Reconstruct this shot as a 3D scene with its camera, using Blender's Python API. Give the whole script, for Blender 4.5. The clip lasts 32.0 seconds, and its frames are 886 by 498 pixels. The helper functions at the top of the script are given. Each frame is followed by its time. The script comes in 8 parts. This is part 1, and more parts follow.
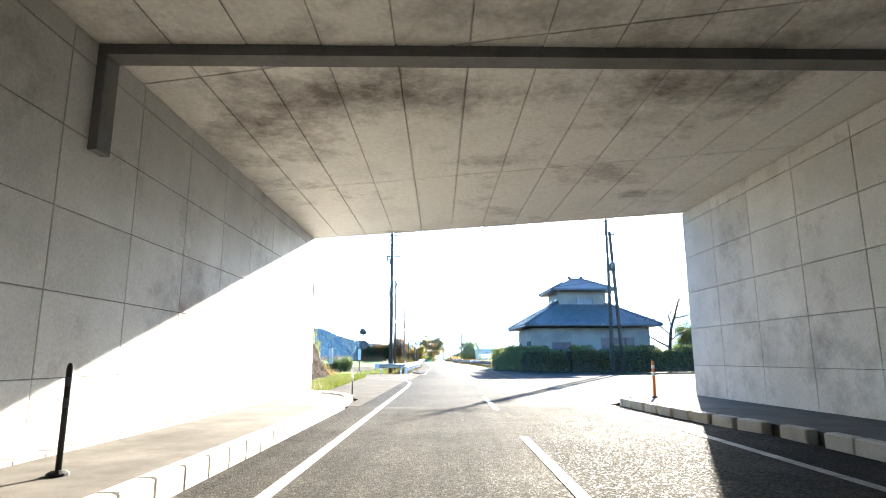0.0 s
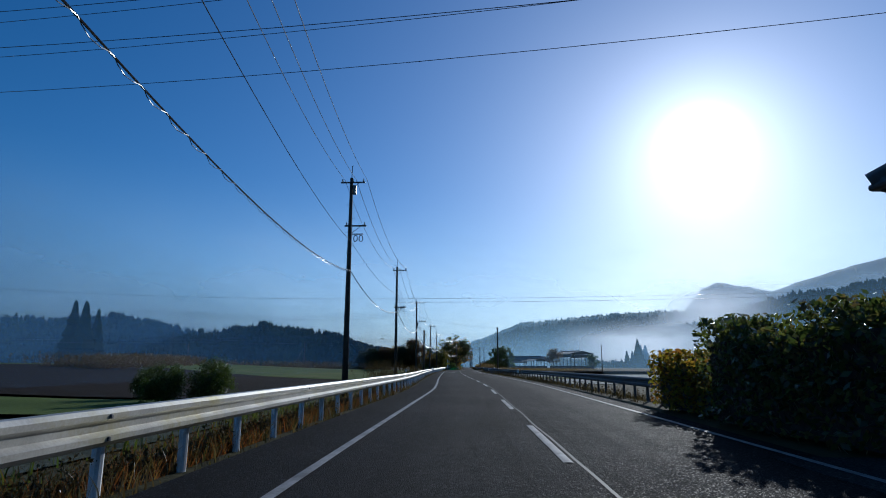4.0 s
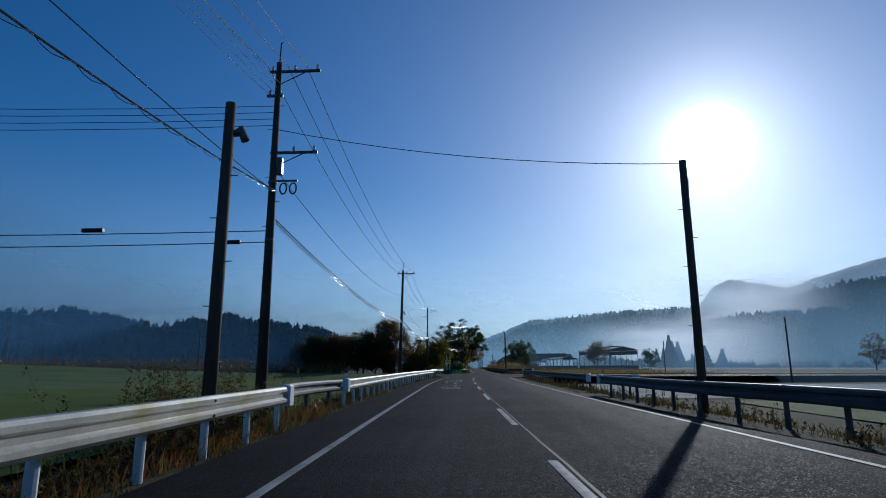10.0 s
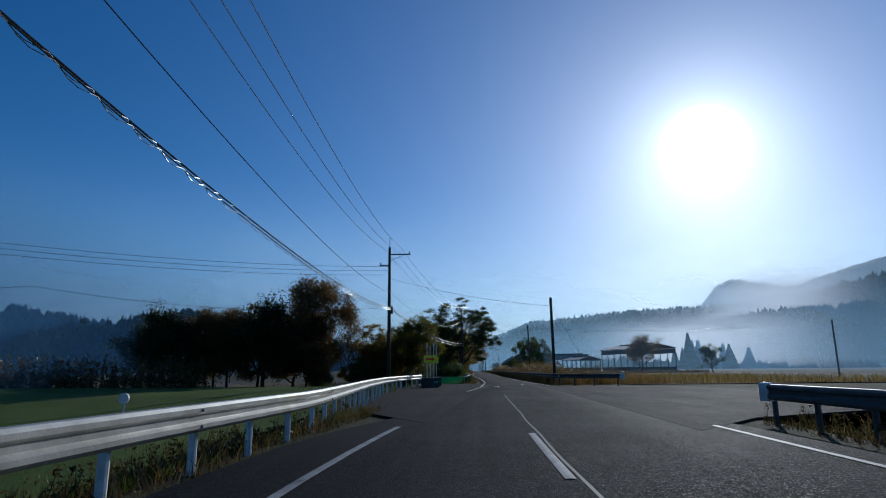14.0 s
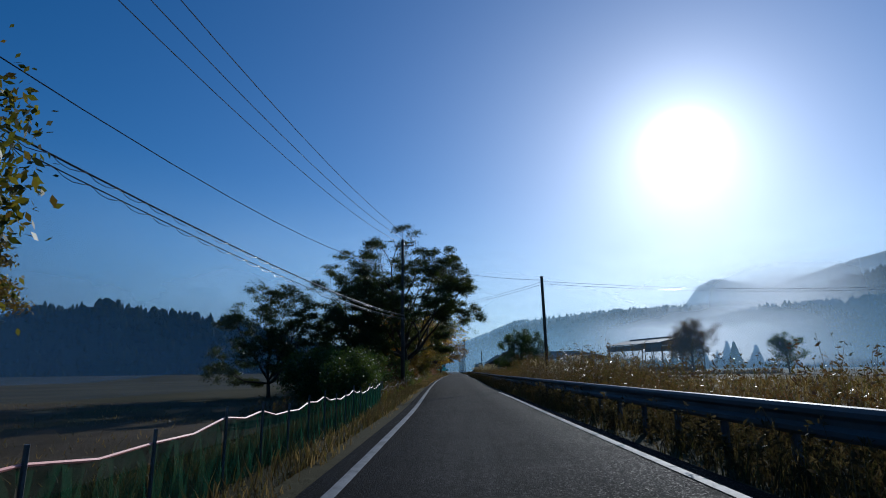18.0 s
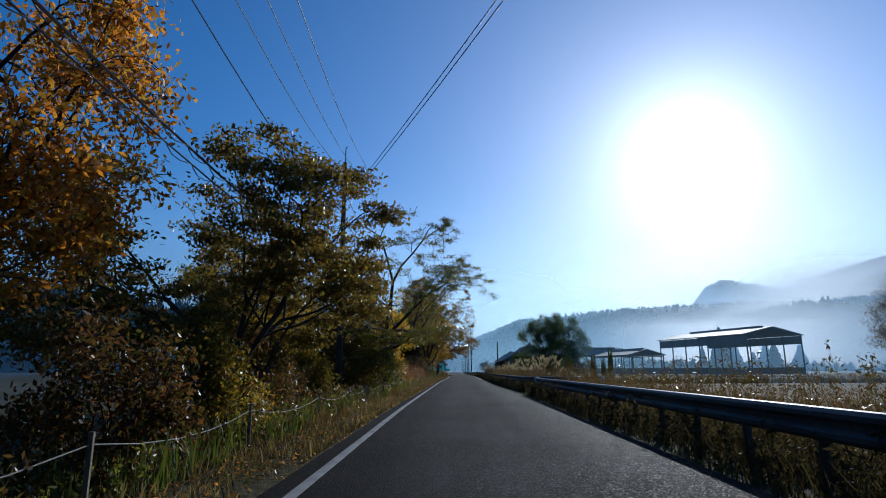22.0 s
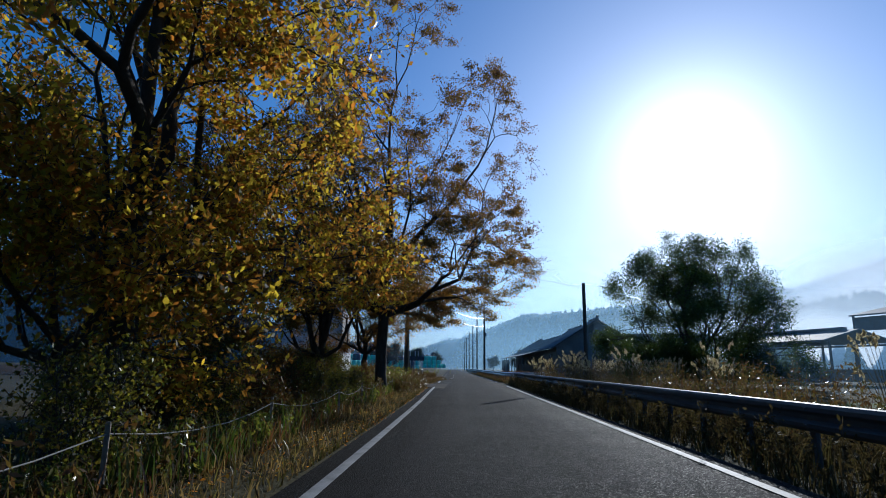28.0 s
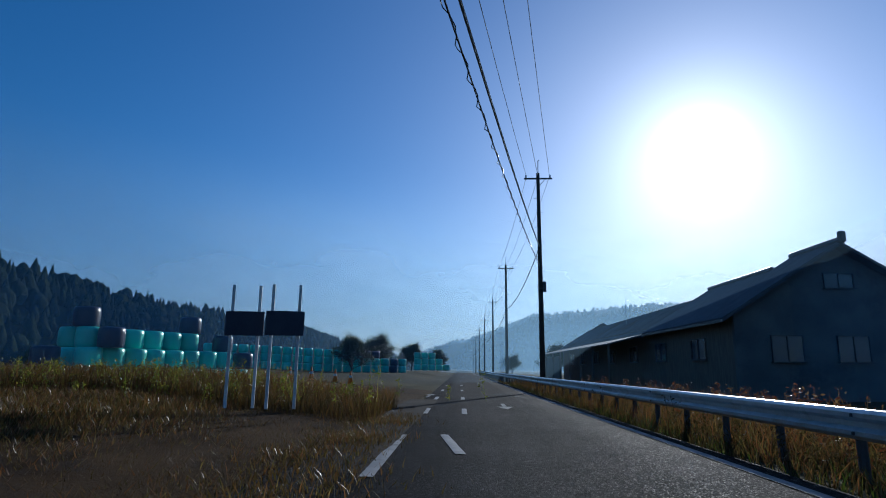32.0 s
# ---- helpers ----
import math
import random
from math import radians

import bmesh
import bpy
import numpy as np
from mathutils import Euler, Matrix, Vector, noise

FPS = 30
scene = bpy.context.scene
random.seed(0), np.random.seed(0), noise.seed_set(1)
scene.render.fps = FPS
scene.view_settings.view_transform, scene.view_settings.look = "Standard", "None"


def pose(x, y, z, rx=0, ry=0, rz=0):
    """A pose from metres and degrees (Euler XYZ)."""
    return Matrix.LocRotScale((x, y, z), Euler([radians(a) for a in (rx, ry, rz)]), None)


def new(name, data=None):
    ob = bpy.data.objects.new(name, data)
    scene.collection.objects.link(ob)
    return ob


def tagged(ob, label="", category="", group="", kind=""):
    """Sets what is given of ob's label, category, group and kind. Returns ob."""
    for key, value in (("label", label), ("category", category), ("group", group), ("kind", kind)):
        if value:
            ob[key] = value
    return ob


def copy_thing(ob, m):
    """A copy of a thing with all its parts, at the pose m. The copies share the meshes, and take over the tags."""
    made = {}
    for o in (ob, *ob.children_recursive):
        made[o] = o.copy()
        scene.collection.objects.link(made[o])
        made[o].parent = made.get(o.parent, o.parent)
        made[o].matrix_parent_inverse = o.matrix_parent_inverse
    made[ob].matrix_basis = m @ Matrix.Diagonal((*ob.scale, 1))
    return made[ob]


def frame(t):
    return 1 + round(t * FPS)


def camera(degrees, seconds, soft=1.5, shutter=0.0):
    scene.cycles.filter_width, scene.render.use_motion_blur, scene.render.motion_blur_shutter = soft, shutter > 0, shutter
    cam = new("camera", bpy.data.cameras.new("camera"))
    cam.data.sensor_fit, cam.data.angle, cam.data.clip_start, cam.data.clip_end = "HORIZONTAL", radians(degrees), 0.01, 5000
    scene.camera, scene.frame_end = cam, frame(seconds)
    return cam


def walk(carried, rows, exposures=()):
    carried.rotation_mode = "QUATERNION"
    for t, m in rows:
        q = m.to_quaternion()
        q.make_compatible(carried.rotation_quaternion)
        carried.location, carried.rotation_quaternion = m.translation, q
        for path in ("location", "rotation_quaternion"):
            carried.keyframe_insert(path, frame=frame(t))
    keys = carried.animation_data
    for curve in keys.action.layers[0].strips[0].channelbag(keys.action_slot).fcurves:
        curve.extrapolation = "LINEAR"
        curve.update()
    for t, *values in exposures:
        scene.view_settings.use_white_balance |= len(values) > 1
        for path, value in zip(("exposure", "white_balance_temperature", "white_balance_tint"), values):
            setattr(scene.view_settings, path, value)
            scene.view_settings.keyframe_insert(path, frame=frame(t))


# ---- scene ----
# camera and its drive
cam = camera(75.0, 32.0, soft=1.0)
PATH = [
    (0, pose(0.021, 0.183, 1.22, 100.730, 0.216, 0.154)),
    (0.5, pose(0.049, 6.973, 1.22, 100.687, 0.208, 0.519)),
    (1, pose(0.078, 13.761, 1.22, 100.699, 0.194, 0.885)),
    (1.5, pose(0.113, 20.495, 1.22, 100.908, 0.272, 1.202)),
    (2, pose(0.163, 27.152, 1.22, 101.025, 0.276, 1.590)),
    (2.5, pose(0.181, 33.708, 1.22, 101.142, 0.268, 1.925)),
    (3, pose(0.244, 40.259, 1.22, 101.324, 0.088, 2.422)),
    (3.5, pose(0.277, 46.847, 1.22, 101.396, -0.071, 2.747)),
    (4, pose(0.269, 53.439, 1.22, 101.466, -0.102, 2.905)),
    (4.5, pose(0.220, 60.028, 1.22, 101.515, -0.059, 2.957)),
    (5, pose(0.130, 66.606, 1.22, 101.532, 0.006, 2.962)),
    (5.5, pose(-0.001, 73.165, 1.22, 101.513, 0.044, 2.981)),
    (6, pose(-0.173, 79.699, 1.22, 101.460, 0.005, 3.075)),
    (6.5, pose(-0.349, 86.224, 1.22, 101.331, -0.066, 3.035)),
    (7, pose(-0.555, 92.854, 1.22, 101.324, -0.116, 3.114)),
    (7.5, pose(-0.800, 99.563, 1.22, 101.380, -0.060, 3.229)),
    (8, pose(-1.067, 106.343, 1.22, 101.408, 0.076, 3.321)),
    (8.5, pose(-1.338, 113.153, 1.22, 101.438, 0.162, 3.390)),
    (9, pose(-1.609, 119.930, 1.22, 101.473, 0.183, 3.405)),
    (9.5, pose(-1.879, 126.614, 1.22, 101.452, 0.161, 3.416)),
    (10, pose(-2.135, 133.193, 1.22, 101.499, 0.137, 3.469)),
    (10.5, pose(-2.401, 139.805, 1.22, 101.483, 0.238, 3.483)),
    (11, pose(-2.665, 146.426, 1.22, 101.527, 0.298, 3.534)),
    (11.5, pose(-2.927, 153.031, 1.22, 101.489, 0.366, 3.478)),
    (12, pose(-3.171, 159.621, 1.22, 101.643, 0.421, 3.483)),
    (12.5, pose(-3.389, 166.190, 1.22, 101.681, 0.533, 3.458)),
    (13, pose(-3.563, 172.746, 1.22, 101.744, 0.537, 3.500)),
    (13.5, pose(-3.679, 179.354, 1.22, 101.774, 0.546, 3.485)),
    (14, pose(-3.734, 185.989, 1.22, 101.805, 0.578, 3.355)),
    (14.5, pose(-3.718, 192.608, 1.22, 101.847, 0.646, 3.142)),
    (15, pose(-3.622, 199.169, 1.22, 101.900, 0.745, 2.881)),
    (15.5, pose(-3.436, 205.627, 1.22, 101.947, 0.856, 2.605)),
    (16, pose(-3.150, 211.936, 1.22, 101.957, 0.935, 2.347)),
    (16.5, pose(-2.804, 218.095, 1.22, 102.054, 0.738, 2.118)),
    (17, pose(-2.401, 224.409, 1.22, 102.143, 0.742, 1.738)),
    (17.5, pose(-2.012, 230.854, 1.22, 102.042, 0.815, 1.735)),
    (18, pose(-1.759, 237.382, 1.22, 101.892, 0.830, 1.725)),
    (18.5, pose(-1.696, 243.937, 1.22, 101.639, 0.715, 1.650)),
    (19, pose(-1.797, 250.458, 1.22, 101.511, 0.568, 1.693)),
    (19.5, pose(-1.950, 256.930, 1.22, 101.566, 0.504, 1.796)),
    (20, pose(-2.111, 263.348, 1.22, 101.802, 0.420, 1.799)),
    (20.5, pose(-2.262, 269.798, 1.22, 101.841, 0.369, 1.820)),
    (21, pose(-2.402, 276.277, 1.22, 101.778, 0.349, 1.857)),
    (21.5, pose(-2.529, 282.780, 1.22, 101.790, 0.318, 1.848)),
    (22, pose(-2.652, 289.308, 1.22, 101.863, 0.274, 1.894)),
    (22.5, pose(-2.776, 295.863, 1.22, 101.963, 0.207, 1.914)),
    (23, pose(-2.900, 302.445, 1.22, 101.911, 0.193, 2.000)),
    (23.5, pose(-3.013, 309.053, 1.22, 101.957, 0.239, 1.973)),
    (24, pose(-3.112, 315.688, 1.22, 101.943, 0.246, 2.097)),
    (24.5, pose(-3.199, 322.339, 1.22, 101.846, 0.215, 2.203)),
    (25, pose(-3.281, 328.988, 1.22, 101.755, 0.124, 2.202)),
    (25.5, pose(-3.358, 335.612, 1.22, 101.701, -0.073, 2.113)),
    (26, pose(-3.411, 342.189, 1.22, 101.667, -0.264, 2.024)),
    (26.5, pose(-3.445, 348.741, 1.22, 101.644, -0.441, 1.944)),
    (27, pose(-3.466, 355.292, 1.22, 101.622, -0.586, 1.880)),
    (27.5, pose(-3.479, 361.864, 1.22, 101.589, -0.673, 1.841)),
    (28, pose(-3.491, 368.481, 1.22, 101.532, -0.658, 1.833)),
    (28.5, pose(-3.510, 375.141, 1.22, 101.609, -0.585, 1.818)),
    (29, pose(-3.520, 381.848, 1.22, 101.771, -0.537, 1.935)),
    (29.5, pose(-3.498, 388.588, 1.22, 101.980, -0.579, 2.051)),
    (30, pose(-3.527, 395.314, 1.22, 101.920, -0.417, 2.177)),
    (30.5, pose(-3.637, 402.027, 1.22, 101.978, -0.189, 2.323)),
    (31, pose(-3.804, 408.761, 1.22, 101.887, -0.315, 2.366)),
    (31.5, pose(-4.027, 415.440, 1.22, 101.803, -0.612, 2.483)),
    (32, pose(-4.308, 422.116, 1.22, 101.718, -0.575, 2.595)),
]
KELVIN, TINT = 5500, 8
EXPOSURES = [(t, s, KELVIN + k, TINT) for t, s, k in ((0.0, 4.3, 1300), (0.3, 3.2, 1000), (0.5, 2.4, 500), (0.7, 1.4, 300), (0.85, 0.8, 100), (1.0, 0.45, 0), (1.2, 0.25, 0), (3.0, 0.3, 0), (6.0, 0.0, 0), (12.0, 0.0, 0), (17.0, 0.1, 0), (20.0, 0.22, 0), (22.0, 0.45, 0), (25.0, 0.45, 0), (28.0, 0.55, 0), (29.6, 0.55, 0), (31.0, 0.4, 0), (32.0, 0.3, 0))]
walk(cam, PATH, EXPOSURES)

# world and sun: clear low morning sun ahead to the right of the road
SUN_AZ, SUN_EL = radians(22.45), radians(19.6)
SUN_DIR = Vector((math.sin(SUN_AZ) * math.cos(SUN_EL), math.cos(SUN_AZ) * math.cos(SUN_EL), math.sin(SUN_EL)))


def build_world():
    w = bpy.data.worlds.new("morning_sky")
    scene.world = w
    w.use_nodes = True
    nt = w.node_tree
    nt.nodes.clear()
    out = nt.nodes.new("ShaderNodeOutputWorld")
    bg = nt.nodes.new("ShaderNodeBackground")
    sky = nt.nodes.new("ShaderNodeTexSky")
    sky.sky_type = 'NISHITA'
    sky.sun_disc = False
    sky.sun_elevation = SUN_EL
    sky.sun_rotation = SUN_AZ
    sky.altitude = 400
    sky.air_density = 1.0
    sky.dust_density = 0.6
    sky.ozone_density = 4.0
    bg.inputs["Strength"].default_value = 0.068
    # hazy aureole round the sun
    co = nt.nodes.new("ShaderNodeTexCoord")
    dot = nt.nodes.new("ShaderNodeVectorMath")
    dot.operation = 'DOT_PRODUCT'
    dot.inputs[1].default_value = SUN_DIR
    nt.links.new(co.outputs["Generated"], dot.inputs[0])
    clampd = nt.nodes.new("ShaderNodeMath")
    clampd.operation = 'MAXIMUM'
    clampd.inputs[1].default_value = 0.0
    nt.links.new(dot.outputs["Value"], clampd.inputs[0])
    total = None
    for power, gain in ((1750.0, 7.0), (190.0, 0.5), (20.0, 0.05), (5.0, 0.05)):
        pw = nt.nodes.new("ShaderNodeMath")
        pw.operation = 'POWER'
        pw.inputs[1].default_value = power
        nt.links.new(clampd.outputs[0], pw.inputs[0])
        ml = nt.nodes.new("ShaderNodeMath")
        ml.operation = 'MULTIPLY'
        ml.inputs[1].default_value = gain
        nt.links.new(pw.outputs[0], ml.inputs[0])
        if total is None:
            total = ml
        else:
            ad = nt.nodes.new("ShaderNodeMath")
            ad.operation = 'ADD'
            nt.links.new(total.outputs[0], ad.inputs[0])
            nt.links.new(ml.outputs[0], ad.inputs[1])
            total = ad
    glow = nt.nodes.new("ShaderNodeBackground")
    glow.inputs["Color"].default_value = (0.92, 0.95, 1.0, 1)
    nt.links.new(total.outputs[0], glow.inputs["Strength"])
    deep = nt.nodes.new("ShaderNodeHueSaturation")
    deep.inputs["Hue"].default_value = 0.502
    deep.inputs["Saturation"].default_value = 1.25
    nt.links.new(sky.outputs[0], deep.inputs["Color"])
    nt.links.new(deep.outputs[0], bg.inputs["Color"])
    add = nt.nodes.new("ShaderNodeAddShader")
    nt.links.new(bg.outputs[0], add.inputs[0])
    nt.links.new(glow.outputs[0], add.inputs[1])
    nt.links.new(add.outputs[0], out.inputs["Surface"])


build_world()
sun = new("sun", bpy.data.lights.new("sun", 'SUN'))
sun.data.energy = 2.7
sun.data.angle = radians(0.53)
sun.data.color = (1.0, 0.93, 0.82)
sun.rotation_mode = 'QUATERNION'
sun.rotation_quaternion = SUN_DIR.to_track_quat('Z', 'Y')

# ---- materials ----
MATS = {}


def nodes_of(name):
    m = bpy.data.materials.new(name)
    m.use_nodes = True
    nt = m.node_tree
    return m, nt, nt.nodes["Principled BSDF"]


def tex_coord(nt, scale=1.0, obj=False):
    tc = nt.nodes.new("ShaderNodeTexCoord")
    mp = nt.nodes.new("ShaderNodeMapping")
    mp.inputs["Scale"].default_value = scale if hasattr(scale, "__len__") else (scale, scale, scale)
    if obj:
        nt.links.new(tc.outputs["Object"], mp.inputs["Vector"])
    else:
        geo = nt.nodes.new("ShaderNodeNewGeometry")
        nt.links.new(geo.outputs["Position"], mp.inputs["Vector"])
    return mp.outputs["Vector"]


def noise_node(nt, vec, scale, detail=5.0, rough=0.6):
    n = nt.nodes.new("ShaderNodeTexNoise")
    n.inputs["Scale"].default_value = scale
    n.inputs["Detail"].default_value = detail
    n.inputs["Roughness"].default_value = rough
    nt.links.new(vec, n.inputs["Vector"])
    return n.outputs["Fac"]


def ramp_node(nt, fac, stops):
    r = nt.nodes.new("ShaderNodeValToRGB")
    el = r.color_ramp.elements
    while len(el) < len(stops):
        el.new(0.5)
    for e, (p, c) in zip(el, stops):
        e.position = p
        e.color = (*c, 1)
    nt.links.new(fac, r.inputs["Fac"])
    return r.outputs["Color"]


def mix_node(nt, fac, a, b, mode='MIX'):
    m = nt.nodes.new("ShaderNodeMix")
    m.data_type = 'RGBA'
    m.blend_type = mode
    for sock, v in ((m.inputs["Factor"], fac), (m.inputs["A"], a), (m.inputs["B"], b)):
        if hasattr(v, "is_output"):
            nt.links.new(v, sock)
        elif hasattr(v, "__len__"):
            sock.default_value = (*v, 1)
        else:
            sock.default_value = v
    return m.outputs["Result"]


def bump_node(nt, bsdf, height, strength=0.3, dist=0.01):
    b = nt.nodes.new("ShaderNodeBump")
    b.inputs["Strength"].default_value = strength
    b.inputs["Distance"].default_value = dist
    nt.links.new(height, b.inputs["Height"])
    nt.links.new(b.outputs["Normal"], bsdf.inputs["Normal"])


def surface(name, dark, light, scale=3.0, fine=40.0, rough=0.8, metal=0.0, bump=0.3, dist=0.004, stain=None, spread=(0.35, 0.65), rand=0.0, obj=False, stretch=(1, 1, 1), spec=0.35):
    """A worn surface: two colours by coarse and fine noise, relief, optional stains and piece-to-piece change."""
    if name in MATS:
        return MATS[name]
    m, nt, b = nodes_of(name)
    v = tex_coord(nt, stretch, obj)
    n1 = noise_node(nt, v, scale)
    n2 = noise_node(nt, v, fine, 6.0, 0.7)
    col = ramp_node(nt, n1, [(spread[0], dark), (spread[1], light)])
    mid = tuple((a + c) / 2 for a, c in zip(dark, light))
    grain = ramp_node(nt, n2, [(0.3, tuple(c * 0.6 for c in mid)), (0.7, tuple(min(1, c * 1.3) for c in mid))])
    col = mix_node(nt, 0.4, col, grain)
    if stain:
        n3 = noise_node(nt, v, scale * 0.35, 8.0, 0.75)
        mask = ramp_node(nt, n3, [(0.52, (0, 0, 0)), (0.68, (1, 1, 1))])
        col = mix_node(nt, mask, col, stain)
    if rand:
        oi = nt.nodes.new("ShaderNodeObjectInfo")
        mr = nt.nodes.new("ShaderNodeMapRange")
        mr.inputs["To Min"].default_value = 1.0 - rand
        mr.inputs["To Max"].default_value = 1.0 + rand
        nt.links.new(oi.outputs["Random"], mr.inputs["Value"])
        hs = nt.nodes.new("ShaderNodeHueSaturation")
        nt.links.new(mr.outputs[0], hs.inputs["Value"])
        nt.links.new(col, hs.inputs["Color"])
        col = hs.outputs["Color"]
    nt.links.new(col, b.inputs["Base Color"])
    b.inputs["Roughness"].default_value = rough
    b.inputs["Metallic"].default_value = metal
    b.inputs["Specular IOR Level"].default_value = spec
    if bump:
        bump_node(nt, b, n2, bump, dist)
    MATS[name] = m
    return m


def leaf(name, colours, translucent=0.55, rough=0.42, spec=0.3):
    """Thin leaves or blades that let the sun through; colour changes from piece to piece."""
    if name in MATS:
        return MATS[name]
    m, nt, b = nodes_of(name)
    geo = nt.nodes.new("ShaderNodeNewGeometry")
    stops = [(i / max(1, len(colours) - 1), c) for i, c in enumerate(colours)]
    col = ramp_node(nt, geo.outputs["Random Per Island"], stops)
    nt.links.new(col, b.inputs["Base Color"])
    b.inputs["Roughness"].default_value = rough
    b.inputs["Specular IOR Level"].default_value = spec
    tr = nt.nodes.new("ShaderNodeBsdfTranslucent")
    bright = mix_node(nt, 1.0, col, (1.9, 1.8, 1.05), 'MULTIPLY')
    nt.links.new(bright, tr.inputs["Color"])
    mx = nt.nodes.new("ShaderNodeMixShader")
    mx.inputs["Fac"].default_value = translucent
    nt.links.new(b.outputs[0], mx.inputs[1])
    nt.links.new(tr.outputs[0], mx.inputs[2])
    nt.links.new(mx.outputs[0], nt.nodes["Material Output"].inputs["Surface"])
    MATS[name] = m
    return m


def glass_mat(name="window_glass", tint=(0.05, 0.06, 0.08)):
    if name in MATS:
        return MATS[name]
    m, nt, b = nodes_of(name)
    b.inputs["Base Color"].default_value = (*tint, 1)
    b.inputs["Roughness"].default_value = 0.06
    b.inputs["Specular IOR Level"].default_value = 0.7
    MATS[name] = m
    return m


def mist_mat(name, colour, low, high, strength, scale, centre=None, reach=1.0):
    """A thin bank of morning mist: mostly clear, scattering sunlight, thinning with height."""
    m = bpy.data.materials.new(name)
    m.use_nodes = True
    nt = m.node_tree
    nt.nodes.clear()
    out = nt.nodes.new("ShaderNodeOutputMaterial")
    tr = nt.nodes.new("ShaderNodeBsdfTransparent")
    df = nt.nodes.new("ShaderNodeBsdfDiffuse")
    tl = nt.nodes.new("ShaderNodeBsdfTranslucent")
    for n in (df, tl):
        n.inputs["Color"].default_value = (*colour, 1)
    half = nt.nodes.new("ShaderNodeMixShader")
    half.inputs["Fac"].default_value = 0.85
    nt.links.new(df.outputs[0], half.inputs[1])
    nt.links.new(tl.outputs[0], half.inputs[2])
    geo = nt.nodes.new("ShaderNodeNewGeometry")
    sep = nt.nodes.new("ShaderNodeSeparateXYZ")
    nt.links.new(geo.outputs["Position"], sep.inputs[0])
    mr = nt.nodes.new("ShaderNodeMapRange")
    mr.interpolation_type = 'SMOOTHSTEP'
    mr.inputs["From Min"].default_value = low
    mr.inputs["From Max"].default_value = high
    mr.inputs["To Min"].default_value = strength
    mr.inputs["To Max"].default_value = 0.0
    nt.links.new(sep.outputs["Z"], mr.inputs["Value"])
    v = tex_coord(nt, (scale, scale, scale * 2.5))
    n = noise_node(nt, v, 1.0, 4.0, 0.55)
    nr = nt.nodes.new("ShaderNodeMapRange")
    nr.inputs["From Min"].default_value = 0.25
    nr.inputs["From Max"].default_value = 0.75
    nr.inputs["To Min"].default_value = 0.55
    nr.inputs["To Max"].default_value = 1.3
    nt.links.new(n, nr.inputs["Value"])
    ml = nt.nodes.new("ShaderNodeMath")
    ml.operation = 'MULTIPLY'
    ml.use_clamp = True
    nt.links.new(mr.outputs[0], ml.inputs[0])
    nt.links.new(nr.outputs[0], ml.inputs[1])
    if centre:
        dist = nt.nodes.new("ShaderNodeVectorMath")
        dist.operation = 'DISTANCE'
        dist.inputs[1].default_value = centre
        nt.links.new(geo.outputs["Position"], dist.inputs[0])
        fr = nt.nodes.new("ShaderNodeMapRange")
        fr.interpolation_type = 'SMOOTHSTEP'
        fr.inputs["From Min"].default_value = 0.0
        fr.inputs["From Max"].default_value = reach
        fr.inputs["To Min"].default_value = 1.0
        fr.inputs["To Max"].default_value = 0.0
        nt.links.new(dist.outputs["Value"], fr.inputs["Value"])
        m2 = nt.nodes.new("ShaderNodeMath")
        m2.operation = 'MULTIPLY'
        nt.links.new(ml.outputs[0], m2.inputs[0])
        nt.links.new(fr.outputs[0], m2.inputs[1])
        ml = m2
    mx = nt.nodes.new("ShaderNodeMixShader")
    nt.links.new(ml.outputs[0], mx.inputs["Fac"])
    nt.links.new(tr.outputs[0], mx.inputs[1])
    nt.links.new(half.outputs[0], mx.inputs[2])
    nt.links.new(mx.outputs[0], out.inputs["Surface"])
    return m


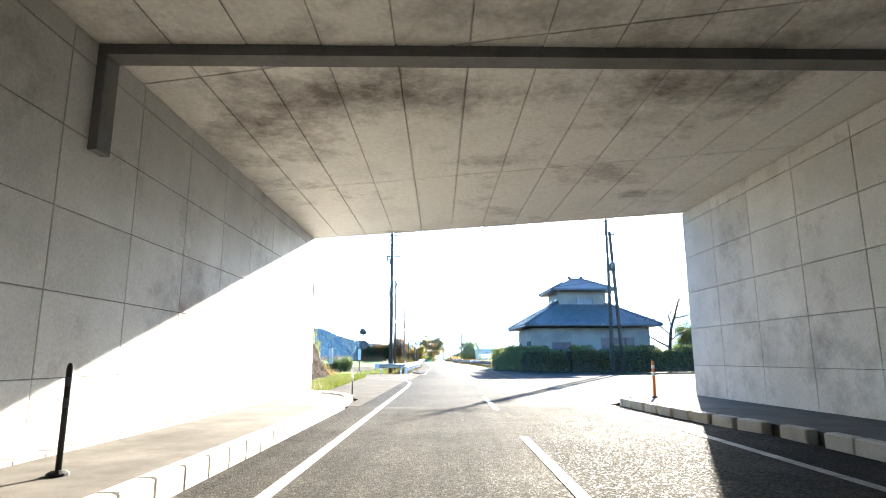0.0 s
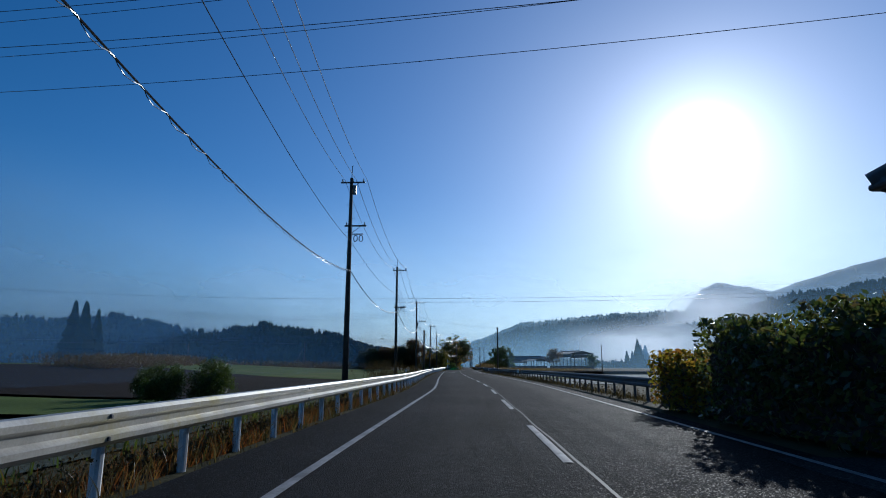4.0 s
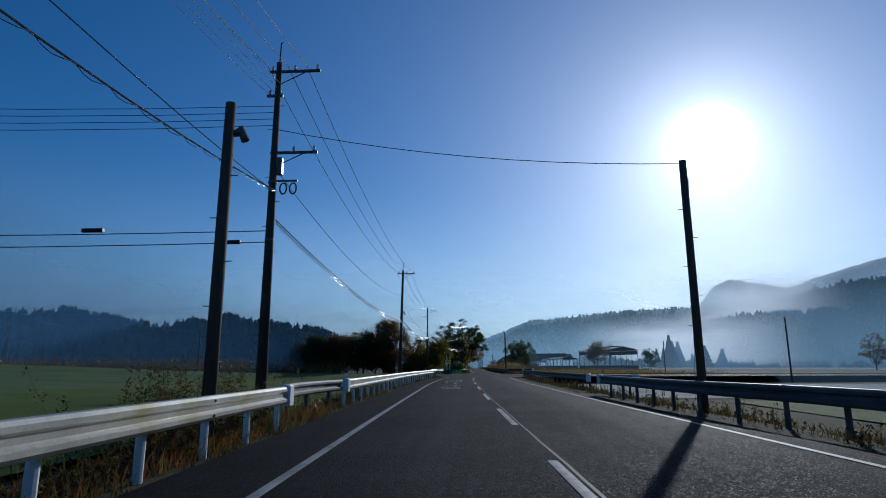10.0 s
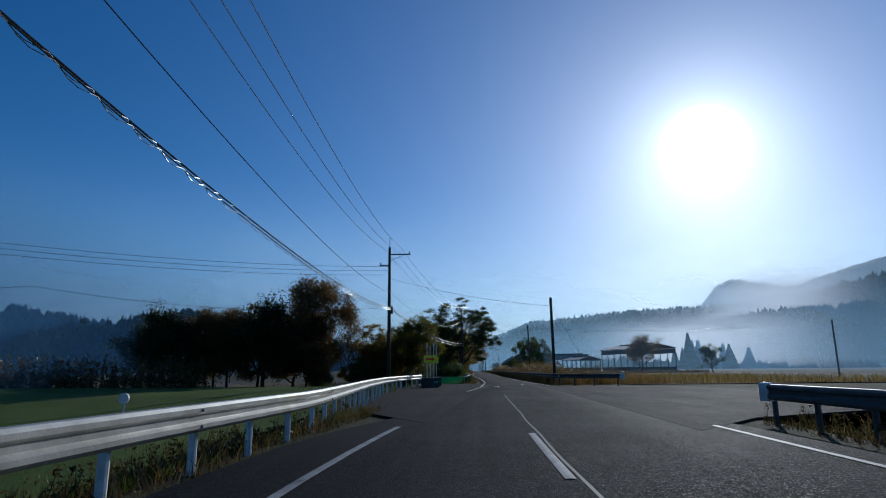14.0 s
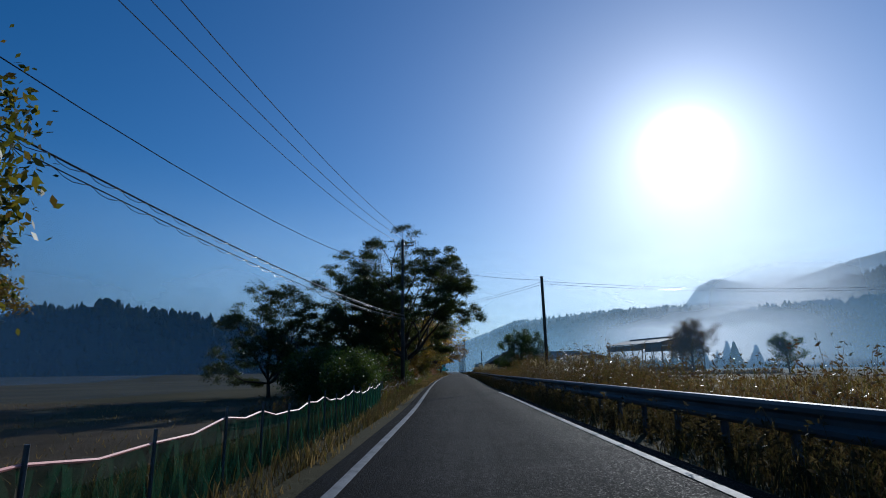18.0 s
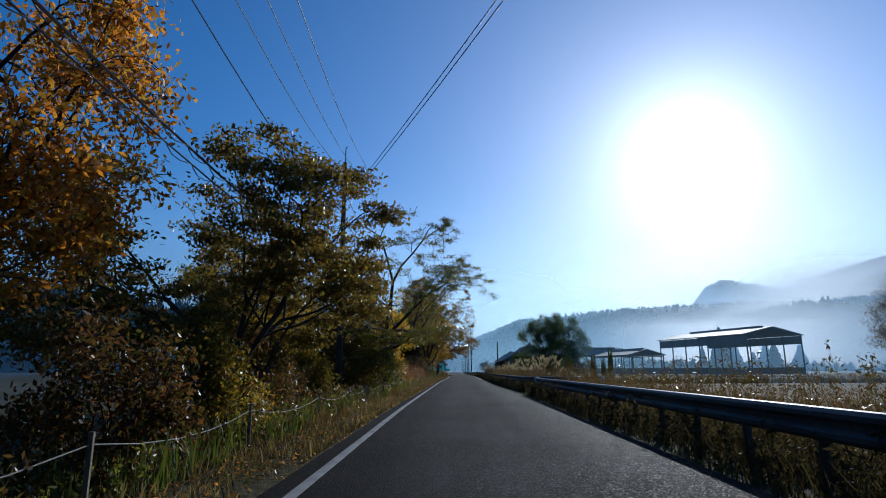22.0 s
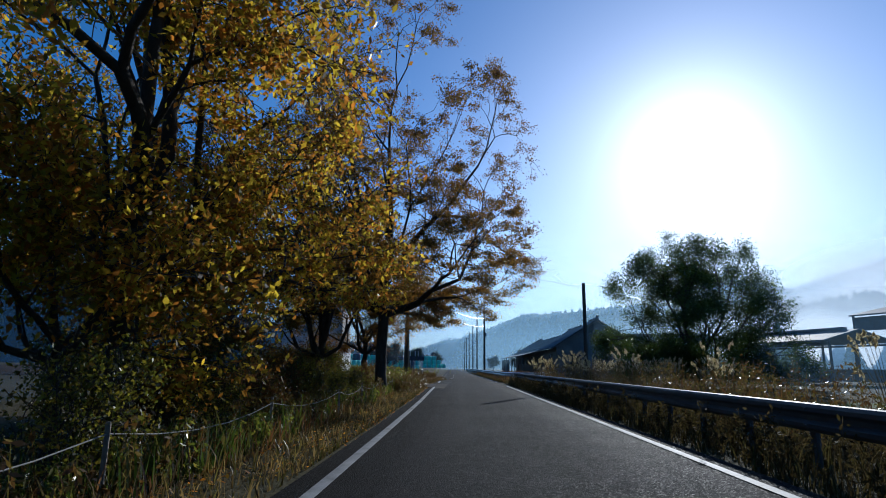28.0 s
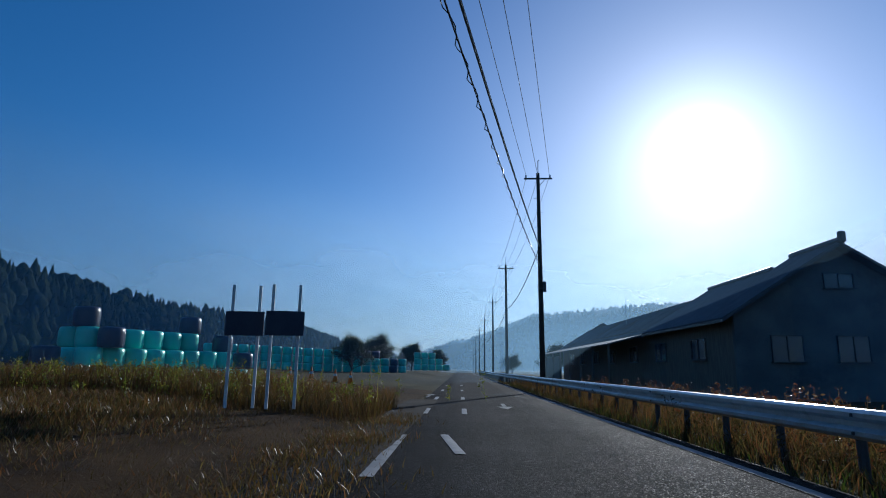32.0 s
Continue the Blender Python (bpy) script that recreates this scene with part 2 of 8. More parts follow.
def asphalt(name, dark, light, stone, cell, rough, spec, dist):
    """Rolled asphalt: stone chips in bitumen, wheel tracks along y, repaired and dusty patches, fine cracks."""
    m, nt, b = nodes_of(name)
    v = tex_coord(nt)
    vo = nt.nodes.new("ShaderNodeTexVoronoi")
    vo.inputs["Scale"].default_value = cell
    nt.links.new(v, vo.inputs["Vector"])
    base = ramp_node(nt, noise_node(nt, v, 0.22, 7.0, 0.68), [(0.36, dark), (0.64, light)])
    track = ramp_node(nt, noise_node(nt, tex_coord(nt, (1.5, 0.025, 1)), 1.0, 4.0, 0.6), [(0.35, (0.72, 0.72, 0.72)), (0.65, (1.22, 1.2, 1.18))])
    base = mix_node(nt, 1.0, base, track, 'MULTIPLY')
    sep = nt.nodes.new("ShaderNodeSeparateColor")
    nt.links.new(vo.outputs["Color"], sep.inputs[0])
    chip = ramp_node(nt, sep.outputs[0], [(0.0, (0.35, 0.35, 0.36)), (0.7, (0.95, 0.95, 0.95)), (0.9, (1.45, 1.42, 1.38)), (1.0, stone)])
    base = mix_node(nt, 0.8, base, mix_node(nt, 1.0, base, chip, 'MULTIPLY'))
    cr = nt.nodes.new("ShaderNodeTexVoronoi")
    cr.feature = 'DISTANCE_TO_EDGE'
    cr.inputs["Scale"].default_value = 0.33
    wob = nt.nodes.new("ShaderNodeVectorMath")
    wob.operation = 'MULTIPLY_ADD'
    wn = nt.nodes.new("ShaderNodeTexNoise")
    wn.inputs["Scale"].default_value = 1.3
    wn.inputs["Detail"].default_value = 6.0
    nt.links.new(v, wn.inputs["Vector"])
    nt.links.new(wn.outputs["Color"], wob.inputs[0])
    wob.inputs[1].default_value = (1.6, 1.6, 0)
    nt.links.new(v, wob.inputs[2])
    nt.links.new(wob.outputs[0], cr.inputs["Vector"])
    crack = ramp_node(nt, cr.outputs["Distance"], [(0.0, (0.35, 0.35, 0.35)), (0.006, (1, 1, 1))])
    gate = ramp_node(nt, noise_node(nt, v, 0.12, 3.0), [(0.5, (0, 0, 0)), (0.6, (1, 1, 1))])
    base = mix_node(nt, gate, base, mix_node(nt, 1.0, base, crack, 'MULTIPLY'))
    nt.links.new(base, b.inputs["Base Color"])
    rr = ramp_node(nt, sep.outputs[1], [(0.0, (rough + 0.1,) * 3), (0.8, (rough,) * 3), (0.93, (rough - 0.35,) * 3)])
    nt.links.new(rr, b.inputs["Roughness"])
    b.inputs["Specular IOR Level"].default_value = spec
    inv = nt.nodes.new("ShaderNodeMath")
    inv.operation = 'SUBTRACT'
    inv.inputs[0].default_value = 1.0
    nt.links.new(vo.outputs["Distance"], inv.inputs[1])
    bump_node(nt, b, inv.outputs[0], 1.0, dist)
    MATS[name] = m
    return m


ASPHALT = asphalt("asphalt", (0.012, 0.0118, 0.012), (0.025, 0.0242, 0.0242), (2.2, 2.2, 2.1), 62.0, 0.95, 0.05, 0.006)
ASPHALT_OLD = asphalt("old_asphalt", (0.026, 0.025, 0.024), (0.062, 0.06, 0.056), (1.7, 1.65, 1.6), 46.0, 0.95, 0.02, 0.006)
PAINT = surface("road_paint", (0.13, 0.13, 0.128), (0.31, 0.31, 0.305), 2.5, 40.0, 0.7, bump=0.3, dist=0.003, stain=(0.09, 0.09, 0.09), spec=0.2)
PAINT_WORN = surface("worn_road_paint", (0.07, 0.07, 0.07), (0.30, 0.30, 0.29), 5.0, 30.0, 0.8, bump=0.3, dist=0.003, stain=(0.03, 0.03, 0.03), spec=0.1, spread=(0.42, 0.6))
TURF = surface("brown_turf", (0.035, 0.022, 0.012), (0.085, 0.055, 0.028), 0.6, 20.0, 0.95, bump=1.0, dist=0.05, stain=(0.03, 0.027, 0.025), spec=0.04)
CONCRETE = surface("concrete", (0.42, 0.405, 0.375), (0.60, 0.585, 0.55), 0.7, 25.0, 0.85, bump=0.25, dist=0.004, stain=(0.23, 0.205, 0.185), rand=0.06)
SOFFIT = surface("soffit_concrete", (0.52, 0.49, 0.445), (0.70, 0.67, 0.62), 0.5, 12.0, 0.85, bump=0.25, dist=0.004, stain=(0.15, 0.125, 0.105), spread=(0.22, 0.5))
CONCRETE_DARK = surface("joint_concrete", (0.12, 0.115, 0.11), (0.2, 0.19, 0.18), 1.5, 30.0, 0.9)
KERB = surface("kerb_concrete", (0.27, 0.26, 0.235), (0.42, 0.405, 0.37), 2.0, 30.0, 0.85, rand=0.08, stain=(0.28, 0.26, 0.22))
PAVING = surface("sidewalk_asphalt", (0.055, 0.05, 0.045), (0.12, 0.11, 0.10), 1.2, 50.0, 0.92, stain=(0.05, 0.042, 0.036), spec=0.1)
DUSTY = surface("dusty_asphalt", (0.015, 0.013, 0.012), (0.038, 0.031, 0.025), 0.5, 50.0, 0.95, bump=0.9, dist=0.01, stain=(0.075, 0.055, 0.04), spec=0.06)
STEEL = surface("galvanised_steel", (0.42, 0.43, 0.44), (0.60, 0.61, 0.61), 3.0, 60.0, 0.38, 0.75, 0.1, 0.002, stain=(0.33, 0.30, 0.25))
STEEL_WHITE = surface("white_coated_steel", (0.55, 0.55, 0.54), (0.75, 0.75, 0.73), 2.0, 50.0, 0.45, 0.0, 0.1, 0.002, stain=(0.40, 0.37, 0.33))
# Dark copy of rail steel; shade of the beams' sunless faces put into colour
STEEL_DULL_SHADE = surface("dull_shaded_rail_steel", (0.045, 0.048, 0.052), (0.09, 0.092, 0.096), 2.0, 40.0, 0.62, 0.2, 0.15, 0.002, stain=(0.08, 0.065, 0.05))
# Far darker than concrete: the poles' backlit look sits in the base colour
POLE = surface("backlit_pole_concrete", (0.032, 0.027, 0.023), (0.07, 0.06, 0.05), 2.0, 40.0, 0.85, stain=(0.05, 0.045, 0.04))
WOODPOLE = surface("creosoted_wood", (0.045, 0.035, 0.028), (0.10, 0.075, 0.055), 2.0, 40.0, 0.85, stretch=(6, 6, 0.5))
BLACK = surface("black_rubber", (0.012, 0.012, 0.013), (0.03, 0.03, 0.03), 4.0, 50.0, 0.55, bump=0.1)
CABLE = surface("cable_sheath", (0.014, 0.014, 0.016), (0.03, 0.03, 0.03), 4.0, 50.0, 0.35, bump=0.0)
WIRE = surface("aluminium_wire", (0.18, 0.18, 0.19), (0.3, 0.3, 0.3), 4.0, 50.0, 0.35, 0.8, bump=0.0)
PORCELAIN = surface("porcelain", (0.5, 0.5, 0.5), (0.7, 0.7, 0.7), 4.0, 30.0, 0.2, bump=0.0)
DARKSTEEL = surface("dark_steel", (0.06, 0.06, 0.065), (0.13, 0.13, 0.135), 4.0, 40.0, 0.5, 0.6, 0.1)
BARK = surface("bark", (0.02, 0.015, 0.011), (0.06, 0.047, 0.035), 3.0, 30.0, 0.9, bump=0.9, dist=0.02, stretch=(3, 3, 0.8))
SOIL = surface("ploughed_soil", (0.012, 0.009, 0.007), (0.035, 0.026, 0.02), 1.2, 12.0, 0.95, bump=0.9, dist=0.08, spec=0.05)
# Near black: the face's deep shade and dark netting put into the soil colour
REDSOIL = surface("near_black_red_earth", (0.003, 0.0013, 0.001), (0.016, 0.0045, 0.0022), 1.8, 7.0, 0.95, bump=1.0, dist=0.16, stain=(0.010, 0.0045, 0.003), spec=0.05)
GROUND = surface("rough_grassland", (0.03, 0.032, 0.014), (0.09, 0.075, 0.04), 0.05, 3.0, 0.95, bump=0.8, dist=0.08, stain=(0.10, 0.075, 0.04), spec=0.05)
VERGE = surface("verge_soil", (0.020, 0.015, 0.010), (0.055, 0.040, 0.026), 1.5, 15.0, 0.95, bump=0.9, dist=0.04, spec=0.05)
GREENFIELD = surface("green_crop", (0.062, 0.09, 0.022), (0.12, 0.155, 0.042), 0.15, 6.0, 0.9, bump=1.0, dist=0.06, stain=(0.14, 0.13, 0.055), spec=0.05)
FROST = surface("frosted_stubble", (0.16, 0.175, 0.14), (0.36, 0.37, 0.34), 0.25, 8.0, 0.9, bump=1.0, dist=0.05, stain=(0.13, 0.13, 0.09), spec=0.05)
TANFIELD = surface("dry_grass_field", (0.09, 0.066, 0.036), (0.20, 0.155, 0.09), 0.2, 6.0, 0.95, bump=1.0, dist=0.06, spec=0.05)
STUBBLE = surface("brown_stubble", (0.05, 0.04, 0.026), (0.13, 0.10, 0.066), 0.2, 8.0, 0.95, bump=1.0, dist=0.05, stain=(0.06, 0.065, 0.03), spec=0.05)
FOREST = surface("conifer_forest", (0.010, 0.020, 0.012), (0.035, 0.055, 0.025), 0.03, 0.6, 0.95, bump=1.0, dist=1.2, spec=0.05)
# Forest tones made paler and bluer: distance haze put into the colour
FARRIDGE = surface("hazed_far_forest", (0.02, 0.035, 0.03), (0.05, 0.07, 0.055), 0.006, 0.2, 0.95, bump=0.6, dist=3.0, spec=0.05)
PLASTER = surface("grey_plaster", (0.13, 0.12, 0.11), (0.21, 0.20, 0.185), 0.8, 30.0, 0.85, bump=0.15, stain=(0.11, 0.10, 0.09))
MORTAR = surface("grey_mortar", (0.28, 0.265, 0.25), (0.40, 0.38, 0.36), 0.7, 25.0, 0.9, bump=0.2, stain=(0.15, 0.14, 0.13), stretch=(1.5, 1.5, 0.4))
# Mortar darkened so backlit walls read as silhouettes; the stains are its own
BARNWALL = surface("dark_silhouette_mortar", (0.10, 0.10, 0.10), (0.18, 0.175, 0.17), 0.6, 25.0, 0.9, bump=0.3, stain=(0.07, 0.068, 0.065))
# Concrete colour lowered to hold the shade on the face away from the sun
WEIGHT = surface("shade_toned_concrete", (0.035, 0.032, 0.028), (0.075, 0.07, 0.062), 1.5, 25.0, 0.9, stain=(0.08, 0.075, 0.07))
SEAM = surface("bitumen_seam", (0.008, 0.008, 0.009), (0.015, 0.015, 0.016), 2.0, 30.0, 0.7, bump=0.1)
WOOD = surface("weathered_boards", (0.10, 0.08, 0.06), (0.2, 0.165, 0.13), 1.5, 30.0, 0.85, stretch=(5, 5, 0.6), rand=0.12)
ROOFTILE = surface("glazed_roof_tile", (0.05, 0.052, 0.058), (0.10, 0.105, 0.115), 2.0, 40.0, 0.5, bump=0.1, rand=0.12)
ROOFMETAL = surface("corrugated_roof_metal", (0.09, 0.095, 0.10), (0.17, 0.175, 0.18), 0.6, 30.0, 0.7, 0.0, bump=0.1, stain=(0.12, 0.09, 0.07), spec=0.2)
GLASS = glass_mat()
BALEWRAP = surface("green_film", (0.08, 0.50, 0.38), (0.16, 0.68, 0.54), 1.2, 25.0, 0.3, bump=0.35, dist=0.015, rand=0.2)
BALEDARK = surface("black_film", (0.02, 0.03, 0.05), (0.05, 0.06, 0.10), 1.2, 25.0, 0.35, bump=0.3, dist=0.01)
YELLOWPAINT = surface("yellow_sign_face", (0.78, 0.66, 0.02), (0.88, 0.76, 0.03), 2.0, 40.0, 0.5, bump=0.05)
GUARDPAINT = surface("faded_guard_plastic", (0.16, 0.10, 0.02), (0.30, 0.20, 0.03), 3.0, 30.0, 0.6, bump=0.1, stain=(0.05, 0.045, 0.04))
REDPAINT = surface("red_paint", (0.74, 0.05, 0.012), (0.86, 0.075, 0.016), 2.0, 40.0, 0.5, bump=0.05)
ORANGE = surface("orange_post", (0.6, 0.16, 0.03), (0.75, 0.25, 0.05), 3.0, 40.0, 0.5, bump=0.05)
GREENPAINT = surface("green_paint", (0.02, 0.3, 0.2), (0.04, 0.4, 0.28), 3.0, 40.0, 0.5, bump=0.05)
SIGNBACK = surface("dark_board", (0.025, 0.03, 0.05), (0.05, 0.055, 0.075), 2.0, 30.0, 0.6, bump=0.1)
ROPE = surface("white_rope", (0.14, 0.13, 0.12), (0.24, 0.23, 0.2), 8.0, 60.0, 0.8)
L_DARK = leaf("dark_green_leaves", [(0.016, 0.035, 0.008), (0.035, 0.06, 0.012), (0.06, 0.085, 0.018), (0.03, 0.045, 0.01)], 0.4)
L_OLIVE = leaf("olive_leaves", [(0.06, 0.07, 0.012), (0.15, 0.13, 0.018), (0.20, 0.13, 0.02), (0.15, 0.065, 0.02)], 0.58)
L_ORANGE = leaf("orange_brown_leaves", [(0.26, 0.09, 0.018), (0.46, 0.19, 0.026), (0.26, 0.17, 0.03), (0.13, 0.055, 0.02)], 0.58)
L_RUSSET = leaf("russet_leaves", [(0.07, 0.03, 0.014), (0.11, 0.05, 0.02), (0.06, 0.045, 0.015), (0.05, 0.05, 0.012)], 0.45)
L_HEDGE = leaf("hedge_leaves", [(0.03, 0.05, 0.016), (0.055, 0.075, 0.022), (0.08, 0.095, 0.03), (0.10, 0.08, 0.04)], 0.42, 0.3, 0.5)
L_BOUGH = leaf("fine_olive_leaves", [(0.05, 0.06, 0.012), (0.10, 0.10, 0.016), (0.05, 0.05, 0.012), (0.16, 0.12, 0.02)], 0.5)
FROSTGRASS = surface("frosted_grass", (0.045, 0.05, 0.032), (0.10, 0.11, 0.085), 0.4, 9.0, 0.95, bump=1.0, dist=0.05, stain=(0.04, 0.05, 0.025), spec=0.05)
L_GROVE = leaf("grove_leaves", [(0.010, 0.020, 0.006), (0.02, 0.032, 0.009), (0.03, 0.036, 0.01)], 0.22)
L_GOLD = leaf("golden_olive_leaves", [(0.25, 0.175, 0.02), (0.42, 0.27, 0.03), (0.19, 0.165, 0.02), (0.36, 0.165, 0.03)], 0.68)
L_BAMBOO = leaf("bamboo_leaves", [(0.018, 0.026, 0.007), (0.035, 0.045, 0.011), (0.06, 0.06, 0.018)], 0.32)
G_GREEN = leaf("green_grass", [(0.03, 0.055, 0.01), (0.055, 0.08, 0.016), (0.10, 0.09, 0.03)], 0.35)
G_DRY = leaf("dry_grass", [(0.13, 0.09, 0.045), (0.22, 0.16, 0.085), (0.08, 0.055, 0.03), (0.10, 0.09, 0.03)], 0.38)
G_RED = leaf("reddish_weeds", [(0.09, 0.04, 0.022), (0.15, 0.075, 0.04), (0.06, 0.045, 0.018), (0.14, 0.11, 0.055)], 0.38)
PLUME = leaf("pampas_plumes", [(0.20, 0.17, 0.14), (0.32, 0.28, 0.24)], 0.5)
RAILSTEEL = surface("dirty_rail_steel", (0.24, 0.23, 0.20), (0.46, 0.44, 0.40), 1.3, 30.0, 0.42, 0.45, 0.15, 0.002, stain=(0.27, 0.235, 0.11))
# Weed tones lowered to carry the shade below rails and along verges
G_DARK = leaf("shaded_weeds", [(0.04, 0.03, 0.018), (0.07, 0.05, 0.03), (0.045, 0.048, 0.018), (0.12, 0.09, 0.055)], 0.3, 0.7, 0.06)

G_BROWN = leaf("brown_turf_grass", [(0.07, 0.042, 0.022), (0.12, 0.072, 0.036), (0.05, 0.036, 0.018), (0.10, 0.08, 0.034)], 0.25, 0.7, 0.05)
G_RUST = leaf("rust_red_grass", [(0.10, 0.036, 0.014), (0.17, 0.06, 0.022), (0.06, 0.04, 0.016), (0.14, 0.085, 0.035)], 0.45, 0.7, 0.05)
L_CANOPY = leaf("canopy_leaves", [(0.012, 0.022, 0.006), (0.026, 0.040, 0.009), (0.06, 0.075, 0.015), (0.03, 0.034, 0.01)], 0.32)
L_UMBER = leaf("umber_leaves", [(0.09, 0.055, 0.016), (0.15, 0.09, 0.02), (0.09, 0.085, 0.016), (0.06, 0.035, 0.014)], 0.52)
L_HANG = leaf("hanging_gold_leaves", [(0.38, 0.26, 0.03), (0.26, 0.21, 0.025), (0.13, 0.10, 0.018), (0.30, 0.12, 0.025), (0.10, 0.06, 0.015)], 0.78)
L_GREAT = leaf("russet_brown_leaves", [(0.16, 0.085, 0.02), (0.10, 0.06, 0.016), (0.06, 0.04, 0.012), (0.20, 0.085, 0.02), (0.12, 0.10, 0.02)], 0.58)
L_RUSTLEAF = leaf("rust_orange_leaves", [(0.20, 0.09, 0.02), (0.12, 0.06, 0.016), (0.07, 0.04, 0.012), (0.26, 0.12, 0.022)], 0.58)
L_MOSS = leaf("moss_green_leaves", [(0.025, 0.034, 0.009), (0.06, 0.066, 0.013), (0.13, 0.12, 0.018), (0.06, 0.04, 0.013)], 0.5)


def net_mat(name, colour, openness):
    """Fine knotted netting: threads with open gaps between them."""
    m, nt, b = nodes_of(name)
    b.inputs["Base Color"].default_value = (*colour, 1)
    b.inputs["Roughness"].default_value = 0.8
    b.inputs["Specular IOR Level"].default_value = 0.03
    tl = nt.nodes.new("ShaderNodeBsdfTranslucent")
    tl.inputs["Color"].default_value = (*(min(1, c * 1.5) for c in colour), 1)
    half = nt.nodes.new("ShaderNodeMixShader")
    half.inputs["Fac"].default_value = 0.55
    nt.links.new(b.outputs[0], half.inputs[1])
    nt.links.new(tl.outputs[0], half.inputs[2])
    gap = nt.nodes.new("ShaderNodeBsdfTransparent")
    v = tex_coord(nt)
    n = noise_node(nt, v, 3.0, 3.0)
    fac = nt.nodes.new("ShaderNodeMapRange")
    fac.inputs["From Min"].default_value = 0.3
    fac.inputs["From Max"].default_value = 0.7
    fac.inputs["To Min"].default_value = openness - 0.18
    fac.inputs["To Max"].default_value = openness + 0.18
    nt.links.new(n, fac.inputs["Value"])
    mx = nt.nodes.new("ShaderNodeMixShader")
    nt.links.new(fac.outputs[0], mx.inputs["Fac"])
    nt.links.new(half.outputs[0], mx.inputs[1])
    nt.links.new(gap.outputs[0], mx.inputs[2])
    nt.links.new(mx.outputs[0], nt.nodes["Material Output"].inputs["Surface"])
    MATS[name] = m
    return m


NETGREEN = net_mat("green_netting", (0.005, 0.07, 0.03), 0.34)
L_WEED = leaf("weed_leaves", [(0.05, 0.028, 0.014), (0.09, 0.05, 0.02), (0.05, 0.05, 0.014), (0.13, 0.09, 0.05)], 0.4, 0.35)
# Leaf tones lowered likewise, holding the shade under the guardrails
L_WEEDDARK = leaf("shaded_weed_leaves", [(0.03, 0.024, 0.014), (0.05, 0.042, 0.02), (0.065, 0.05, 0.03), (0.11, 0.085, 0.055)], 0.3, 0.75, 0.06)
L_WEEDRED = leaf("red_weed_leaves", [(0.07, 0.022, 0.014), (0.14, 0.05, 0.03), (0.10, 0.055, 0.03), (0.17, 0.11, 0.07)], 0.4, 0.4)
L_WEEDGREEN = leaf("green_weed_leaves", [(0.06, 0.08, 0.016), (0.10, 0.12, 0.024), (0.16, 0.14, 0.035)], 0.5, 0.5)

# ---- mesh tools ----
class Shape:
    """Collects vertices and faces of one mesh."""

    def __init__(self):
        self.v, self.f, self.n = [], [], 0

    def add(self, verts, faces):
        k = self.n
        self.v.extend([tuple(map(float, p)) for p in verts])
        self.f.extend([tuple(i + k for i in q) for q in faces])
        self.n += len(verts)
        return self

    def box(self, c, s, rz=0.0, ch=0.0):
        """A box of size s round c, turned about z by rz degrees; ch chamfers its upright and top edges."""
        hx, hy, hz = s[0] / 2, s[1] / 2, s[2] / 2
        ca, sa = math.cos(radians(rz)), math.sin(radians(rz))
        if ch <= 0:
            p = [(x, y, z) for z in (-hz, hz) for x, y in ((-hx, -hy), (hx, -hy), (hx, hy), (-hx, hy))]
            f = [(3, 2, 1, 0), (4, 5, 6, 7), (0, 1, 5, 4), (1, 2, 6, 5), (2, 3, 7, 6), (3, 0, 4, 7)]
        else:
            def ring(ix, iy, z):
                return [(-ix + ch, -iy, z), (ix - ch, -iy, z), (ix, -iy + ch, z), (ix, iy - ch, z), (ix - ch, iy, z), (-ix + ch, iy, z), (-ix, iy - ch, z), (-ix, -iy + ch, z)]
            p = ring(hx, hy, -hz) + ring(hx, hy, hz - ch) + ring(hx - ch, hy - ch, hz)
            f = [tuple(range(7, -1, -1)), tuple(range(16, 24))]
            for r in (0, 8):
                f += [(r + i, r + (i + 1) % 8, r + 8 + (i + 1) % 8, r + 8 + i) for i in range(8)]
        return self.add([(c[0] + x * ca - y * sa, c[1] + x * sa + y * ca, c[2] + z) for x, y, z in p], f)

    def tube(self, pts, radii, sides=8, cap=True):
        pts = [Vector(p) for p in pts]
        if not hasattr(radii, "__len__"):
            radii = [radii] * len(pts)
        rings = []
        ref = None
        for i, p in enumerate(pts):
            d = (pts[min(i + 1, len(pts) - 1)] - pts[max(i - 1, 0)])
            d = d.normalized() if d.length > 1e-9 else Vector((0, 0, 1))
            if ref is None:
                ref = Vector((1, 0, 0)) if abs(d.x) < 0.8 else Vector((0, 1, 0))
            u = (ref - d * ref.dot(d)).normalized()
            w = d.cross(u)
            ref = u
            rings.append([p + (u * math.cos(a) + w * math.sin(a)) * radii[i] for a in [2 * math.pi * k / sides for k in range(sides)]])
        v = [q for r in rings for q in r]
        f = []
        for i in range(len(rings) - 1):
            for k in range(sides):
                a, b = i * sides + k, i * sides + (k + 1) % sides
                f.append((a, b, b + sides, a + sides))
        if cap:
            f.append(tuple(range(sides - 1, -1, -1)))
            f.append(tuple(range(len(v) - sides, len(v))))
        return self.add(v, f)

    def sweep(self, prof, path):
        """prof: open outline of (side, up); path: list of (point, side vector)."""
        v = []
        for p, s in path:
            for a, z in prof:
                v.append((p[0] + s[0] * a, p[1] + s[1] * a, p[2] + z))
        m = len(prof)
        f = [(i * m + k, i * m + k + 1, (i + 1) * m + k + 1, (i + 1) * m + k) for i in range(len(path) - 1) for k in range(m - 1)]
        return self.add(v, f)

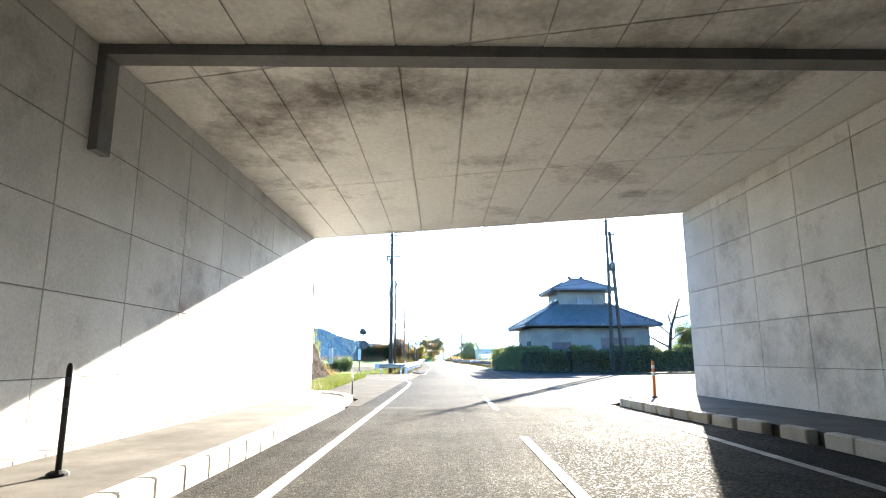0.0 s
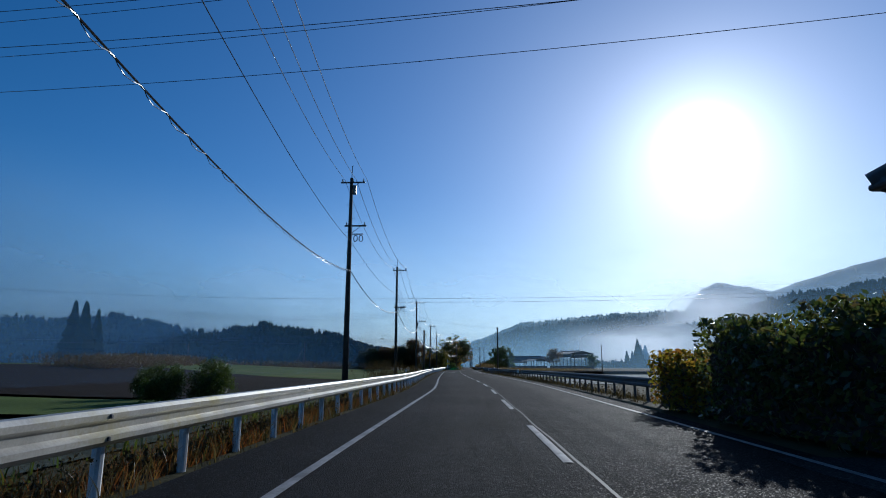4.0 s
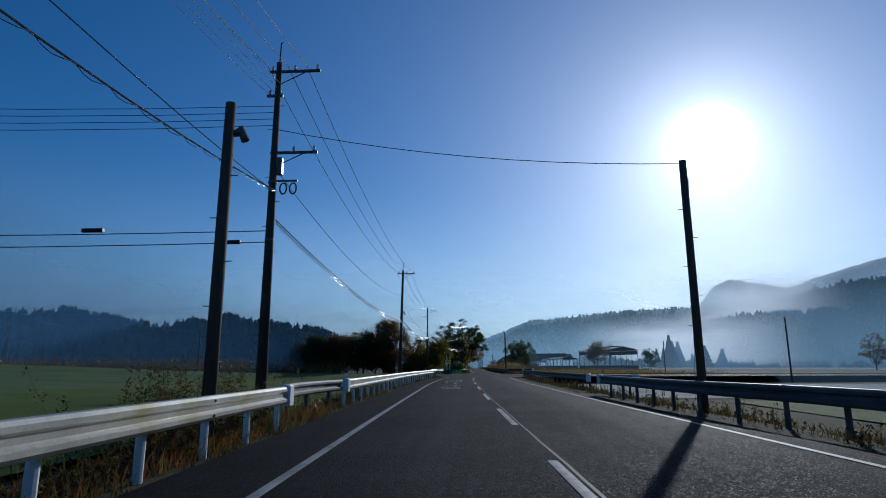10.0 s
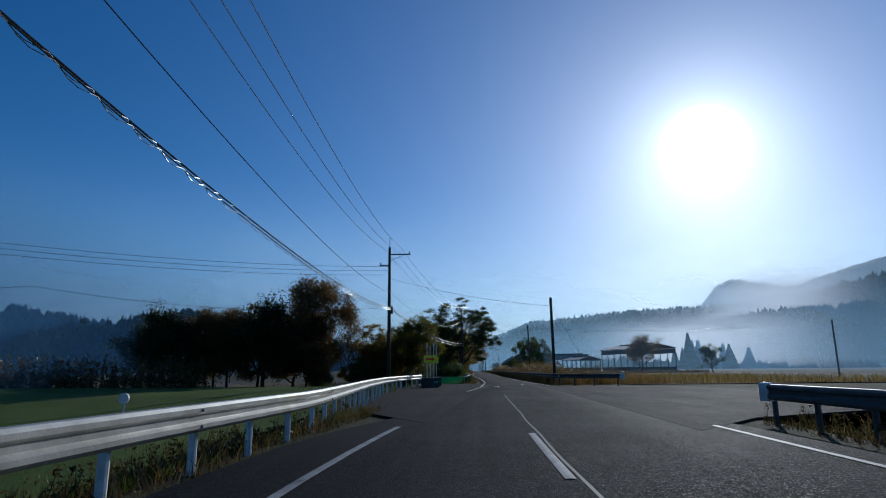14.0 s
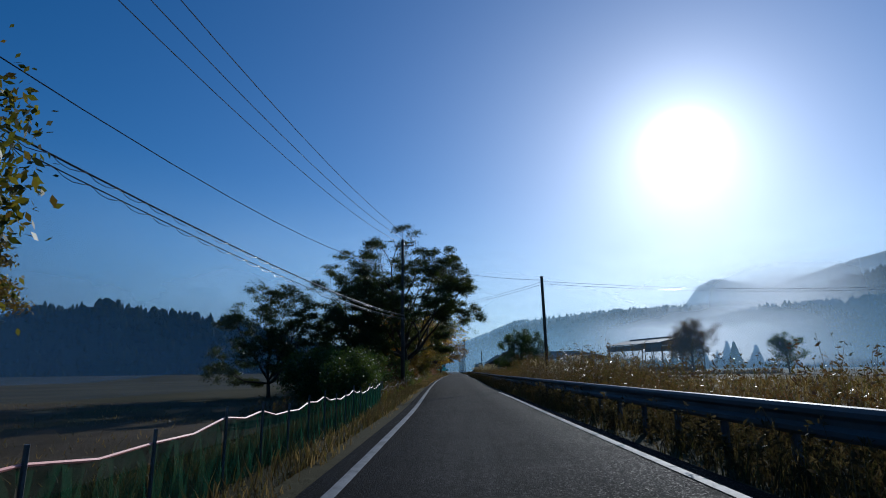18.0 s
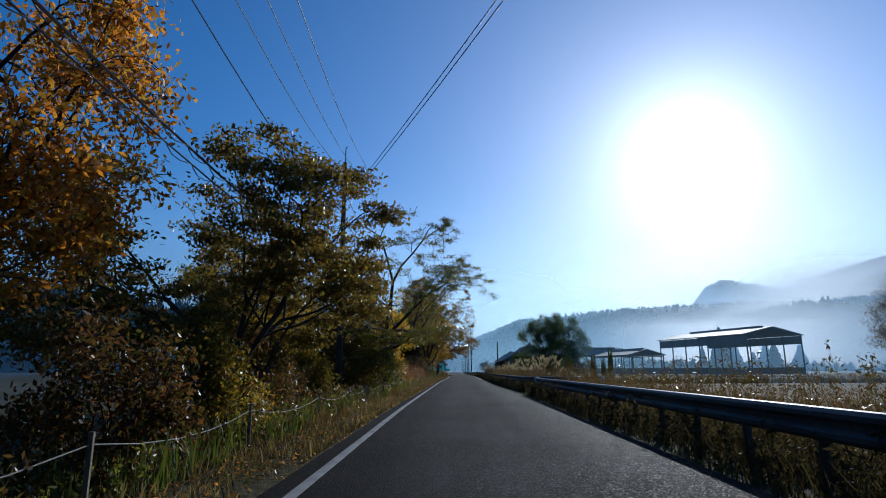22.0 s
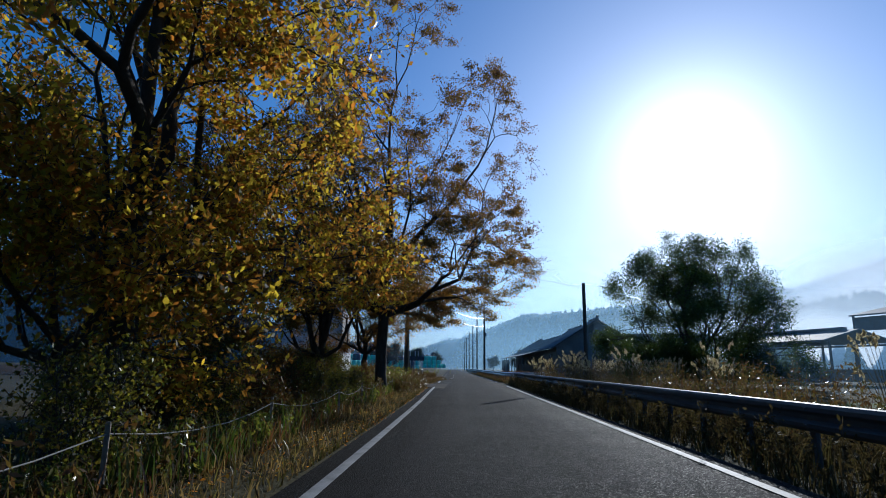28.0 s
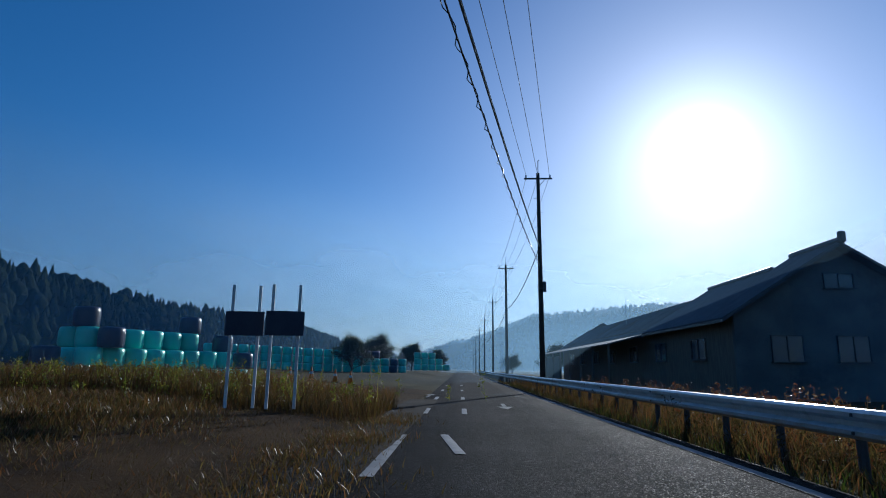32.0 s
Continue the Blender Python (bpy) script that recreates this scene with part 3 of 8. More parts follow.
    def lathe(self, c, prof, sides=12):
        v = [(c[0] + r * math.cos(2 * math.pi * k / sides), c[1] + r * math.sin(2 * math.pi * k / sides), c[2] + z) for r, z in prof for k in range(sides)]
        f = [(i * sides + k, i * sides + (k + 1) % sides, (i + 1) * sides + (k + 1) % sides, (i + 1) * sides + k) for i in range(len(prof) - 1) for k in range(sides)]
        f.append(tuple(range(sides - 1, -1, -1)))
        f.append(tuple(range(len(v) - sides, len(v))))
        return self.add(v, f)

    def mesh(self, name, mat, smooth=False):
        me = bpy.data.meshes.new(name)
        me.from_pydata(self.v, [], self.f)
        me.materials.append(mat)
        if smooth:
            me.polygons.foreach_set("use_smooth", [True] * len(me.polygons))
        me.update()
        return me


def put(name, shape, mat, parent=None, label="", smooth=False, at=None):
    """One mesh object, under a thing when parent is given."""
    me = shape.mesh(name, mat, smooth) if isinstance(shape, Shape) else shape
    ob = new(name, me)
    if parent is not None:
        ob.parent = parent
    if at is not None:
        ob.matrix_basis = at
    if label:
        tagged(ob, label)
    return ob


def thing(name, label, category, at=(0, 0, 0), rz=0.0, group="", kind=""):
    ob = new(name)
    ob.empty_display_size = 0.2
    ob.matrix_basis = pose(*at, 0, 0, rz)
    return tagged(ob, label, category, group, kind)


def raw_mesh(name, verts, faces, mat):
    """A mesh from numpy arrays; faces all of one size."""
    me = bpy.data.meshes.new(name)
    k = faces.shape[1]
    me.vertices.add(len(verts))
    me.vertices.foreach_set("co", np.ascontiguousarray(verts, dtype=np.float32).ravel())
    me.loops.add(faces.size)
    me.loops.foreach_set("vertex_index", np.ascontiguousarray(faces, dtype=np.int32).ravel())
    me.polygons.add(len(faces))
    me.polygons.foreach_set("loop_start", np.arange(0, faces.size, k, dtype=np.int32))
    me.polygons.foreach_set("loop_total", np.full(len(faces), k, dtype=np.int32))
    me.materials.append(mat)
    me.update(calc_edges=True)
    return me


# ---- the road's lines, by distance along it ----
LEFT_Y = [-40, 30, 46, 62, 85, 95, 110, 126, 150, 175, 194, 219, 227, 240, 256, 280, 308, 335, 354, 375, 388, 416, 430, 456, 520, 700, 1400]
LEFT_X = [-1.6, -1.6, -1.5, -1.7, -1.8, -2.25, -3.05, -3.75, -4.75, -5.65, -5.8, -4.26, -3.55, -3.05, -3.25, -4.0, -4.65, -4.9, -5.05, -4.92, -4.95, -5.3, -5.5, -5.95, -7.0, -9.8, -20.8]
CEN_Y = [-40, 33, 49, 60, 89, 98, 127, 137, 155, 165, 183, 195, 215]
CEN_X = [1.15, 1.3, 1.55, 1.5, 1.2, 0.85, -0.62, -1.02, -1.76, -2.08, -2.6, -2.75, -2.6]
RIGHT_Y = [-40, 20, 55, 61, 84, 94, 109, 128, 148, 160, 183, 195, 215, 228, 240, 252, 264, 283, 300, 326, 340, 352, 375, 402, 412, 429, 440, 456, 520, 700, 1400]
RIGHT_X = [4.1, 4.1, 4.7, 4.7, 4.75, 4.7, 4.25, 3.35, 2.45, 1.9, 1.2, 1.2, 1.4, 1.55, 0.95, 0.67, 0.5, 0.05, 0.05, 0.05, -0.25, -0.3, -0.22, -0.4, -0.5, -0.75, -1.05, -1.4, -2.4, -5.2, -16.2]


def smooth_line(ys, xs):
    g = np.arange(-40.0, 1400.5, 1.0)
    v = np.interp(g, ys, xs)
    k = np.hanning(15)
    k /= k.sum()
    s = np.convolve(np.pad(v, 7, mode="edge"), k, mode="valid")
    return lambda y: float(np.interp(y, g, s))


left_x, cen_x, right_x = smooth_line(LEFT_Y, LEFT_X), smooth_line(CEN_Y, CEN_X), smooth_line(RIGHT_Y, RIGHT_X)


def step(a, b, v):
    u = min(1.0, max(0.0, (v - a) / (b - a)))
    return u * u * (3 - 2 * u)


def bump_in(a0, a1, b0, b1, v):
    return step(a0, a1, v) * (1 - step(b0, b1, v))


def ground_z(x, y):
    """Height of the land beside the road."""
    l, r = left_x(y) - x, x - right_x(y)
    z = -0.04
    if l > 0:
        low = bump_in(48, 54, 205, 222, y)
        z -= low * 0.75 * step(1.9, 4.2, l)
        low2 = bump_in(232, 244, 392, 402, y)
        z -= low2 * 0.6 * step(1.6, 5.0, l)
        z += 2.3 * step(14, 80, l) * bump_in(60, 95, 210, 235, y)
        up = step(404, 425, y)
        z += up * (0.62 * step(1.5, 7.0, l) + 0.5 * step(12, 30, l))
    if r > 0:
        low = bump_in(72, 80, 205, 222, y)
        z -= low * 0.75 * step(1.9, 4.2, r)
        z -= step(232, 244, y) * 0.25 * step(2.0, 6.0, r)
        z += bump_in(60, 78, 110, 140, y) * 0.0
    d = max(l, r)
    if d > 60:
        z += 0.35 * noise.noise((x * 0.01, y * 0.01, 0.0)) * step(60, 160, d)
    return z

# ---- ground, fields and road ----
def build_ground():
    us = sorted(set([0.0] + [s * v for s in (-1, 1) for v in (1.0, 2.0, 2.8, 3.4, 4.0, 4.6, 5.2, 6, 7, 8, 9, 10, 12, 14, 17, 20, 25, 32, 40, 55, 80, 120, 200, 350, 600, 1100, 2200, 4600)]))
    ys = [-2500, -1200, -500, -200, -80, -40] + [y for y in range(-20, 560, 4)] + [600, 650, 700, 800, 950, 1100, 1400, 1900, 2700, 4800]
    s = Shape()
    v = []
    for y in ys:
        yc = min(1400, max(-40, y))
        c = (left_x(yc) + right_x(yc)) / 2
        for u in us:
            v.append((c + u, y, ground_z(c + u, yc) - 0.02))
    m = len(us)
    f = [(j * m + i, j * m + i + 1, (j + 1) * m + i + 1, (j + 1) * m + i) for j in range(len(ys) - 1) for i in range(m - 1)]
    s.add(v, f)
    tagged(put("ground", s, GROUND, smooth=True), "rough grassland and field soil of a wide valley", "ground", kind="structure")


def strip(name, y0, y1, xa, xb, z, mat, step_len=2.0, parent=None, drop=0.0):
    """A band along the road between the side lines xa(y) and xb(y), with a skirt down at both sides when drop is given."""
    n = max(2, int((y1 - y0) / step_len) + 1)
    s = Shape()
    rows_ = []
    for i in range(n):
        y = y0 + (y1 - y0) * i / (n - 1)
        a, b = xa(y), xb(y)
        row = [(a, y, z), (a + (b - a) * 0.33, y, z + 0.004), (a + (b - a) * 0.67, y, z + 0.004), (b, y, z)]
        if drop:
            row = [(a - 0.05, y, z - drop)] + row + [(b + 0.05, y, z - drop)]
        rows_.append(row)
    m = len(rows_[0])
    s.add([p for r in rows_ for p in r], [(j * m + i, j * m + i + 1, (j + 1) * m + i + 1, (j + 1) * m + i) for j in range(n - 1) for i in range(m - 1)])
    return put(name, s, mat, parent, smooth=True)


def patch(name, pts, z, mat, thick=0.06):
    """A flat slab with the outline pts."""
    s = Shape()
    n = len(pts)
    s.add([(x, y, z) for x, y in pts] + [(x, y, z - thick) for x, y in pts], [tuple(range(n))] + [(i, i + n, (i + 1) % n + n, (i + 1) % n) for i in range(n)])
    return put(name, s, mat)


def field(name, mat, label, x0, x1, y0, y1, lift=0.03, nx=10, ny=14, skew=(0.0, 0.0)):
    """A sheet of field following the land; skew slants its near and far edges."""
    s = Shape()
    v = []
    for j in range(ny + 1):
        for i in range(nx + 1):
            x = x0 + (x1 - x0) * i / nx
            ya, yb = y0 - skew[0] * x, y1 - skew[1] * x
            y = ya + (yb - ya) * j / ny
            yc = min(1400, max(-40, y))
            v.append((x, y, ground_z(x, yc) + lift + 0.03 * noise.noise((x * 0.2, y * 0.2, 3))))
    s.add(v, [(j * (nx + 1) + i, j * (nx + 1) + i + 1, (j + 1) * (nx + 1) + i + 1, (j + 1) * (nx + 1) + i) for j in range(ny) for i in range(nx)])
    return tagged(put(name, s, mat, smooth=True), label, "field", kind="structure")


def build_road():
    def edge_l(y):
        wide = 1.35 * bump_in(46, 54, 196, 206, y) + 0.35 * step(236, 246, y) + 0.9 * (1 - step(30, 40, y))
        return left_x(y) - max(0.35, wide)

    def edge_r(y):
        return right_x(y) + 0.35 + 0.35 * bump_in(60, 75, 196, 206, y)
    road = strip("road", 15.5, 1400, edge_l, edge_r, 0.0, ASPHALT, 2.5, drop=0.12)
    tagged(road, "dark two-lane asphalt country road with worn paint", "road", kind="structure")
    old = strip("road_underpass", -40, 15.5, lambda y: -2.45, lambda y: 5.2, 0.0, ASPHALT_OLD, 2.0)
    tagged(old, "older coarse grey asphalt under the bridge", "road", kind="structure")
    aprons = [("road_side_west", [(-2.2, 15.6), (-2.2, 48), (-5.5, 46.5), (-14, 46), (-60, 52), (-60, 45), (-16, 39.5), (-9, 38), (-6.2, 35.5), (-4.9, 29), (-4.6, 22), (-4.6, 21.1), (-3.2, 19.6), (-2.62, 18.3), (-2.58, 15.6)]),
              ("road_side_east", [(4.3, 15.8), (5.6, 17.5), (9, 19), (16, 22), (60, 26), (60, 43), (22, 43), (14, 44.5), (9, 52), (6.0, 62), (4.3, 62)]),
              ("road_junction_east", [(0.6, 198), (3, 201), (12, 206), (60, 210), (60, 223), (12, 221.5), (5.2, 225.5), (2.2, 229), (0.9, 232)]),
              ("road_junction_west", [(-5.0, 200), (-4.0, 214), (-2.5, 236), (-4.5, 238.5), (-9.2, 235), (-9.3, 229), (-8.9, 222), (-8.2, 212), (-7.4, 204)]),
              ("road_lane_west", [(-4.5, 402.0), (-4.5, 412.6), (-6.4, 411.2), (-13, 411.0), (-60, 411), (-60, 407.4), (-13, 407.3), (-8.2, 407.2), (-6.0, 405.4)]),
              ("road_access_east", [(-0.55, 414.4), (0.6, 414.7), (7.0, 414.9), (7.0, 417.0), (1.0, 417.2), (-0.55, 417.6)])]
    for i, (nm, pts) in enumerate(aprons):
        tagged(patch(nm, pts, 0.006 if i != 1 else 0.008, DUSTY if i in (0, 4, 5) else ASPHALT_OLD if i == 1 else ASPHALT), "asphalt of a joining side road", "road", kind="structure")
    # painted lines: each dash is a piece
    def line(y0, y1, fx, w, z=0.012):
        return strip("road_line", y0, y1, lambda y: fx(y) - w / 2, lambda y: fx(y) + w / 2, z, PAINT, 2.0, road)
    line(5.0, 26.0, left_x, 0.15)
    line(50, 199, left_x, 0.13)
    line(4.5, 16, right_x, 0.15)
    line(56, 199, right_x, 0.12)
    line(228, 404, left_x, 0.14)
    line(229, 270, right_x, 0.14)
    line(362, 408, lambda y: right_x(y) - 0.02, 0.14)
    line(417, 620, lambda y: right_x(y) - 0.02, 0.15)
    for k in range(30):
        y = 4.9 + k * 9.4
        if y > 197:
            break
        if 20 < y < 40:
            continue
        line(y, y + 4.7, cen_x, 0.13)
    line(414.6, 418.9, left_x, 0.17)
    line(429, 433.3, lambda y: left_x(y) + 0.0, 0.17)
    line(430.9, 433.4, lambda y: -4.45 - (y - 431) * 0.14, 0.16)
    for y in (438.5, 446, 455, 465):
        line(y, y + 2.2, lambda q: left_x(q) + 0.1, 0.15)
        line(y, y + 2.2, lambda q: left_x(q) + 1.2, 0.15)
    # tarred seam beside the middle line
    def seam(y0, y1, fx, w):
        n = int((y1 - y0) / 1.1)
        path = [((fx(y0 + (y1 - y0) * i / n) + 0.035 * noise.noise((i * 0.37, 3, y0)), y0 + (y1 - y0) * i / n, 0.009), (1, 0)) for i in range(n + 1)]
        put("road_seam", Shape().sweep([(-w / 2, 0), (w / 2, 0)], path), SEAM, road)
    seam(23, 215, lambda y: cen_x(y) + 0.13, 0.045)
    # curved edge lines at the side roads
    def curve(pts, w=0.15, mat=PAINT_WORN):
        fine = []
        for i in range(len(pts) - 1):
            p0, p1, p2, p3 = (Vector(pts[min(max(k, 0), len(pts) - 1)]) for k in (i - 1, i, i + 1, i + 2))
            for j in range(6):
                t = j / 6
                fine.append(tuple(0.5 * (2 * p1 + (p2 - p0) * t + (2 * p0 - 5 * p1 + 4 * p2 - p3) * t * t + (3 * p1 - p0 - 3 * p2 + p3) * t ** 3)))
        pts = fine + [pts[-1]]
        path = []
        for i, p in enumerate(pts):
            a, b = Vector(pts[max(0, i - 1)]), Vector(pts[min(len(pts) - 1, i + 1)])
            d = (b - a).normalized()
            path.append(((p[0], p[1], 0.014), (d.y, -d.x)))
        put("road_line", Shape().sweep([(-w / 2, 0), (w / 2, 0)], path), mat, road)
    curve([(-1.62, 26), (-1.68, 29), (-1.9, 31.8), (-2.4, 33.6), (-3.2, 34.9), (-4.4, 36)])
    curve([(-4.2, 43.4), (-3, 43.6), (-1.9, 44.1), (-1.55, 46), (-1.55, 50)])
    curve([(-4.35, 219.2), (-4.0, 222), (-3.55, 227), (-3.3, 229)])
    curve([(4.2, 16), (5.2, 18.4), (7, 20.3), (9.5, 21.6)])
    return road


ROAD = None
build_ground()
ROAD = build_road()
field("field_1", FROSTGRASS, "frosted stubble field beside the road", -42, -8.2, 52, 74)
field("field_2", GREENFIELD, "bright green crop field", -70, -9.5, 76, 86, 0.12)
field("field_3", SOIL, "dark ploughed field", -71, -10, 88, 122, 0.12, 30, 30, (0.0, 0.7))
field("field_4", GREENFIELD, "bright green crop field", -75, -10.5, 123, 229, 0.14, 28, 40, (0.7, 0.0))
field("field_5", GREENFIELD, "green meadow beyond the ploughed land", -160, -72, 90, 180, 0.16)
field("field_6", FROST, "frosted pale field", 8.5, 70, 122, 150)
field("field_7", GREENFIELD, "green meadow strip", 12, 90, 153, 168)
field("field_8", FROST, "frosted pale field", 7.5, 80, 171, 200)
field("field_9", TANFIELD, "dry tan grass field", 8, 75, 232, 300, 0.05)
field("field_10", TANFIELD, "tan tilled field beside the guardrail", 7.5, 70, 303, 351, 0.05)
field("field_13", GREENFIELD, "green pasture by the sheds", 9, 60, 355, 398, 0.04)
field("field_11", STUBBLE, "brown stubble field behind the netting", -45, -8, 246, 276, 0.1, 20, 20)
field("field_14", DUSTY, "bare gravelly ground at the yard entrance", -7.4, -5.55, 424, 446, 0.05, 8, 24)
field("field_12", TURF, "rough dry brown turf ground", -45, -6.4, 411.6, 456, 0.015)

# ---- the concrete underpass at the start ----
CEIL_Z = 5.55
WL0, WL1 = Vector((-4.95, -34.0)), Vector((-4.78, 21.0))
WR0, WR1 = Vector((8.9, -34.0)), Vector((7.35, 17.4))


def wall_panels(name, a, b, inward, label, zs):
    """A wall with thickness, faced with cast panels that leave fine recessed joints."""
    d = (b - a)
    length = d.length
    d = d / length
    out = Vector((-d.y, d.x)) * (-inward)
    back = Shape()
    p = [a + out * 0.05, b + out * 0.05, b + out * 0.9, a + out * 0.9]
    back.add([(q.x, q.y, 0.0) for q in p] + [(q.x, q.y, 7.0) for q in p], [(3, 2, 1, 0), (4, 5, 6, 7), (0, 1, 5, 4), (1, 2, 6, 5), (2, 3, 7, 6), (3, 0, 4, 7)])
    wall = put(name, back, CONCRETE_DARK)
    tagged(wall, label, "wall", kind="structure")
    ang = math.degrees(math.atan2(d.y, d.x))
    w = 1.78
    shapes = {}
    u = length
    k = 0
    while u > 0.05 and k < 20:
        pw = min(w, u)
        for z0, z1 in zip(zs, zs[1:]):
            key = (round(pw, 2), round(z1 - z0, 2))
            if key not in shapes:
                shapes[key] = Shape().box((0, 0, 0), (pw - 0.012, 0.10, z1 - z0 - 0.012), 0, 0.006).mesh("panel", CONCRETE)
            c = a + d * (u - pw / 2)
            put("panel", shapes[key], None, wall, at=pose(c.x, c.y, (z0 + z1) / 2, 0, 0, ang))
        u -= pw
        k += 1
    return wall


def build_overpass():
    zs = [0.1, 1.0, 2.05, 3.1, 4.15, 5.2, CEIL_Z]
    wall_panels("wall_west", WL0, WL1 + Vector((0.0, 0.28)), -1, "bare cast concrete side wall with panel joints and stains", zs)
    wall_panels("wall_east", WR0, WR1, 1, "bare cast concrete side wall with panel joints, mostly shaded", zs)
    # ceiling slab with board-width grooves along it, skewed at its end like the walls
    s = Shape()
    n = 12
    for i in range(n):
        a0, a1 = WL0.lerp(WR0, i / n), WL0.lerp(WR0, (i + 1) / n)
        b0, b1 = WL1.lerp(WR1, i / n), WL1.lerp(WR1, (i + 1) / n)
        g = 0.012
        off = (b1 - b0).normalized() * g
        rows_ = 9
        for j in range(rows_):
            f0, f1 = j / rows_, (j + 1) / rows_ - 0.0006
            q = [a0.lerp(b0, f0) + off, a1.lerp(b1, f0) - off, a1.lerp(b1, f1) - off, a0.lerp(b0, f1) + off]
            s.add([(v.x, v.y, CEIL_Z + 0.004 * ((i * 7 + j * 3) % 3)) for v in q] + [(v.x, v.y, CEIL_Z + 0.05) for v in q], [(3, 2, 1, 0), (0, 1, 5, 4), (1, 2, 6, 5), (2, 3, 7, 6), (3, 0, 4, 7)])
    p = [WL0, WR0, WR1, WL1]
    s.add([(q.x, q.y, CEIL_Z + 0.04) for q in p] + [(q.x, q.y, CEIL_Z + 1.2) for q in p], [(3, 2, 1, 0), (4, 5, 6, 7), (0, 1, 5, 4), (1, 2, 6, 5), (2, 3, 7, 6), (3, 0, 4, 7)])
    tagged(put("ceiling", s, SOFFIT), "stained concrete soffit of the bridge with board joints", "ceiling", kind="structure")
    # expansion band across the walls and the soffit
    def at_wall(a, b, y):
        u = (y - a.y) / (b.y - a.y)
        return a.lerp(b, u)
    yb = 8.9
    pl, pr = at_wall(WL0, WL1, yb - 1.2), at_wall(WR0, WR1, yb - 0.9)
    band = Shape()
    dirv = (pr - pl).normalized()
    nrm = Vector((-dirv.y, dirv.x)) * 0.16
    q = [pl - nrm, pr - nrm, pr + nrm, pl + nrm]
    band.add([(v.x, v.y, CEIL_Z - 0.16) for v in q] + [(v.x, v.y, CEIL_Z + 0.02) for v in q], [(3, 2, 1, 0), (4, 5, 6, 7), (0, 1, 5, 4), (1, 2, 6, 5), (2, 3, 7, 6), (3, 0, 4, 7)])
    tagged(put("trim_joint_soffit", band, CONCRETE_DARK), "dark expansion joint cover across the soffit", "trim", kind="structure")
    jl = Shape().box((pl.x + 0.1, pl.y, 4.75), (0.16, 0.32, 1.5), 0, 0.01)
    tagged(put("trim_joint_west", jl, CONCRETE_DARK), "dark rusty joint cover on the wall", "trim", kind="structure")
    tagged(put("trim_joint_line", Shape().box((-4.738, 21.1, 2.85), (0.03, 0.05, 5.4)), BLACK), "dark open joint line down the wall end", "trim", kind="structure")
    plate = thing("joint_cover_plate", "grey steel cover plate bolted over the wall joint", "cover plate", (-4.712, 21.13, 3.75))
    put("plate", Shape().box((0, 0, 0), (0.012, 0.24, 1.55), 0, 0.003), STEEL_DULL_SHADE, plate)
    for k in range(5):
        for dy in (-0.09, 0.09):
            put("bolt_head", Shape().tube([(0.004, dy, -0.68 + k * 0.34), (0.022, dy, -0.68 + k * 0.34)], 0.018, 8), STEEL_WHITE, plate)
    jr = Shape().box((pr.x - 0.1, pr.y, 4.75), (0.16, 0.32, 1.5), 0, 0.01)
    tagged(put("trim_joint_east", jr, CONCRETE_DARK), "dark rusty joint cover on the wall", "trim", kind="structure")
    # embankment of the road above, at both sides of the opening
    for nm, x0, x1, yy in (("embankment_west", -60.0, -5.7, 20.0), ("embankment_east", 8.3, 70.0, 16.4)):
        e = Shape()
        n2 = 14
        v, f = [], []
        for i in range(n2 + 1):
            x = x0 + (x1 - x0) * i / n2
            for k, (dy, z) in enumerate(((0.6, -0.2), (-3.5, 3.4), (-7.5, 6.9), (-30, 6.9), (-50, -0.2))):
                v.append((x + 0.3 * noise.noise((x, k * 3, 1)), yy + dy - (x0 < 0) * 0 + 0.5 * noise.noise((x * 0.3, k, 7)), z + 0.25 * noise.noise((x * 0.5, k, 2)) * (k in (1, 2))))
        for i in range(n2):
            for k in range(4):
                f.append((i * 5 + k, (i + 1) * 5 + k, (i + 1) * 5 + k + 1, i * 5 + k + 1))
        e.add(v, f)
        tagged(put(nm, e, GROUND, smooth=True), "grassed earth embankment beside the bridge", "embankment", kind="structure")
    # pavements with kerbstones
    for nm, pts in (("pavement_west", [(-4.87, -34), (-2.75, -34), (-2.75, 18.2), (-3.2, 19.4), (-4.2, 20.9), (-4.87, 20.9)]),
                    ("pavement_east", [(5.5, -34), (8.9, -34), (7.38, 17.4), (6.8, 17.8), (5.3, 17.0), (4.75, 15.6), (5.0, 13), (5.5, 9)])):
        tagged(patch(nm, pts, 0.15, PAVING, 0.2), "raised asphalt sidewalk, dusty and cracked", "pavement", kind="structure")
    kw = [(-2.65, y) for y in np.arange(-10, 17.0, 0.6)] + [(-2.75, 17.2), (-3.0, 17.9), (-3.4, 18.6), (-3.9, 19.2)]
    ke = [(5.4, y) for y in np.arange(-10, 9.1, 0.6)] + [(5.28, 9.9), (5.12, 10.6), (5.02, 11.3), (4.93, 12.0), (4.86, 12.7), (4.8, 13.4), (4.74, 14.1), (4.68, 14.8), (4.66, 15.5), (4.8, 16.1), (5.2, 16.7)]
    kmesh = Shape().box((0, 0, 0.07), (0.2, 0.592, 0.24), 0, 0.02).mesh("kerbstone", KERB)
    for nm, line_ in (("kerb_west", kw), ("kerb_east", ke)):
        par = tagged(new(nm), "row of pale concrete kerbstones, chipped and dusty", "kerb", kind="structure")
        for p0, p1 in zip(line_, line_[1:]):
            a = math.degrees(math.atan2(p1[1] - p0[1], p1[0] - p0[0])) - 90
            put("kerbstone", kmesh, None, par, at=pose((p0[0] + p1[0]) / 2, (p0[1] + p1[1]) / 2, 0, 0, 0, a))
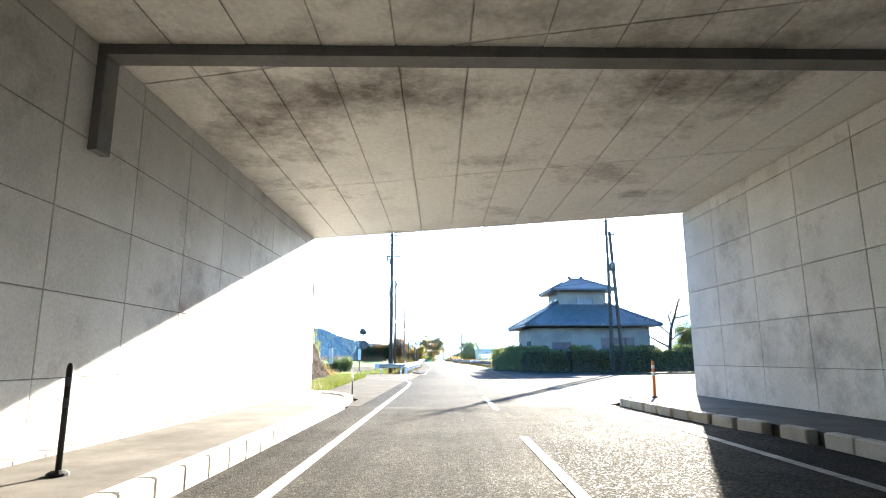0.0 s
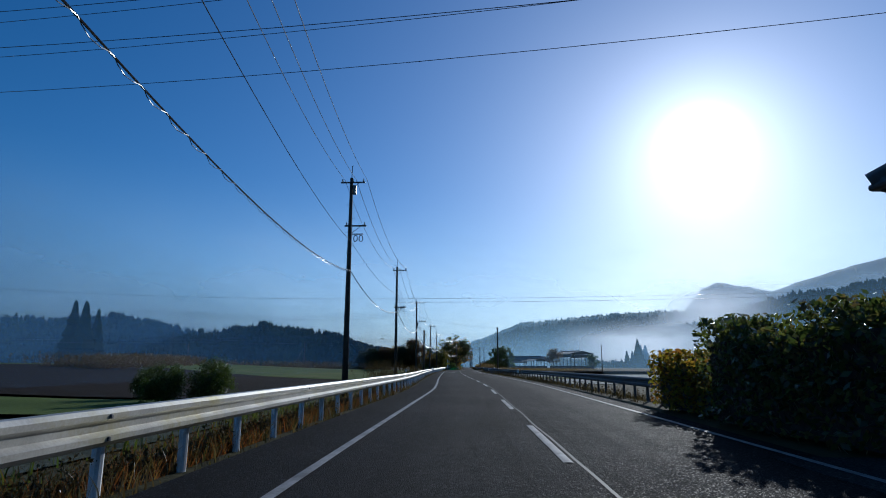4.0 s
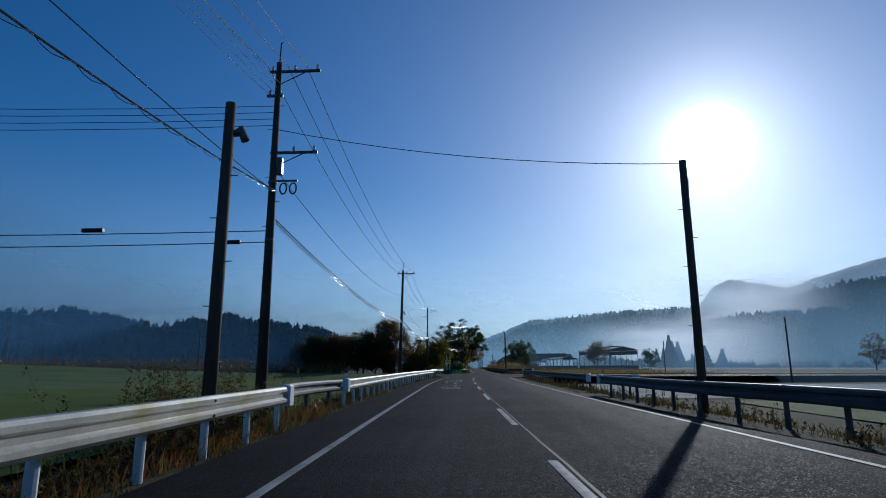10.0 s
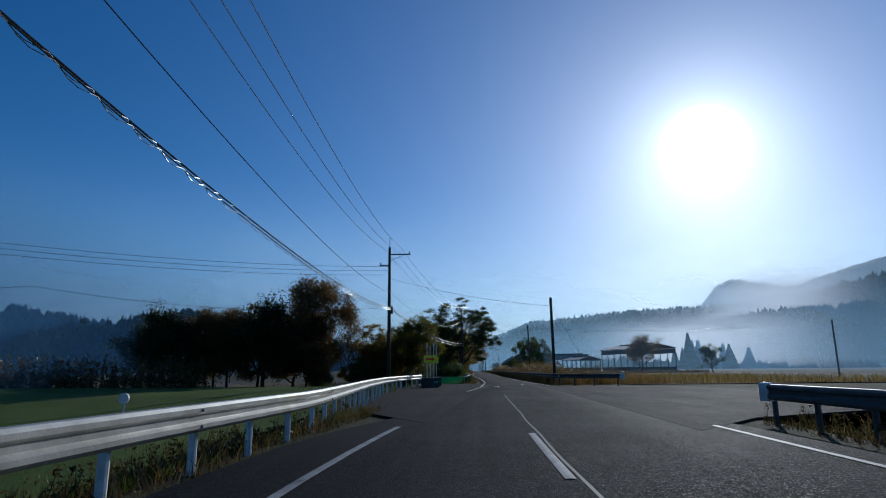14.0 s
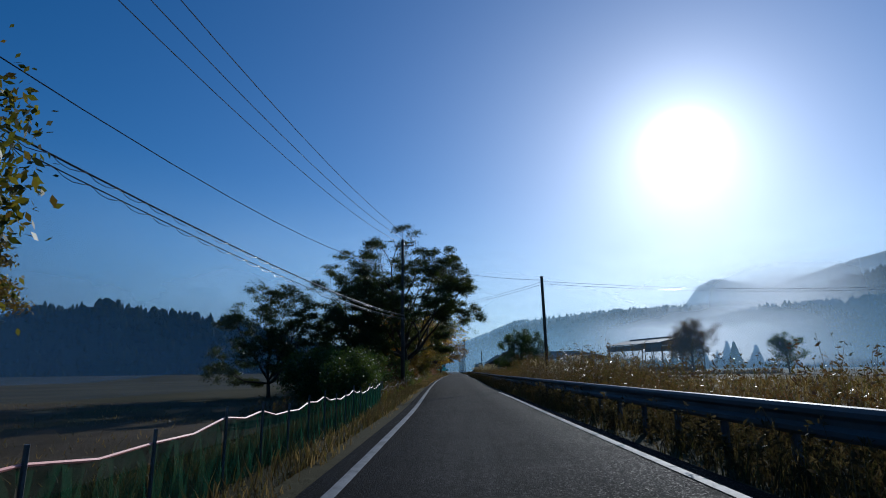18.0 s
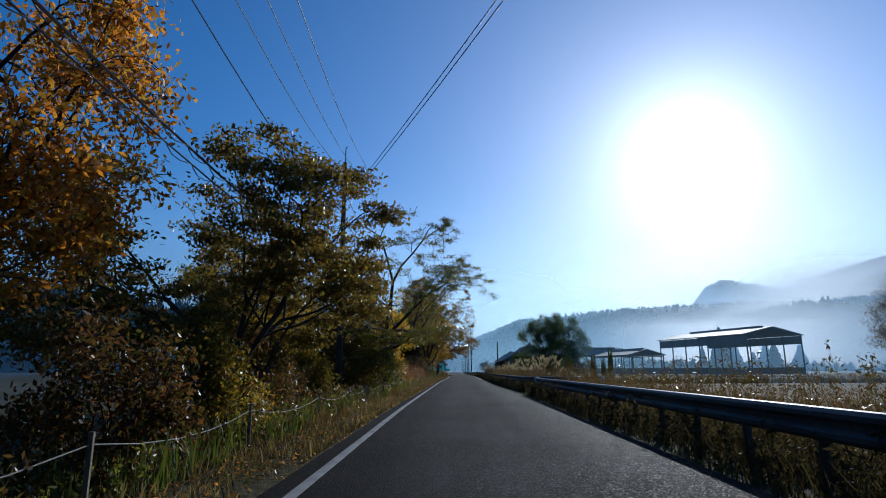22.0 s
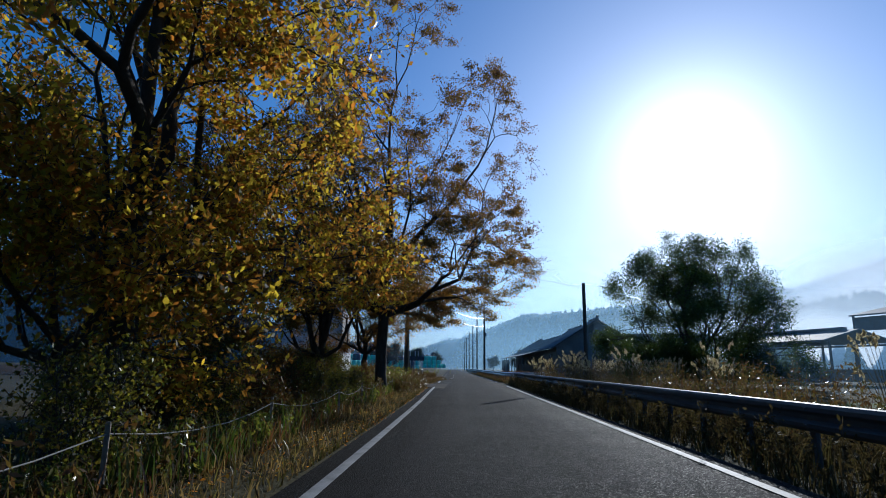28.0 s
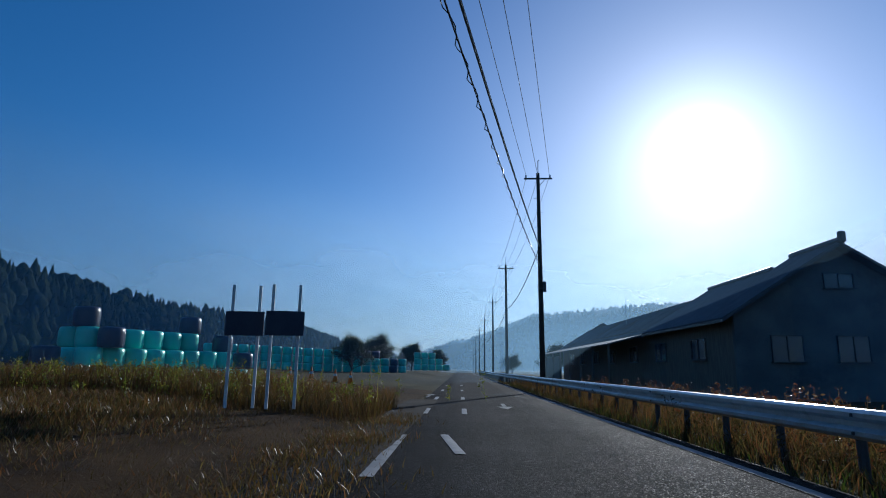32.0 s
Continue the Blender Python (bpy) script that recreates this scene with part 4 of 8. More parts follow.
    # drain covers along the west wall
    dr = tagged(new("drain_channel"), "concrete drain covers with slots along the wall foot", "drain", kind="structure")
    cover = Shape().box((0, 0, 0.16), (0.34, 0.49, 0.05), 0, 0.008).mesh("drain_cover", KERB)
    slot = Shape()
    for k in (-0.12, 0.0, 0.12):
        slot.box((0, k, 0.187), (0.2, 0.035, 0.006))
    slot = slot.mesh("slot", CONCRETE_DARK)
    for k in range(40):
        c = put("drain_cover", cover, None, dr, at=pose(-4.62, 20.2 - k * 0.5, 0))
        put("slot", slot, None, c)


def delineator(at, colour, label, h=0.95, r=0.042, band=STEEL_WHITE):
    """A slim marker post on a foot, with two reflective bands."""
    t = thing("marker_post", label, "post", at, group="marker posts at the sidewalk")
    put("foot", Shape().lathe((0, 0, 0), [(0.1, 0), (0.1, 0.025), (0.055, 0.05)], 14), BLACK, t)
    put("shaft", Shape().lathe((0, 0, 0.04), [(r, 0), (r, h - 0.06), (r * 0.8, h - 0.02), (0.01, h)], 14), colour, t, smooth=True)
    for z in (h * 0.62, h * 0.82):
        put("reflective_band", Shape().lathe((0, 0, z), [(r + 0.002, 0), (r + 0.002, 0.09)], 14), band, t, "reflective band")


build_overpass()
delineator((-3.62, 5.9, 0.15), BLACK, "dark rubber marker post on the sidewalk under the bridge", 1.0, 0.028, DARKSTEEL)
delineator((-2.95, 19.25, 0.0), STEEL, "slim grey marker post at the sidewalk end", 1.0, 0.028)
delineator((5.75, 16.4, 0.15), ORANGE, "orange marker post at the kerb end")


def red_bank():
    """Cut slope of red earth toned near black, netted, with grass at its foot."""
    s = Shape()
    nu, nv = 90, 26
    v = []
    for i in range(nu + 1):
        u = i / nu
        y = 21.0 + 18.4 * u
        top = 4.2 * (1 - u) ** 0.45 + 0.15
        x_foot = -5.4 - 1.6 * u
        for k in range(nv + 1):
            w = k / nv
            z = 0.02 + top * w ** 1.15 + 0.22 * noise.noise((y * 0.9, w * 5, 5)) * (w > 0)
            v.append((x_foot - 1.7 * w + 0.4 * u * w + (0.3 * noise.noise((y * 0.7, w * 3, 9)) + 0.16 * noise.noise((y * 2.3, w * 9, 4))) * (k > 0), y - 0.8 * w * u, z))
    s.add(v, [(i * (nv + 1) + k, (i + 1) * (nv + 1) + k, (i + 1) * (nv + 1) + k + 1, i * (nv + 1) + k + 1) for i in range(nu) for k in range(nv)])
    b = tagged(put("earth_bank", s, REDSOIL, smooth=True), "near-black red cut slope beside the bridge, shade in its colour", "earth bank", kind="structure")
    top = Shape()
    v = []
    for i in range(nu + 1):
        u = i / nu
        y = 21.0 + 18.4 * u
        h = 4.2 * (1 - u) ** 0.45 + 0.15
        x0 = -7.0 - 1.2 * u
        for k in range(5):
            v.append((x0 - k * 3.0, y - 0.8 * u, h + 0.28 * k * (1 - u) * 2.4))
    top.add(v, [(i * 5 + k, (i + 1) * 5 + k, (i + 1) * 5 + k + 1, i * 5 + k + 1) for i in range(nu) for k in range(4)])
    tagged(put("bank_top", top, VERGE, smooth=True), "overgrown top of the cut slope", "earth bank", kind="structure")
    # wire fence along the crest
    fence = thing("wire_fence", "rusty wire fence along the crest of the earth bank", "fence")
    tops = []
    for i in range(9):
        u = i / 8
        y = 21.4 + 16.8 * u
        h = 4.2 * (1 - u) ** 0.45 + 0.15
        x = -7.2 - 0.9 * u
        put("post", Shape().tube([(x, y, h - 0.3), (x, y, h + 1.05)], 0.035, 8), STEEL, fence)
        tops.append((x, y, h))
    for k in (1.0, 0.7, 0.4):
        put("wire", Shape().tube([(x, y, z + k) for x, y, z in tops], 0.012, 5), WIRE, fence)


red_bank()

# ---- guardrails ----
W_BEAM = [(0.0, -0.175), (0.035, -0.165), (0.07, -0.125), (0.07, -0.075), (0.015, -0.03), (0.015, 0.03), (0.07, 0.075), (0.07, 0.125), (0.035, 0.165), (0.0, 0.175)]


BOLT = Shape().box((0, 0, 0), (0.04, 0.04, 0.04), 0, 0.008).mesh("bolt", DARKSTEEL)


def guardrail(pts, facing, label, post_gap=1.72, top=0.83, beam=RAILSTEEL, spacing_start=0.35, plates=(True, True), group=""):
    """A W-beam rail along pts, sections lapped and bolted, on round posts; facing: +1 when the beam bulges to the path's right."""
    t = thing("guardrail", label, "guardrail", group=group)
    P = [Vector((p[0], p[1])) for p in pts]
    L = [0.0]
    for a, b in zip(P, P[1:]):
        L.append(L[-1] + (b - a).length)
    total = L[-1]

    def at(s):
        s = min(max(s, 0), total)
        for i in range(len(P) - 1):
            if s <= L[i + 1] + 1e-9:
                u = (s - L[i]) / (L[i + 1] - L[i])
                d = (P[i + 1] - P[i]).normalized()
                return P[i].lerp(P[i + 1], u), d
        return P[-1], (P[-1] - P[-2]).normalized()
    zc = top - 0.175
    sec = post_gap * 4
    s0 = 0.0
    k = 0
    while s0 < total - 0.2:
        s1 = min(total, s0 + sec + 0.3)
        n = max(2, int((s1 - s0) / 1.2) + 1)
        path = []
        for i in range(n):
            p, d = at(s0 + (s1 - s0) * i / (n - 1))
            side = Vector((d.y, -d.x)) * facing
            off = 0.006 * (k % 2)
            path.append(((p.x + side.x * (0.09 + off), p.y + side.y * (0.09 + off), zc), side))
        s = Shape().sweep(W_BEAM, path)
        s.sweep([(a - 0.006, z) for a, z in reversed(W_BEAM)], path)
        m = put("beam", s, beam, t)
        p, d = at(min(total, s0 + 0.15))
        side = Vector((d.y, -d.x)) * facing
        for dz in (-0.1, 0.1):
            q = p + side * 0.165
            put("bolt", BOLT, None, m, at=pose(q.x, q.y, zc + dz))
        s0 += sec
        k += 1
    s0 = spacing_start
    # Posts of all other beams take the steel darkened for shade
    pm = Shape().tube([(0, 0, -0.5), (0, 0, top - 0.05)], 0.057, 10).mesh("post", STEEL_WHITE if beam is RAILSTEEL else STEEL_DULL_SHADE)
    bm_ = Shape().box((0, 0, 0), (0.10, 0.09, 0.2), 0, 0.01).mesh("bracket", STEEL)
    while s0 < total:
        p, d = at(s0)
        side = Vector((d.y, -d.x)) * facing
        g = put("post", pm, None, t, at=pose(p.x - side.x * 0.04, p.y - side.y * 0.04, 0))
        put("bracket", bm_, None, g, at=pose(side.x * 0.07, side.y * 0.07, zc, 0, 0, math.degrees(math.atan2(d.y, d.x))))
        s0 += post_gap
    for end, use in ((0.0, plates[0]), (total, plates[1])):
        if use:
            p, d = at(end)
            side = Vector((d.y, -d.x)) * facing
            q = p + side * 0.10
            put("end_plate", Shape().box((q.x, q.y, zc), (0.34, 0.2, 0.42), math.degrees(math.atan2(d.y, d.x)), 0.04), STEEL_WHITE, t, "white rounded end plate")
    return t


def off_line(fx, d, y0, y1, n=None):
    n = n or max(2, int((y1 - y0) / 6))
    return [(fx(y) + d, y) for y in [y0 + (y1 - y0) * i / n for i in range(n + 1)]]


guardrail([(-5.3, 46.6), (-3.75, 46.7), (-3.2, 47.4)] + off_line(left_x, -1.62, 50, 145.2), 1, "galvanised W-beam guardrail on white posts, dented and sunlit", group="roadside guardrails")
guardrail([(left_x(145.4) - 1.72, 145.4), (left_x(146.6) - 2.05, 146.6), (left_x(148.2) - 2.2, 148.2), (left_x(150) - 2.05, 150.0), (left_x(151.6) - 1.75, 151.6)], 1, "short bent dark length of guardrail closing the gap", beam=STEEL_DULL_SHADE, group="roadside guardrails", spacing_start=0.5, plates=(False, False))
guardrail(off_line(left_x, -1.65, 151.9, 198) + [(-7.9, 205), (-8.6, 212), (-9.1, 220), (-8.95, 226), (-8.3, 232)], 1, "galvanised W-beam guardrail on white posts beside the green field", group="roadside guardrails")
guardrail(off_line(right_x, 1.95, 72, 118.8), -1, "galvanised guardrail in shade against the light", beam=STEEL_DULL_SHADE, group="roadside guardrails")
guardrail(off_line(right_x, 1.9, 121.8, 145) + off_line(right_x, 1.3, 150, 159.4), -1, "galvanised guardrail in shade against the light", beam=STEEL_DULL_SHADE, group="roadside guardrails")
guardrail([(4.85, 159.9), (4.0, 160.5), (3.6, 161.2)], -1, "short flared length of guardrail at a field access", beam=STEEL_DULL_SHADE, group="roadside guardrails")
guardrail(off_line(right_x, 1.7, 163.5, 200), -1, "galvanised guardrail in shade beside frosted fields", beam=STEEL_DULL_SHADE, group="roadside guardrails")
guardrail([(6.6, 228.9), (4.0, 230.2), (2.6, 232.2)] + off_line(right_x, 1.15, 236, 319.5), -1, "dark backlit guardrail overgrown with weeds", beam=STEEL_DULL_SHADE, group="roadside guardrails")
guardrail([(5.6, 324.8), (2.9, 324.3), (1.7, 325.2), (1.3, 326.8)] + off_line(right_x, 1.2, 329, 414.5), -1, "dark backlit guardrail with weeds below it", beam=STEEL_DULL_SHADE, group="roadside guardrails")
guardrail([(3.2, 416.9), (1.0, 417.6)] + off_line(right_x, 0.95, 420, 560), -1, "galvanised guardrail in front of the barn", beam=STEEL, group="roadside guardrails")


def rail_marker(x, y, z=0.83, face=STEEL_WHITE, hue="white"):
    t = thing("rail_reflector", "round " + hue + " reflector on a short stem at the guardrail", "reflector", (x, y, z), group="rail reflectors")
    put("stem", Shape().tube([(0, 0, -0.1), (0, 0, 0.09)], 0.012, 8), STEEL, t)
    put("disc", Shape().tube([(0, -0.012, 0.13), (0, 0.012, 0.13)], 0.055, 14), face, t)


for yy in (48.0, 87.2, 126.4, 152.4, 192.0):
    rail_marker(left_x(yy) - 1.66, yy)
for xx, yy in ((right_x(119) + 1.95, 118.6), (right_x(122) + 1.9, 122.2), (right_x(159) + 1.3, 159.3)):
    rail_marker(xx, yy, 0.86, ORANGE, "dull orange")


# ---- utility poles and lines ----
def insulator_profile():
    return [(0.02, 0.0), (0.05, 0.02), (0.05, 0.06), (0.035, 0.08), (0.055, 0.10), (0.055, 0.14), (0.03, 0.17), (0.02, 0.2)]


def crossarm(t, z, half, off, n=3):
    arm = put("crossarm", Shape().box((off, 0, z), (2 * half, 0.08, 0.09), 0, 0.008), DARKSTEEL, t)
    put("arm_brace", Shape().tube([(off + half * 0.55, -0.03, z), (0, -0.03, z - 0.55)], 0.018, 6), DARKSTEEL, arm)
    for k in range(n):
        x = off - half + 0.12 + (2 * half - 0.24) * (k / (n - 1) if n > 1 else 0.5)
        put("insulator", Shape().lathe((x, 0, z + 0.05), insulator_profile(), 10), PORCELAIN, arm, smooth=True)
    return arm


def steps_on(t, h, r):
    for k in range(int((h - 3.0) / 0.9)):
        z = 2.4 + k * 0.9
        s = 1 if k % 2 else -1
        put("step_bolt", Shape().tube([(s * r * 0.8, 0, z), (s * (r + 0.14), 0, z)], 0.012, 5), DARKSTEEL, t)


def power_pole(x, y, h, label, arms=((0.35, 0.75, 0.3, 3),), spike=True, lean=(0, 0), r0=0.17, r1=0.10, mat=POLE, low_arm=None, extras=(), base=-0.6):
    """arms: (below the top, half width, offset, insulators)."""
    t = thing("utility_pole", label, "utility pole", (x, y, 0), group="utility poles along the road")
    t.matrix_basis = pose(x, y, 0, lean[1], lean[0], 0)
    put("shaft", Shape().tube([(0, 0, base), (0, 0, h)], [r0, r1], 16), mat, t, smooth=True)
    if spike:
        put("top_bracket", Shape().tube([(0, 0, h - 0.3), (0.02, 0, h + 0.8), (0.1, 0, h + 0.84)], 0.025, 6), DARKSTEEL, t)
    for dz, half, off, n in arms:
        crossarm(t, h - dz, half, off, n)
    steps_on(t, h, (r0 + r1) / 2)
    for z in (h * 0.45, h * 0.62):
        put("clamp_band", Shape().lathe((0, 0, z), [(r0 * 0.86, 0), (r0 * 0.86, 0.07)], 14), DARKSTEEL, t)
    for kind, z in extras:
        if kind == "transformer":
            b = put("transformer", Shape().lathe((0.38, 0.05, z), [(0.05, 0), (0.24, 0.03), (0.24, 0.62), (0.2, 0.7), (0.05, 0.72)], 16), DARKSTEEL, t, "grey canister transformer", smooth=True)
            for k in (-0.1, 0.1):
                put("bushing", Shape().lathe((0.38 + k, 0.05, z + 0.7), [(0.03, 0), (0.045, 0.05), (0.03, 0.2)], 8), PORCELAIN, b)
        if kind == "cutouts":
            for k in range(3):
                put("cutout", Shape().tube([(-0.62 + k * 0.22, 0.02, z), (-0.66 + k * 0.22, -0.02, z + 0.75)], [0.05, 0.07], 8), DARKSTEEL, t, "dark tubular switch")
            put("cable_riser", Shape().tube([(-0.6, 0, z), (-0.5, 0, z - 0.9), (-0.24, 0, z - 2.0), (-0.2, 0, z - 3.2)], 0.05, 8), CABLE, t)
        if kind == "loops":
            for k in (0, 0.35):
                pts = [(0.35 + k + 0.12 * math.cos(a), 0.1, z + 0.2 * math.sin(a)) for a in np.linspace(0, 6.28, 17)]
                put("cable_loop", Shape().tube(pts, 0.028, 6, False), CABLE, t, "coiled black cable slack")
            put("splice_arm", Shape().box((0.35, 0.1, z + 0.28), (1.0, 0.06, 0.06)), DARKSTEEL, t)
        if kind == "lamp":
            put("street_lamp_head", Shape().tube([(0, 0.05, z), (0.25, 0.05, z + 0.1), (0.34, 0.05, z - 0.12)], [0.05, 0.12, 0.09], 12), DARKSTEEL, t, "small dark lamp head")
        if kind == "box":
            put("junction_box", Shape().box((0.22, 0.02, z), (0.2, 0.26, 0.6), 0, 0.02), DARKSTEEL, t)
    return t


def cable(points, sag, r=0.016, mat=None, label="black overhead cable sagging between poles", seg=10, wavy=0.0):
    t = thing("overhead_cable", label, "cable", group="overhead cables")
    for a, b in zip(points, points[1:]):
        a, b = Vector(a), Vector(b)
        pts = []
        for i in range(seg + 1):
            u = i / seg
            p = a.lerp(b, u)
            p.z -= sag * 4 * u * (1 - u)
            pts.append(p)
        put("span", Shape().tube(pts, r, 5, False), mat or CABLE, t)
        if wavy:
            w = []
            m = int((b - a).length / 0.22)
            for i in range(m + 1):
                u = i / m
                p = a.lerp(b, u)
                p.z -= sag * 4 * u * (1 - u) + 0.06 + 0.05 * math.sin(i * 1.3)
                p.x += 0.05 * math.cos(i * 1.3)
                w.append(p)
            put("lashing_wire", Shape().tube(w, 0.010, 4, False), CABLE, t, "spiral hanger wire")


WEST = [(-5.05, 55.5, 13.4), (-7.5, 89.0, 13.2), (-7.9, 115.3, 11.8), (-9.3, 152.3, 12.2), (-9.8, 190.1, 10.7), (-10.8, 232.6, 11.2), (-6.1, 281.4, 11.3), (-8.5, 317.0, 11.6), (-9.3, 365.0, 10.4)]
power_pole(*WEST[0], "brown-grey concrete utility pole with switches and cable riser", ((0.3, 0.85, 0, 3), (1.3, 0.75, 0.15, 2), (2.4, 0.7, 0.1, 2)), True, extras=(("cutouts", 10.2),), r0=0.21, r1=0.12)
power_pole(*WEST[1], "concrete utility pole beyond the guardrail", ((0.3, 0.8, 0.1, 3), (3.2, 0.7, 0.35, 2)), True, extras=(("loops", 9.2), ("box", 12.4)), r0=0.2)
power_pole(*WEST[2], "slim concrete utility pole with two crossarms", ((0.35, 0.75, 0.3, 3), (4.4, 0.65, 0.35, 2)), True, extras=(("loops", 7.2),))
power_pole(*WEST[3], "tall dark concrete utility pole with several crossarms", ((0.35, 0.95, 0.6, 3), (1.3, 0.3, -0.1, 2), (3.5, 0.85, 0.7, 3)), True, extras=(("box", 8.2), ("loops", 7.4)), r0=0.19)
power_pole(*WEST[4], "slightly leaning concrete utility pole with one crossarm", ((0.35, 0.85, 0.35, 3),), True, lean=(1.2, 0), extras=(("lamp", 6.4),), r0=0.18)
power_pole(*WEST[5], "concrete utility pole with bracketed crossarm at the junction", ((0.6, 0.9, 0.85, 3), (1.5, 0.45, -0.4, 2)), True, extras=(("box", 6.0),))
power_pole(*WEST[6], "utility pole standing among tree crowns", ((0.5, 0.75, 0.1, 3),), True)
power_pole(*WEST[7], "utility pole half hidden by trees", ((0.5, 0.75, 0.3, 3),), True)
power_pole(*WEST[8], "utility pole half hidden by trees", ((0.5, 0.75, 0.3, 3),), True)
power_pole(-7.3, 144.3, 6.7, "short dark wooden pole with a lamp", (), False, mat=WOODPOLE, r0=0.14, r1=0.11, extras=(("lamp", 6.0),))
power_pole(-8.55, 406.6, 11.8, "dark wooden utility pole among the trees", (), False, mat=WOODPOLE, r0=0.17)
power_pole(-7.6, 412.0, 7.6, "stout dark wooden pole beside the lane", (), False, mat=WOODPOLE, r0=0.19, r1=0.16)
EAST = [(-0.15, 456.0, 13.0), (-0.6, 481.0, 11.8), (-0.9, 508, 11.4), (-1.4, 538, 11.2), (-1.9, 570, 11.2), (-2.4, 604, 11.2), (-3.0, 640, 11.2)]
for i, (x, y, h) in enumerate(EAST):
    power_pole(x, y, h, "utility pole in the line along the straight road", ((0.4, 0.8, 0.0, 3),) if i else ((0.35, 0.85, 0.0, 3),), True, extras=() if i else (("box", 6.0),))
power_pole(4.4, 151.0, 7.6, "bare dark wooden pole with a stay wire", (), False, mat=WOODPOLE, r0=0.13, r1=0.11)
power_pole(2.5, 234.3, 7.0, "bare dark wooden pole with a stay wire", (), False, lean=(-0.4, 0), mat=WOODPOLE, r0=0.13, r1=0.11)
power_pole(4.7, 281.4, 8.2, "bare dark wooden pole among roadside weeds", (), False, lean=(-0.8, 0), mat=WOODPOLE, r0=0.13, r1=0.11)
power_pole(4.3, 405.6, 6.6, "bare dark wooden pole beside the round tree", (), False, mat=WOODPOLE, r0=0.13, r1=0.11)
power_pole(13.05, 45.8, 12.6, "tall concrete pole with crossarms and transformer", ((0.5, 0.7, 0, 3), (1.6, 0.5, 0.2, 2)), True, lean=(0.4, 0), extras=(("transformer", 8.0),), r0=0.18)
power_pole(13.95, 46.0, 11.3, "leaning stay pole propped beside another pole", (), False, lean=(-2.6, 0), r0=0.17, r1=0.13)
for x, y, h in ((-108, 259, 12.8), (-53.4, 238, 9.0)):
    power_pole(x, y, h, "field pole propped by a leaning stay pole", (), False, mat=WOODPOLE, r0=0.15, r1=0.11)
    power_pole(x - 3.6, y, h * 0.8, "leaning stay pole propping a field pole", (), False, lean=(math.degrees(math.atan2(3.4, h * 0.8)), 0), mat=WOODPOLE, r0=0.12, r1=0.09)
for x, y, h in ((-40, 92, 5.5), (-75, 205, 7), (-30, 70, 5), (-44, 280, 7), (32, 200, 6.5), (55, 170, 6), (34, 250, 6)):
    power_pole(x, y, h, "thin field pole in the distance", (), False, mat=WOODPOLE, r0=0.1, r1=0.08)


def spans(rows_, dx, r, mat=None, label="black overhead cable sagging between poles", wavy=0.0):
    """One line over several poles: rows of (pole, height there, height at the next pole, sag)."""
    t = thing("overhead_cable", label, "cable", group="overhead cables")
    for i, z0, z1, sag in rows_:
        (xa, ya, _), (xb, yb, _) = WEST[i], WEST[i + 1]
        a, b = Vector((xa + dx, ya, z0)), Vector((xb + dx, yb, z1))

        def at(u):
            q = a.lerp(b, u)
            q.z -= sag * 4 * u * (1 - u)
            return q
        put("span", Shape().tube([at(k / 16) for k in range(17)], r, 5, False), mat or CABLE, t)
        if wavy:
            m = int((b - a).length / 0.2)
            coil = [at(k / m) + Vector((0.045 * math.cos(k * 1.3), 0, -0.05 + 0.045 * math.sin(k * 1.3))) for k in range(m + 1)]
            put("lashing_wire", Shape().tube(coil, 0.009, 4, False), WIRE, t, "spiral hanger wire")


TOP_SAG = (1.2, 1.2, 1.9, 1.0, 1.2, 1.4, 1.6, 2.2)
for dx in (-0.45, 0.3, 1.0):
    spans([(i, WEST[i][2] - 0.1, WEST[i + 1][2] - 0.1, TOP_SAG[i]) for i in range(8)], dx, 0.014, WIRE, "bare power line glinting in the sun")
for k in range(4):
    spans([(2, 8.8 + 0.12 * k, 10.9 + 0.14 * k, 1.2)], -0.25 + 0.13 * k, 0.009, WIRE, "one of four thin low-voltage wires between poles")
spans([(0, 10.0, 8.9, 0.9), (1, 8.9, 8.8, 0.6), (2, 8.6, 7.2, 0.95), (3, 8.0, 8.2, 1.05), (4, 7.6, 7.4, 1.0), (5, 7.4, 9.2, 1.8), (6, 8.4, 8.0, 1.0), (7, 6.4, 6.6, 1.1)], 0.15, 0.013)
spans([(0, 6.5, 7.1, 1.0), (1, 7.1, 7.0, 1.0), (2, 7.0, 7.3, 1.25), (3, 6.3, 5.7, 0.6), (4, 5.9, 6.2, 0.8), (5, 6.2, 5.4, 0.85), (6, 5.4, 6.1, 0.9), (7, 7.3, 6.6, 0.5)], 0.12, 0.022, None, "thick black telephone cable lashed with hanger wire", wavy=1)
spans([(3, 6.1, 5.5, 0.6), (4, 5.8, 6.1, 0.9), (5, 6.05, 5.15, 0.95), (6, 5.15, 5.9, 1.0), (7, 7.1, 6.4, 0.55)], 0.22, 0.014, None, "second telephone cable below the thick one", wavy=1)
cable([(-10.7, 232.6, 6.2), (-36, 226, 7.5), (-70, 220, 8)], 0.8, 0.016)
for dz in (7.9, 8.25, 8.6):
    cable([(-10.9, 232.6, dz + 1), (-40, 214, dz + 1), (-80, 190, dz)], 0.7, 0.014)
cable([(-10.8, 232.6, 8.6), (2.5, 234.3, 6.3)], 0.35, 0.014)
cable([(2.55, 234.3, 6.3), (6.6, 238.9, 0.2)], 0.0, 0.01, WIRE, "thin stay wire to the ground")
cable([(-9.3, 152.3, 9.6), (4.5, 151.0, 7.5)], 0.4, 0.014)
cable([(4.55, 151.0, 7.3), (5.6, 155, 0.1)], 0.0, 0.01, WIRE, "thin stay wire to the ground")
